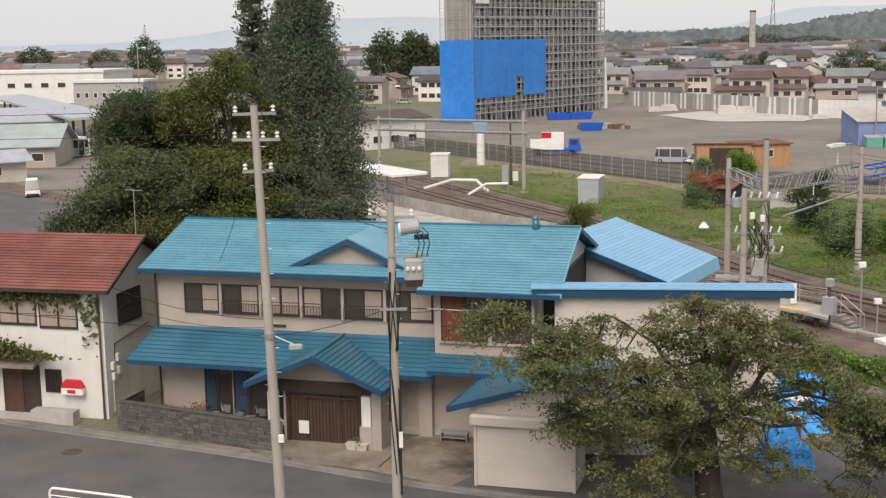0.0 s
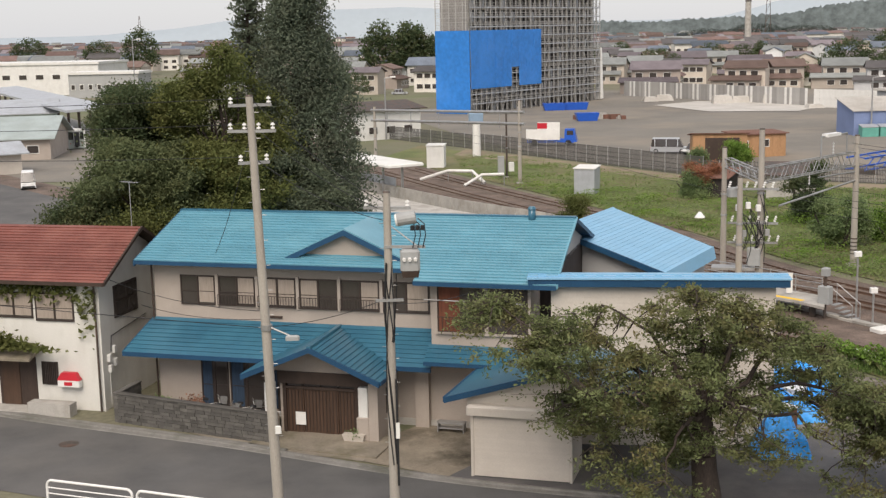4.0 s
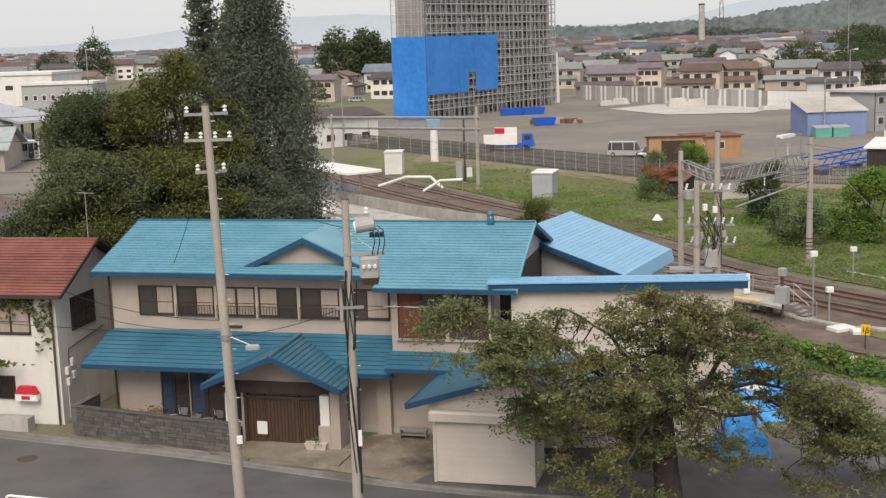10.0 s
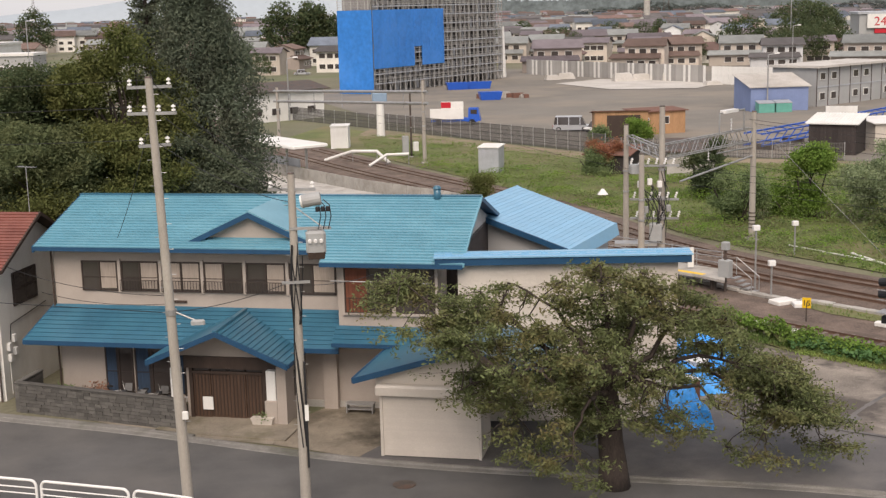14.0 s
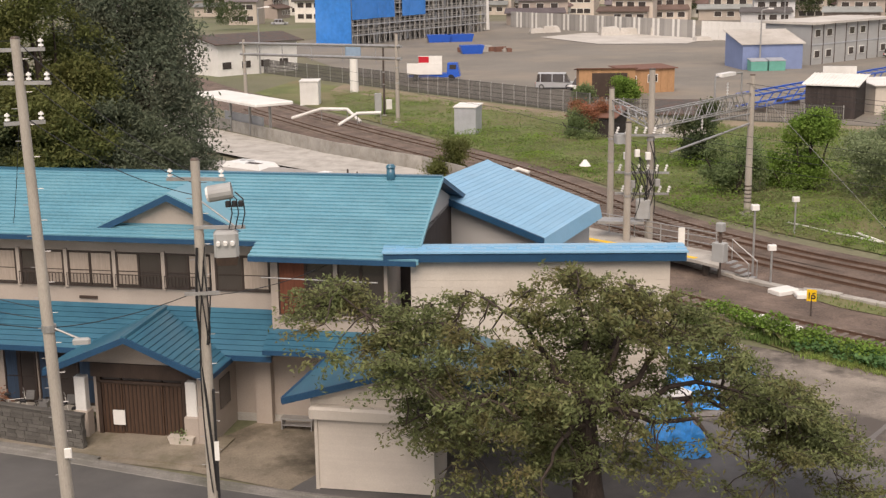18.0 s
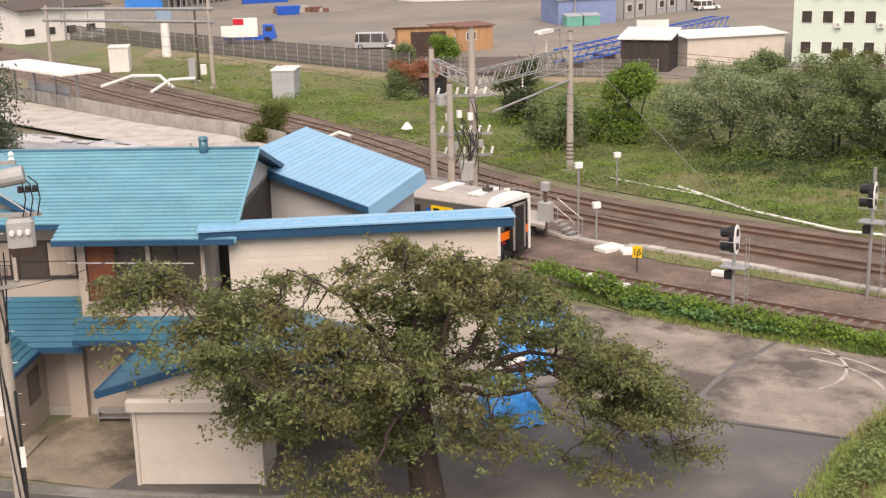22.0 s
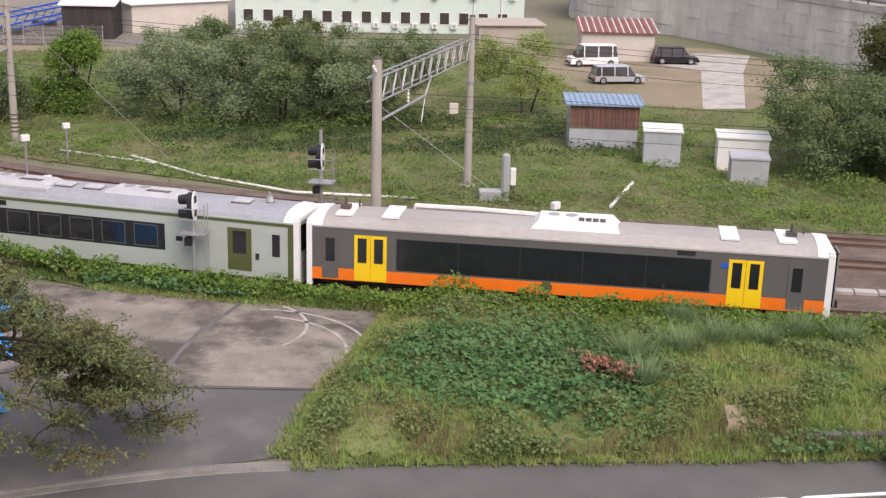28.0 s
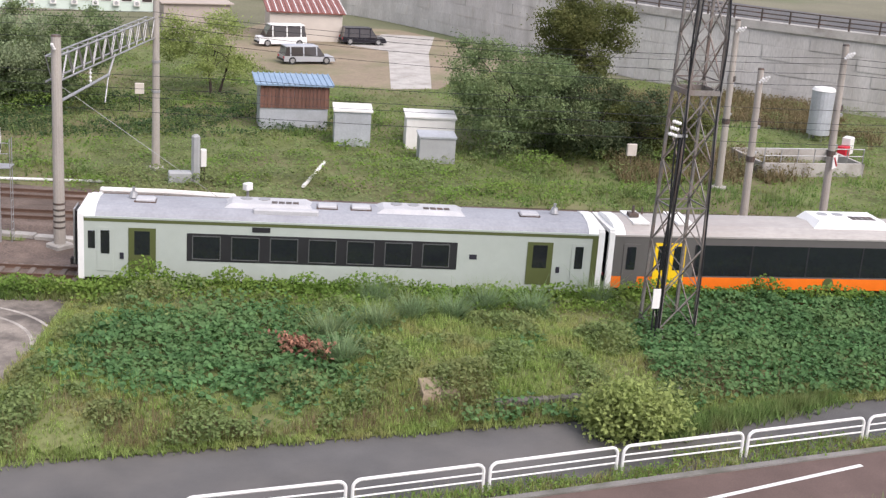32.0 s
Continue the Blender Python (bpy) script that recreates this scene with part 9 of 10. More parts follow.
for i in range(5):
    w = 0.17 + 0.05 * (i % 3)
    a = i * 1.1
    pts = [(w * math.cos(a + z * 0.5) * (1.0 if z > 6 else 0.8), -abs(w * math.sin(a + z * 0.6)) - 0.05, z) for z in np.arange(1.0 if i < 2 else 5.6, 8.6, 0.5)]
    part("cable", Geo().line(pts, 0.022 if i else 0.04, 5), M["black"], pb)
part("clamp", Geo().box(-0.5, 0.5, -0.26, -0.2, 7.1, 7.2), M["steel"], pb)
part("guard_strip", Geo().box(0.12, 0.2, -0.24, -0.12, 0.2, 4.2), M["black"], pb)
part("tag", Geo().box(0.1, 0.24, -0.26, -0.22, 2.0, 2.6), M["white"], pb)

for z, dz in ((14.45, 0), (13.55, -0.9), (12.4, -1.9)):
    wire([(-40, 52, z - 0.5), (-6.5, 31.67, z * 0.923 + 1.27), (-2.25, 31.16, 11.15 + dz * 0.3)], 0.3, 0.013)
wire([(-6.5, 31.67, 7.36), (-12.8, 44.8, 5.2)], 0.2, 0.013)
wire([(-6.5, 31.67, 7.64), (-15.0, 47.8, 5.9)], 0.3, 0.013)
wire([(-2.25, 31.16, 8.06), (-6.5, 31.67, 7.08), (-40, 51, 7.0)], 0.2, 0.014)
wire([(-2.25, 31.16, 7.88), (1.5, 41.0, 6.2)], 0.2, 0.013)
wire([(-6.5, 31.67, 13.64), (-9.5, 44.6, 7.4)], 0.3, 0.013)


def block_wall(p, q, h, label):
    m, L = oriented(p, q)
    t = thing("block_wall", m, label, "wall")
    part("core", Geo().box(0.01, L - 0.01, 0.03, 0.16, 0, h - 0.07), M["block"], t)
    rows = int(h / 0.15)
    r_ = random.Random(2)
    for k in range(rows):
        x = -0.1 - 0.2 * (k % 2)
        while x < L:
            w = r_.uniform(0.3, 0.55)
            a, b = max(0, x), min(L, x + w)
            if b - a > 0.08:
                out = r_.uniform(0.0, 0.035)
                part("stone_block", Geo().box(a + 0.008, b - 0.008, -out, 0.2, k * 0.15 + 0.006, (k + 1) * 0.15 - 0.006), M["block"], t)
            x += w
    part("coping", Geo().cbox(-0.03, L + 0.03, -0.05, 0.22, h - 0.06, h, 0.02), M["block"], t)


block_wall((-14.1, 44.75), (-7.1, 40.8), 1.35, "low wall of rough grey split-face blocks")
block_wall((-14.1, 44.75), (-13.4, 46.6), 1.35, "low wall of rough grey split-face blocks")


def bicycle(m, paint, label):
    t = thing("bicycle", m, label, "bicycle", "parked bicycles")
    for x in (-0.52, 0.52):
        g = Geo()
        pts = [(x + 0.33 * math.cos(a), 0, 0.34 + 0.33 * math.sin(a)) for a in np.linspace(0, 6.2832, 17)]
        w = part("wheel", g.line(pts, 0.02, 5), M["black"], t)
        part("spokes", Geo().tube((x - 0.3, 0, 0.34), (x + 0.3, 0, 0.34), 0.006, 0.006, 4).tube((x, 0, 0.04), (x, 0, 0.64), 0.006, 0.006, 4), M["steel"], w)
    part("frame", Geo().line([(-0.52, 0, 0.34), (-0.1, 0, 0.32), (0.36, 0, 0.72), (-0.2, 0, 0.62), (-0.1, 0, 0.32)], 0.018, 5).line([(0.52, 0, 0.34), (0.34, 0, 0.95)], 0.016, 5), paint, t)
    part("handlebar", Geo().line([(0.3, -0.28, 1.02), (0.36, 0, 0.97), (0.3, 0.28, 1.02)], 0.014, 5), M["steel"], t)
    part("saddle", Geo().cbox(-0.34, -0.1, -0.08, 0.08, 0.82, 0.9, 0.02), M["black"], t)
    part("basket", Geo().box(0.42, 0.72, -0.16, -0.14, 0.72, 0.98).box(0.42, 0.72, 0.14, 0.16, 0.72, 0.98).box(0.42, 0.44, -0.16, 0.16, 0.72, 0.98).box(0.7, 0.72, -0.16, 0.16, 0.72, 0.98), M["steel"], t)


for i, (x, y, rz) in enumerate(((-10.2, 44.8, 8), (-9.5, 43.9, -12), (-8.6, 44.0, 10), (-8.0, 43.4, -20), (-7.7, 42.8, 170))):
    bicycle(pose(x, y, 0.03, 0, 8, rz), M["steel"] if i % 2 else M["white"], "upright city bicycle leaning by the inn wall")


def flower_pot(x, y, z, r, h, label, mat="red_roof", leaf_mat="leaf_mid", n=90):
    t = thing("flower_pot", pose(x, y, z), label, "plant pot", "pots by the inn")
    part("pot", Geo().tube((0, 0, 0), (0, 0, h), r * 0.75, r, 12), M[mat], t)
    g = Geo()
    clump(g, (0, 0, h + 0.25), n, 0.17, 0.08, random.Random(int(x * 10)), 0.3)
    part("foliage", g, M[leaf_mat], t)


for x, y in ((-12.0, 45.6), (-11.4, 45.3), (-11.0, 45.6), (-12.6, 45.9), (-10.6, 45.2)):
    flower_pot(x, y, 0.03, 0.2, 0.35, "terracotta pot with a straggly plant", leaf_mat="soil_red" if x > -11.5 else "leaf_mid")
pl = thing("planter", pose(-3.75, 40.7, 0.1, 0, 0, -19), "long cream window planter on the porch slab", "planter")
part("trough", Geo().hexa([(-0.4, -0.13, 0), (0.4, -0.13, 0), (0.4, 0.13, 0), (-0.4, 0.13, 0), (-0.48, -0.18, 0.28), (0.48, -0.18, 0.28), (0.48, 0.18, 0.28), (-0.48, 0.18, 0.28)]), M["cream"], pl)
g = Geo()
clump(g, (0, 0, 0.34), 70, 0.16, 0.06, random.Random(8), 0.4)
part("foliage", g, M["leaf_mid"], pl)
bench = thing("bench", pose(0.3, 41.6, 0.035, 0, 0, -19), "low aluminium step bench in the driveway", "bench")
part("top", Geo().box(-0.6, 0.6, -0.2, 0.2, 0.38, 0.43), M["steel"], bench)
for x in (-0.55, 0.55):
    part("leg", Geo().box(x - 0.02, x + 0.02, -0.2, 0.2, 0, 0.38), M["steel"], bench)
part("shelf", Geo().box(-0.55, 0.55, -0.18, 0.18, 0.15, 0.18), M["steel"], bench)
for x, y, r in ((-15.6, 41.9, 0.42), (1.25, 33.1, 0.42), (-17.6, 33.5, 0.3)):
    mh = thing("manhole_cover", pose(x, y, 0.02), "round dark iron manhole cover in the asphalt", "manhole", "manhole covers")
    part("rim", Geo().tube((0, 0, 0), (0, 0, 0.012), r, r, 24), M["steel_dark"], mh)
    part("lid", Geo().tube((0, 0, 0.012), (0, 0, 0.018), r * 0.9, r * 0.9, 24), M["steel_dark"], mh)

# -------- white house fittings (its own space: x along the front, y inwards)
WM = pose(-15.0, 46.5, 0, 0, 0, -17)
sliding_window(WHITE, -5.2, -3.3, 4.2, 5.4, -0.02, (0, 1), panes=2)
sliding_window(WHITE, -3.15, -1.25, 4.1, 5.4, -0.02, (0, 1), panes=2)
sliding_window(WHITE, -8.6, -6.6, 4.2, 5.4, -0.02, (0,), panes=2)
# Dark panel on the wall face, standing in for the entrance recess.
part("entrance", Geo().box(-5.25, -3.35, -0.04, 0.02, 0.1, 2.4), M["brown"], WHITE, "dark panel standing in for the entrance recess")
part("door", Geo().box(-5.1, -4.2, -0.07, -0.04, 0.1, 2.3), M["door_wood"], WHITE)
part("awning", Geo().hexa([(-6.0, -1.1, 2.45), (-3.0, -1.1, 2.45), (-3.0, 0, 2.75), (-6.0, 0, 2.75), (-6.0, -1.1, 2.55), (-3.0, -1.1, 2.55), (-3.0, 0, 2.9), (-6.0, 0, 2.9)]), M["mossy"], WHITE, "mossy canopy over the entrance")
bw = sliding_window(WHITE, -3.05, -2.25, 1.15, 2.2, -0.02, (), panes=2)
for i in range(9):
    part("bar", Geo().box(-3.02 + i * 0.09, -2.99 + i * 0.09, -0.13, -0.1, 1.15, 2.2), M["frame_brown"], bw)
sg_ = part("sign_box", Geo().cbox(-2.15, -1.05, -0.35, -0.05, 1.15, 1.45, 0.04), M["white"], WHITE, "white sign box with a red top")
part("sign_top", Geo().hexa([(-2.15, -0.35, 1.45), (-1.05, -0.35, 1.45), (-1.05, -0.05, 1.45), (-2.15, -0.05, 1.45), (-1.95, -0.3, 1.8), (-1.25, -0.3, 1.8), (-1.25, -0.08, 1.8), (-1.95, -0.08, 1.8)]), M["red_sign"], sg_)
part("sign_bar", Geo().box(-1.8, -1.4, -0.37, -0.35, 1.22, 1.38), M["red_sign"], sg_)
part("down_pipe", Geo().tube((-0.15, -0.12, 0), (-0.15, -0.12, 5.9), 0.05), M["steel_dark"], WHITE)
part("planter_wall", Geo().box(-3.2, -1.1, -1.2, -0.6, 0.0, 0.6), M["concrete"], WHITE)
part("step", Geo().box(-5.6, -3.2, -1.1, 0, 0, 0.12), M["concrete"], WHITE)
sw = part("side_window", Geo().box(0.0, 0.06, 1.3, 3.5, 4.0, 5.5), M["frame_brown"], WHITE)
for a, b in ((1.4, 2.36), (2.44, 3.4)):
    part("pane", Geo().box(0.06, 0.075, a, b, 4.1, 4.72), M["glass"], sw)
    part("pane", Geo().box(0.06, 0.075, a, b, 4.8, 5.4), M["glass"], sw)
for i, (y, z) in enumerate(((0.5, 2.2), (0.95, 2.5), (0.55, 1.7), (1.0, 1.9))):
    part("meter", Geo().cbox(0.0, 0.16, y - 0.13, y + 0.13, z, z + 0.34, 0.03), M["white"], WHITE)
part("conduit", Geo().line([(0.05, 0.7, 2.6), (0.05, 0.8, 3.3), (0.05, 4.2, 3.6)], 0.02), M["black"], WHITE)
part("conduit", Geo().line([(0.05, 0.5, 1.7), (0.05, 0.5, 0.2)], 0.02), M["white"], WHITE)
ivy, rng = Geo(), random.Random(12)
for _ in range(1500):
    u = rng.uniform(-11.5, -0.1)
    drop = abs(rng.gauss(0, 0.35)) + (0.5 if u > -1.2 else 0.0) * rng.random()
    leaf(ivy, (u, -0.1 - rng.random() * 0.2, 5.95 - drop * (2.4 if u > -1.0 else 1)), rng.uniform(0.1, 0.2), rng, 0.2, 1.6)
for _ in range(1100):
    u = rng.gauss(-4.6, 1.2)
    leaf(ivy, (u, -0.5 - rng.random() * 0.7, 2.95 + abs(rng.gauss(0, 0.35)) * max(0, 1 - abs(u + 4.6) / 2.6)), rng.uniform(0.1, 0.2), rng, 0.2, 1.6)
part("ivy", ivy, M["leaf_olive"], WHITE, "withering ivy under the eave and over the canopy")
an = thing("tv_antenna", WM @ pose(0.1, 3.3, 7.9), "thin television aerial on a roof mast", "antenna")
part("mast", Geo().tube((0, 0, 0), (0, 0, 2.1), 0.02), M["steel"], an)
part("boom", Geo().tube((-0.5, 0.2, 2.1), (0.55, -0.2, 2.1), 0.015), M["steel"], an)
for i in range(6):
    x = -0.45 + i * 0.18
    part("element", Geo().tube((x - 0.06, 0.2 - (i * 0.075) - 0.2, 2.1), (x + 0.06, 0.2 - (i * 0.075) + 0.25, 2.1), 0.008, 0.008, 4), M["steel"], an)

# -------- blue tarpaulins and clutter behind the cherry tree
def tarp_heap(x, y, w, d, h, seed, label):
    rng = random.Random(seed)
    g = Geo()
    n = 12
    for i in range(n + 1):
        for j in range(n + 1):
            a, b = i / n, j / n
            z = h * (math.sin(math.pi * min(1, max(0, a))) * math.sin(math.pi * b)) ** 0.45 * (0.75 + 0.4 * noise.noise(Vector((a * 4 + seed, b * 4, 0)))) + 0.1 * rng.random()
            g.v.append((x + (a - 0.5) * w, y + (b - 0.5) * d, 0.03 + max(0.0, z)))
    for i in range(n):
        for j in range(n):
            k = i * (n + 1) + j
            g.f.append((k, k + n + 1, k + n + 2, k + 1))
    single("tarpaulin", g, M["tarp_bright"], label, "tarpaulin", "blue tarpaulins")


tarp_heap(16.4, 45.6, 4.6, 3.0, 1.5, 1, "crumpled bright blue tarpaulin over a heap")
tarp_heap(12.9, 37.4, 2.0, 2.0, 1.9, 2, "bright blue tarpaulin over stacked goods")
tarp_heap(14.6, 42.0, 3.2, 2.6, 1.3, 3, "bright blue tarpaulin over stacked goods")
for i, (x, y, w, h) in enumerate(((12.0, 38.8, 1.0, 1.2), (12.9, 39.6, 0.8, 1.0), (14.0, 40.4, 0.9, 0.9), (15.6, 43.8, 0.8, 0.7))):
    c = thing("crate", pose(x, y, 0.03, 0, 0, 12 * i), "white and brown storage crate in the side yard", "crate", "yard crates")
    part("body", Geo().cbox(-w / 2, w / 2, -0.4, 0.4, 0, h, 0.03), M["white" if i % 2 else "rusty_wood"], c)
    part("lid", Geo().cbox(-w / 2 - 0.03, w / 2 + 0.03, -0.43, 0.43, h, h + 0.06, 0.02), M["white"], c)


# -------- guard rails and paving on the camera's side
def guard_panel(p, q, label="white tubular guard rail panel with rounded ends"):
    m, L = oriented(p, q)
    t = thing("guard_rail", m, label, "guard rail", "white guard rails")
    r, z1 = 0.22, 0.86
    pts = [(0.1, 0, 0)]
    pts += [(0.1 + r - r * math.cos(a), 0, z1 - r + r * math.sin(a)) for a in np.linspace(0, math.pi / 2, 6)]
    pts += [(L - 0.1 - r + r * math.sin(a), 0, z1 - r + r * math.cos(a)) for a in np.linspace(0, math.pi / 2, 6)]
    pts.append((L - 0.1, 0, 0))
    part("hoop", Geo().line(pts, 0.05, 8), M["porcelain"], t)
    for z in (0.36, 0.58):
        part("bar", Geo().tube((0.1, 0, z), (L - 0.1, 0, z), 0.026), M["porcelain"], t)


gpts = [(-14.9, 35.3), (-11.4, 33.8), (-8.1, 32.3), (-5.8, 31.0), (-2.6, 29.2)]
for a, b in zip(gpts, gpts[1:]):
    guard_panel(a, b)
gx = [(20.2, 21.4), (23.9, 18.9), (27.3, 16.75), (30.95, 14.5), (34.6, 12.15), (38.5, 9.7), (42.3, 7.3), (46.2, 4.8)]
for a, b in zip(gx, gx[1:]):
    guard_panel(a, b)
PAVE = Curve2([(10, 27.2), (23.6, 18.3), (38.2, 9.0), (52, 0), (70, -12)])
single("paving_kerb", ribbon(PAVE, 0, PAVE.length, [(0.0, 0.0), (0.0, 0.2), (-0.25, 0.2), (-0.25, 0.14)], 2), M["kerb_old"], "dark weathered kerb below the guard rail", "kerb", kind="structure")
single("sidewalk", ribbon(PAVE, 0, PAVE.length, [(-0.25, 0.15), (-9, 0.15)], 2), M["brick_pave"], "red-brown paved forecourt", "paving", kind="structure")
for s0, s1, o0, o1 in ((20.5, 32, -2.2, -0.9), (24.6, 25.0, -3.4, -1.9)):
    a, b = PAVE.side(s0, o0, 0.156), PAVE.side(s1, o1, 0.156)
    d = (b - a).normalized()
    n_ = Vector((-d.y, d.x, 0)) * 0.08
    single("paint_line", Geo().face(a - n_, b - n_, b + n_, a + n_), M["white"], "worn white painted line", "road marking", kind="structure")
wrng = random.Random(77)
strip, stalks, leafy = Geo(), Geo(), Geo()
for _ in range(5200):
    s = wrng.uniform(13.5, 52)
    thick = noise.noise(Vector((s * 0.45, 3, 0)))
    wide = 0.75 + 0.35 * thick + (0.5 if 26.5 < s < 33 else 0)
    p = PAVE.side(s, wrng.uniform(0.03, wide))
    pick = wrng.random()
    if pick < 0.62:
        blades(strip, p.x, p.y, 0.03, wrng.uniform(0.1, 0.32 + 0.2 * thick), wrng, 5, 0.8, 0.011)
    elif pick < 0.72:
        blades(stalks, p.x, p.y, 0.03, wrng.uniform(0.2, 0.5), wrng, 3, 0.5, 0.01)
    else:
        for _k in range(3):
            leaf(leafy, (p.x + wrng.gauss(0, 0.1), p.y + wrng.gauss(0, 0.1), wrng.uniform(0.06, 0.32)), wrng.uniform(0.04, 0.08), wrng, 1.2, 1.5)
single("rail_grass", strip, M["blade"], "ragged grass strip under the guard rail", "grass", kind="stuff")
single("rail_stalks", stalks, M["blade_dry"], "dry stalks under the guard rail", "grass", kind="stuff")
single("rail_weeds", leafy, M["leaf_bright"], "leafy weeds under the guard rail", "grass", kind="stuff")
single("bare_stone", Geo().hexa([(-0.8, -0.6, 0), (0.9, -0.5, 0), (0.6, 0.6, 0), (-0.6, 0.7, 0), (-0.6, -0.4, 0.5), (0.75, -0.35, 0.42), (0.4, 0.45, 0.66), (-0.4, 0.5, 0.7)]).moved(pose(31.0, 21.2, 0.16, 0, 0, -30)), M["dirt"], "pale bare patch of rock in the bank", "rock")
lw = thing("stone_edging", pose(0, 0, 0), "low dark rubble-stone edging along the bank", "wall")
rng = random.Random(6)
for i in range(60):
    s = ROAD_EDGE.near(31.4, 18.7) + i * 0.11
    p = ROAD_EDGE.side(s, 0.9 + 0.05 * (i % 2))
    r = rng.uniform(0.13, 0.24)
    part("stone", Geo().ball((p.x, p.y, 0.18 + 0.22 * (i % 2)), r, 6, 0.8), M["block"], lw)
# cracks and joints of the lot
for pts in ([(19.4, 36.6), (20.9, 38.0), (22.3, 39.2), (23.9, 40.2), (25.3, 41.1)], [(16.3, 37.62), (18.7, 35.4), (22.6, 32.1)]):
    g = Geo()
    for p, q in zip(pts, pts[1:]):
        p, q = Vector((*p, 0.056)), Vector((*q, 0.056))
        d = (q - p).normalized()
        n_ = Vector((-d.y, d.x, 0)) * 0.12
        g.face(p - n_, q - n_ * 0.6, q + n_ * 0.8, p + n_)
    single("slab_joint", g, M["asphalt_dark"], "dirt-filled joint in the concrete slab", "paving", kind="structure")
single("slab_patch", polygon_sheet([(18.6, 36.5), (19.3, 36.1), (20.0, 36.5), (20.0, 37.1), (19.1, 36.9)], 0.058), M["asphalt_dark"], "dark broken patch in the slab", "paving", kind="structure")

for cx, cy, r, a0, a1 in ((22.6, 36.6, 4.4, -55, 50), (22.6, 36.6, 3.6, -55, 40), (23.4, 39.2, 3.0, -80, 20)):
    g = Geo()
    for a in np.arange(a0, a1, 5.0):
        u, w = radians(a), radians(a + 5)
        g.face(*[(cx + q * math.cos(v), cy + q * math.sin(v), 0.056) for q, v in ((r, u), (r + 0.13, u), (r + 0.13, w), (r, w))])
    single("tyre_scuff", g, M["scuff"], "faint curved pale tyre scuff on the slab", "road marking", kind="structure")


# ---------------------------------------------------------------- station side and low houses
def long_block(p, q, depth, h, wall, label, rows=1, n=10, z0=3.0, roof="white"):
    m, L = oriented(p, q)
    t = thing("station_building", m, label, "building", "station buildings")
    part("wall", Geo().box(0, L, 0, depth, 0, h), M[wall], t)
    part("parapet", Geo().box(-0.4, L + 0.4, -0.4, depth + 0.4, h, h + 0.7), M[roof], t)
    for k in range(rows):
        for i in range(n):
            a = L * (i + 0.25) / n
            w = part("window", Geo().box(a, a + L / n * 0.5, -0.08, 0, z0 + k * 3.2, z0 + k * 3.2 + 1.6), M["white"], t)
            part("pane", Geo().box(a + 0.15, a + L / n * 0.5 - 0.15, -0.12, -0.08, z0 + k * 3.2 + 0.15, z0 + k * 3.2 + 1.45), M["glass"], w)
    return t


long_block((-195.6, 391.7), (-83, 373.6), 25, 9.0, "white", "long white station building with a dark window strip", 1, 22, 4.6)
long_block((-87.5, 354.7), (-67.6, 352.2), 12, 6.5, "office_grey", "grey low wing of the station", 1, 8, 2.2)
cn = thing("platform_canopy", pose(0, 0, 0), "long pale platform canopy on steel columns", "canopy")
part("roof", Geo().slab([(-93.2, 294.9, 5.0), (-50.9, 194.7, 5.0), (-43.8, 197.5, 5.4), (-86.1, 297.7, 5.4)], (0, 0, 0.4)), M["sheet_silver"], cn)
for i in range(12):
    p = Vector((-89.7, 294.8, 0)).lerp(Vector((-47.8, 197.6, 0)), i / 11)
    part("column", Geo().box(p.x - 0.2, p.x + 0.2, p.y - 0.2, p.y + 0.2, 0, 5.1), M["steel_dark"], cn)
part("platform_slab", Geo().slab([(-95.2, 294.9, 0), (-51.9, 193.7, 0), (-41.8, 197.4, 0), (-84.1, 298.6, 0)], (0, 0, 1.0)), M["concrete"], cn)
par = copy_thing(REAR_CAR, pose(-52.8, 193.5, -0.2, 0, 0, -58))
par["label"] = "pale green-white railcar standing at the station"


def low_house(p, q, depth, h, ridge_h, wall, roof, label, over=0.8):
    m, L = oriented(p, q)
    t = thing("low_house", m, label, "house")
    part("wall", Geo().box(0, L, 0, depth, 0, h), M[wall], t)
    r = part("roof", Geo().slab([(-over, -over, h - 0.1), (L + over, -over, h - 0.1), (L + over, depth / 2, ridge_h), (-over, depth / 2, ridge_h)], (0, 0, 0.15)).slab([(-over, depth + over, h - 0.1), (L + over, depth + over, h - 0.1), (L + over, depth / 2, ridge_h), (-over, depth / 2, ridge_h)], (0, 0, 0.15)), M[roof], t)
    part("gable_wall", Geo().slab([(0, 0, h), (0, depth, h), (0, depth / 2, ridge_h - 0.1)], (L, 0, 0)), M[wall], t)
    n = int(L / 3)
    for i in range(n):
        a = 0.6 + i * (L - 0.6) / n
        w = part("window", Geo().box(a, a + 1.7, -0.06, 0, 0.9, 2.1), M["white"], t)
        part("pane", Geo().box(a + 0.1, a + 1.6, -0.09, -0.06, 1.0, 2.0), M["glass"], w)
    return t


low_house((-70.6, 168.1), (-47.4, 169.4), 14, 3.0, 5.6, "beige", "sheet_pale", "low beige house with a pale grey-green roof")
low_house((-51.1, 148.7), (-46.6, 151.6), 5, 2.6, 3.8, "cream", "sheet_silver", "small cream store with a silver roof")
low_house((-86.0, 207.5), (-57.4, 213.7), 16, 4.0, 6.0, "mint_wall", "sheet_silver", "low pale building with a greenish roof")
single("station_yard", polygon_sheet([(-90, 215), (-38, 196), (-30, 140), (-44, 141), (-67, 146), (-90, 165)], 0.045), M["gravel"], "bare gravel ground beside the station tracks", "yard", kind="structure")
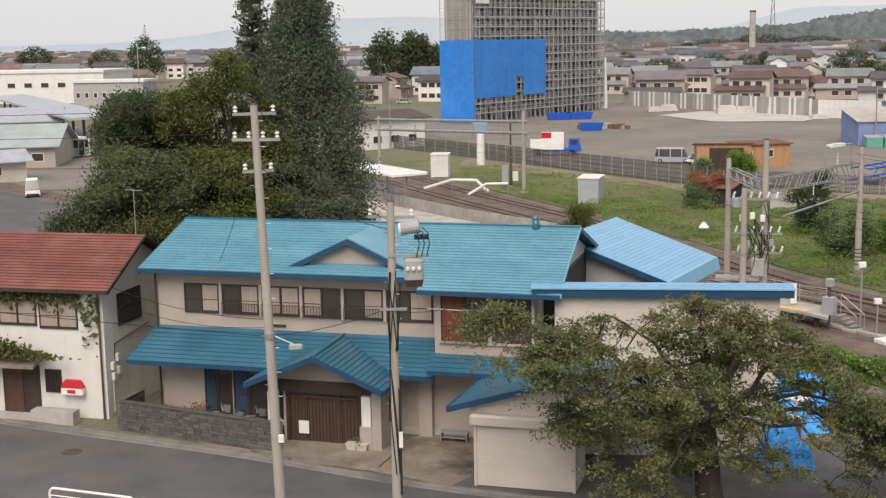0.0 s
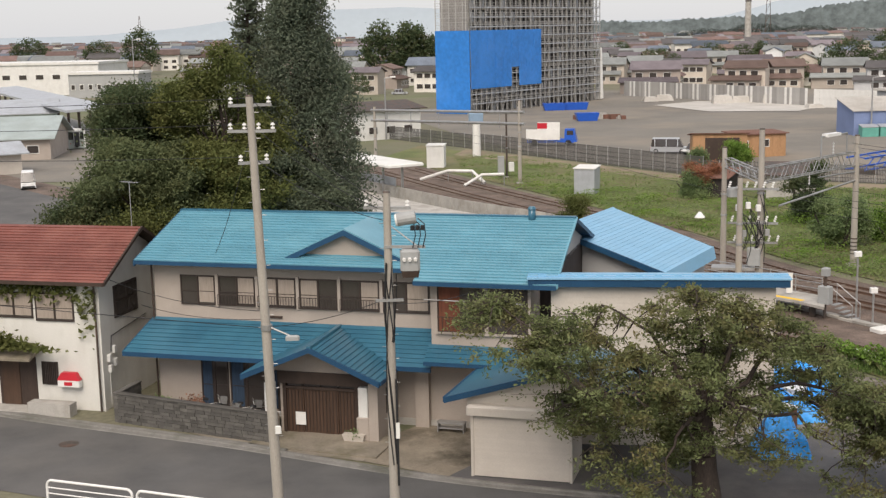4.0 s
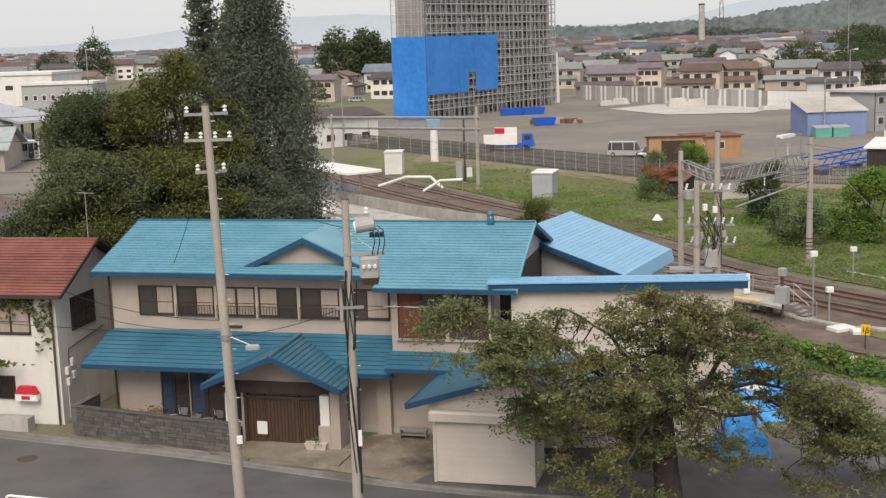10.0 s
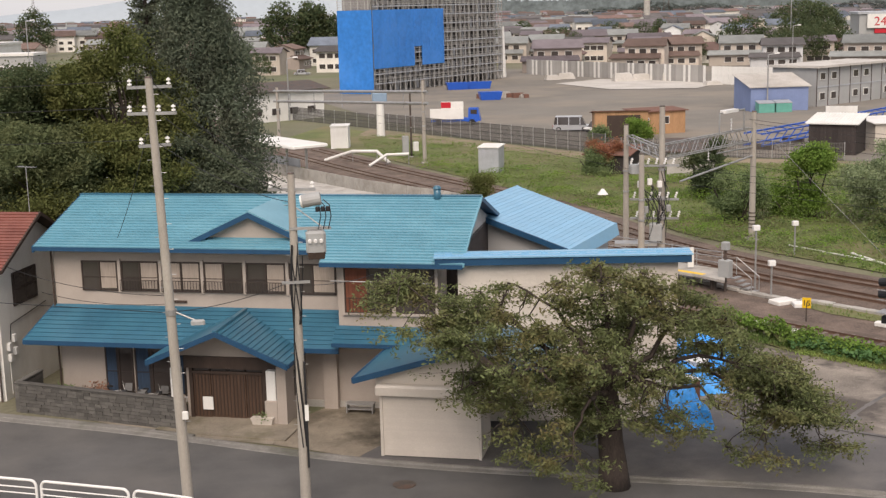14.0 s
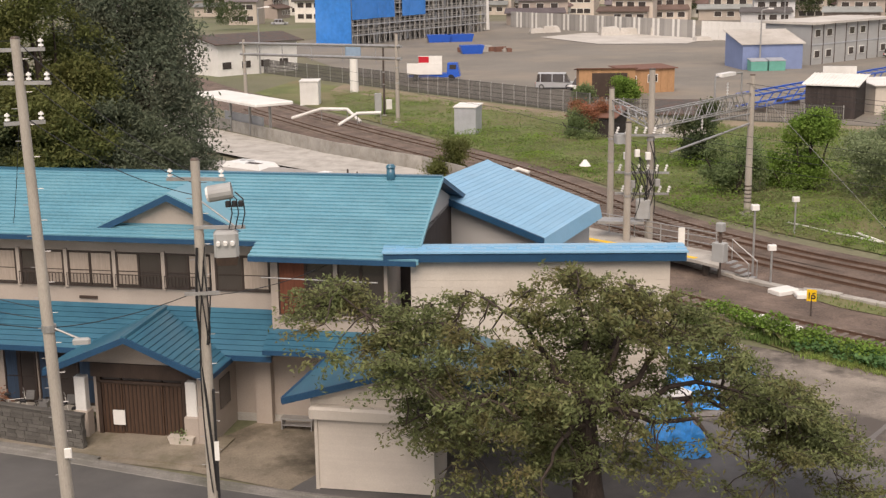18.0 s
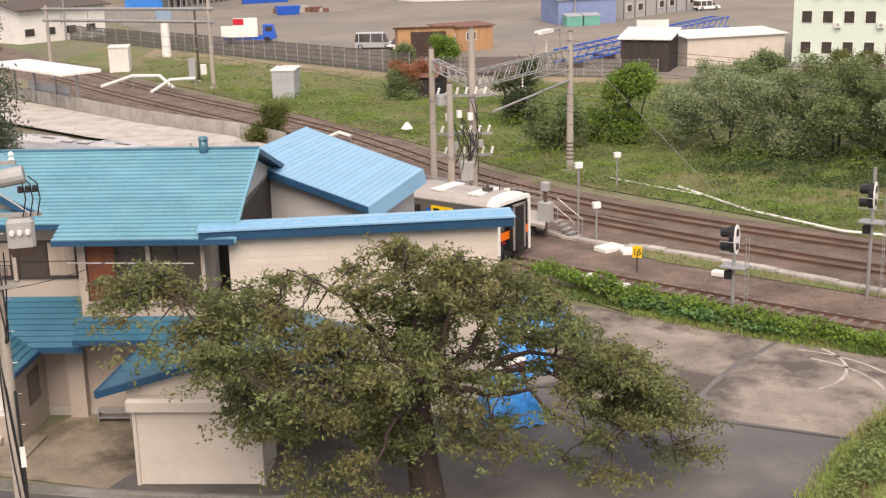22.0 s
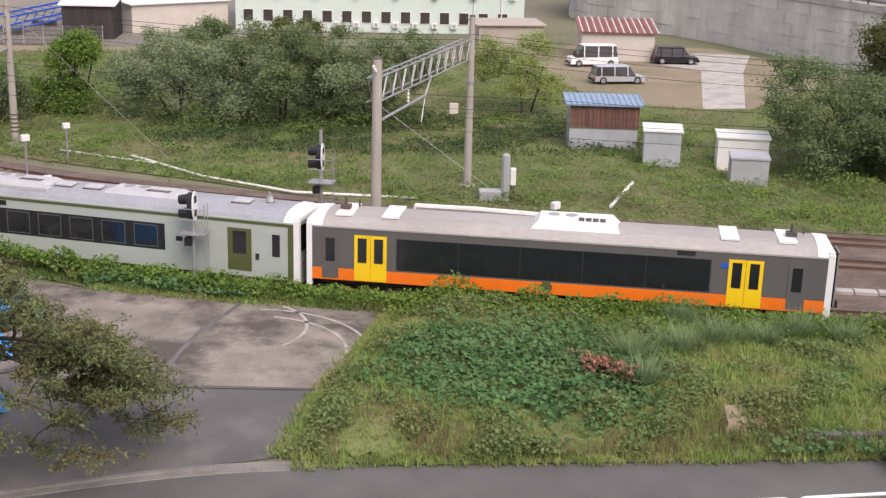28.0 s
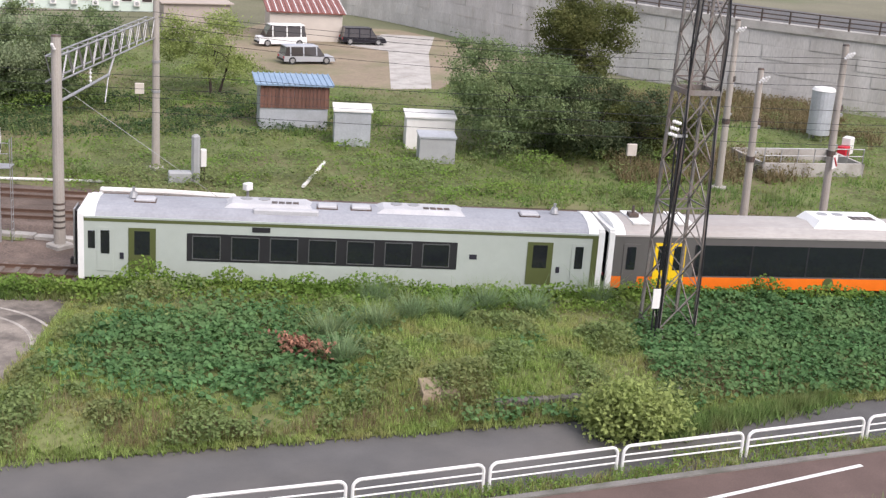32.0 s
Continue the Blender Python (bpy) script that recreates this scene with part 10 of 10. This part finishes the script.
single("side_street", polygon_sheet([(-67.4, 146.0), (-44.0, 141.0), (-32.0, 130.5), (-25.8, 96.5), (-20.3, 88.3), (-30.5, 88.4), (-39.5, 112.0), (-67.7, 128.1)], 0.05), M["asphalt"], "narrow grey street behind the houses", "road", kind="structure")
# platform fence and shelter behind the inn
pf = thing("platform_fence", pose(0, 0, 0), "pale concrete panel fence along the tracks", "fence")
pts = [Vector((-11.9, 140.5, 0)), Vector((-1.3, 119.9, 0)), Vector((5.3, 106.7, 0)), Vector((11.9, 96.7, 0)), Vector((14.4, 90.9, 0))]
for p, q in zip(pts, pts[1:]):
    n = int((q - p).length / 1.8)
    for i in range(n):
        a, b = p.lerp(q, i / n), p.lerp(q, (i + 0.96) / n)
        part("panel", Geo().hexa([a, b, b + Vector((0.08, 0.03, 0)), a + Vector((0.08, 0.03, 0)), a + Vector((0, 0, 1.15)), b + Vector((0, 0, 1.15)), b + Vector((0.08, 0.03, 1.15)), a + Vector((0.08, 0.03, 1.15))]), M["concrete"], pf)
single("platform_paving", polygon_sheet([(-13.5, 139.5), (-2.2, 119.0), (4.6, 106.0), (11.2, 96.0), (13.6, 90.4), (9.5, 88.0), (0.5, 100.5), (-6.5, 112.0), (-18.5, 136.0)], 0.3), M["concrete"], "pale worn concrete platform surface", "platform", kind="structure")
sh = thing("platform_shelter", pose(-2.6, 122.5, 0, 0, 0, -62), "pale flat platform shelter roof on posts", "shelter")
part("roof", Geo().cbox(-7, 7, -2.0, 2.0, 3.3, 3.6, 0.1), M["white"], sh)
for x in (-6, -2, 2, 6):
    part("post", Geo().box(x - 0.1, x + 0.1, -0.1, 0.1, 0, 3.3), M["steel"], sh)
part("bench_back", Geo().box(-4, 4, 0.3, 0.4, 0.9, 1.9), M["sheet_silver"], sh)
low_house((-6.5, 185.1), (5.1, 192.9), 10, 4.6, 5.6, "white", "steel_dark", "white flat railway building with a dark roof")
mast(13.2, 126.6, 9.0, 0.22, 0.16, "round concrete catenary mast by the far tracks")
mast(-2.3, 150.2, 7.4, 0.22, 0.16, "round concrete catenary mast by the platform")
bm = thing("cross_beam", pose(0, 0, 0), "twin galvanised pipe beams over the station tracks", "beam")
for z in (0.0, -1.25):
    part("pipe", Geo().tube((13.6, 126.0, 7.8 + z), (-2.7, 150.8, 6.9 + z), 0.16, 0.16, 8), M["steel"], bm)
for q in (0.12, 0.32, 0.52, 0.72, 0.9):
    part("hanger", Geo().tube((13.2 - 15.5 * q, 126.6 + 23.6 * q, 7.8 - 0.9 * q), (13.2 - 15.5 * q, 126.6 + 23.6 * q, 6.0 - 0.9 * q), 0.05, 0.05, 5), M["steel"], bm)
mast(12.4, 132.5, 7.5, 0.12, 0.1, "thin dark steel lineside mast", mat="steel_dark")
bx = thing("cabinet", pose(12.2, 131.5, 0), "grey equipment boxes on a lineside mast", "cabinet")
part("box", Geo().cbox(-0.9, -0.2, -0.3, 0.3, 0.6, 2.6, 0.04), M["trafo"], bx)
part("box", Geo().cbox(0.3, 0.9, -0.3, 0.3, 0.9, 1.9, 0.04), M["white"], bx)
vp = thing("white_post", pose(11.1, 157.8, 0), "thick white vent post with a teal cap", "post")
part("shaft", Geo().tube((0, 0, 0), (0, 0, 4.6), 0.55, 0.5, 14), M["white"], vp)
part("cap", Geo().cbox(-1.0, 0.9, -0.5, 0.5, 4.6, 5.8, 0.08), M["sheet_blue"], vp)
for x, y, h in ((-0.5, 188.4, 9.5), (51, 298.8, 14), (105.6, 247.3, 11), (70.6, 173.2, 8.5), (-50.3, 251.7, 16), (-32.9, 301.2, 12), (159.1, 375.9, 30), (44.3, 419.1, 16)):
    t = thing("street_lamp", pose(x, y, 0), "slim grey lamp post with a short arm", "lamp post", "far lamp posts")
    part("post", Geo().tube((0, 0, 0), (0, 0, h), 0.14, 0.09, 8), M["steel"], t)
    part("arm", Geo().tube((0, 0, h), (1.2, 0, h + 0.2), 0.06), M["steel"], t)
    part("head", Geo().cbox(0.9, 1.7, -0.2, 0.2, h + 0.1, h + 0.3, 0.04), M["porcelain"], t)
for x, y, h in ((-288, 1610, 42), (-160, 1705, 46), (51, 900, 38), (360, 1142, 62)):
    t = thing("radio_mast", pose(x, y, 0), "distant grey lattice pylon", "pylon", "far pylons")
    for sx in (-1, 1):
        part("leg", Geo().tube((sx * 3, 0, 0), (sx * 0.5, 0, h), 0.35, 0.25, 4), M["steel_dark"], t)
    for i in range(7):
        a = i * h / 7
        part("brace", Geo().tube((-3 + 2.5 * a / h, 0, a), (3 - 2.5 * (a + h / 7) / h, 0, a + h / 7), 0.2, 0.2, 4), M["steel_dark"], t)
ch = thing("chimney", pose(207.8, 694.7, 0), "tall slim concrete chimney beyond the houses", "chimney")
part("stack", Geo().tube((0, 0, 0), (0, 0, 29), 2.0, 1.6, 14), M["concrete"], ch)
part("rim", Geo().tube((0, 0, 29), (0, 0, 29.8), 1.8, 1.8, 14), M["steel_dark"], ch)


def store():
    m, L = oriented((157.8, 325.9), (197.4, 312.8))
    t = thing("store", m, "large flat grey store with a white and red fascia sign", "shop")
    part("wall", Geo().box(0, L, 0, 20, 0, 12), M["office_grey"], t)
    part("roof", Geo().box(-0.5, L + 0.5, -0.5, 20, 12, 12.6), M["sheet_silver"], t)
    f = part("fascia", Geo().box(4, L, -0.6, -0.1, 6.8, 8.0), M["red_sign"], t)
    s = part("sign", Geo().box(2, 16, -0.9, -0.6, 8.2, 12.0), M["white"], t)
    text(s, "24", 3.4, pose(5.4, -0.95, 8.9, 90, 0, 0), M["red_sign"])
    for i in range(4):
        part("sign_bar", Geo().box(8.4 + i * 1.8, 9.8 + i * 1.8, -0.96, -0.9, 9.2, 11.0), M["red_sign"], s)
    part("window_strip", Geo().box(4, L - 2, -0.2, 0, 0.4, 5.4), M["glass"], f)


store()


def motions():
    """The train draws forward along the near track."""
    times = [0.0, 5.0, 10.0, 15.0] + [17 + 0.5 * i for i in range(31)]
    walk(FRONT_CAR, [(t, car_pose(t, 10.3)) for t in times])
    walk(REAR_CAR, [(t, car_pose(t, 31.1)) for t in times])


motions()
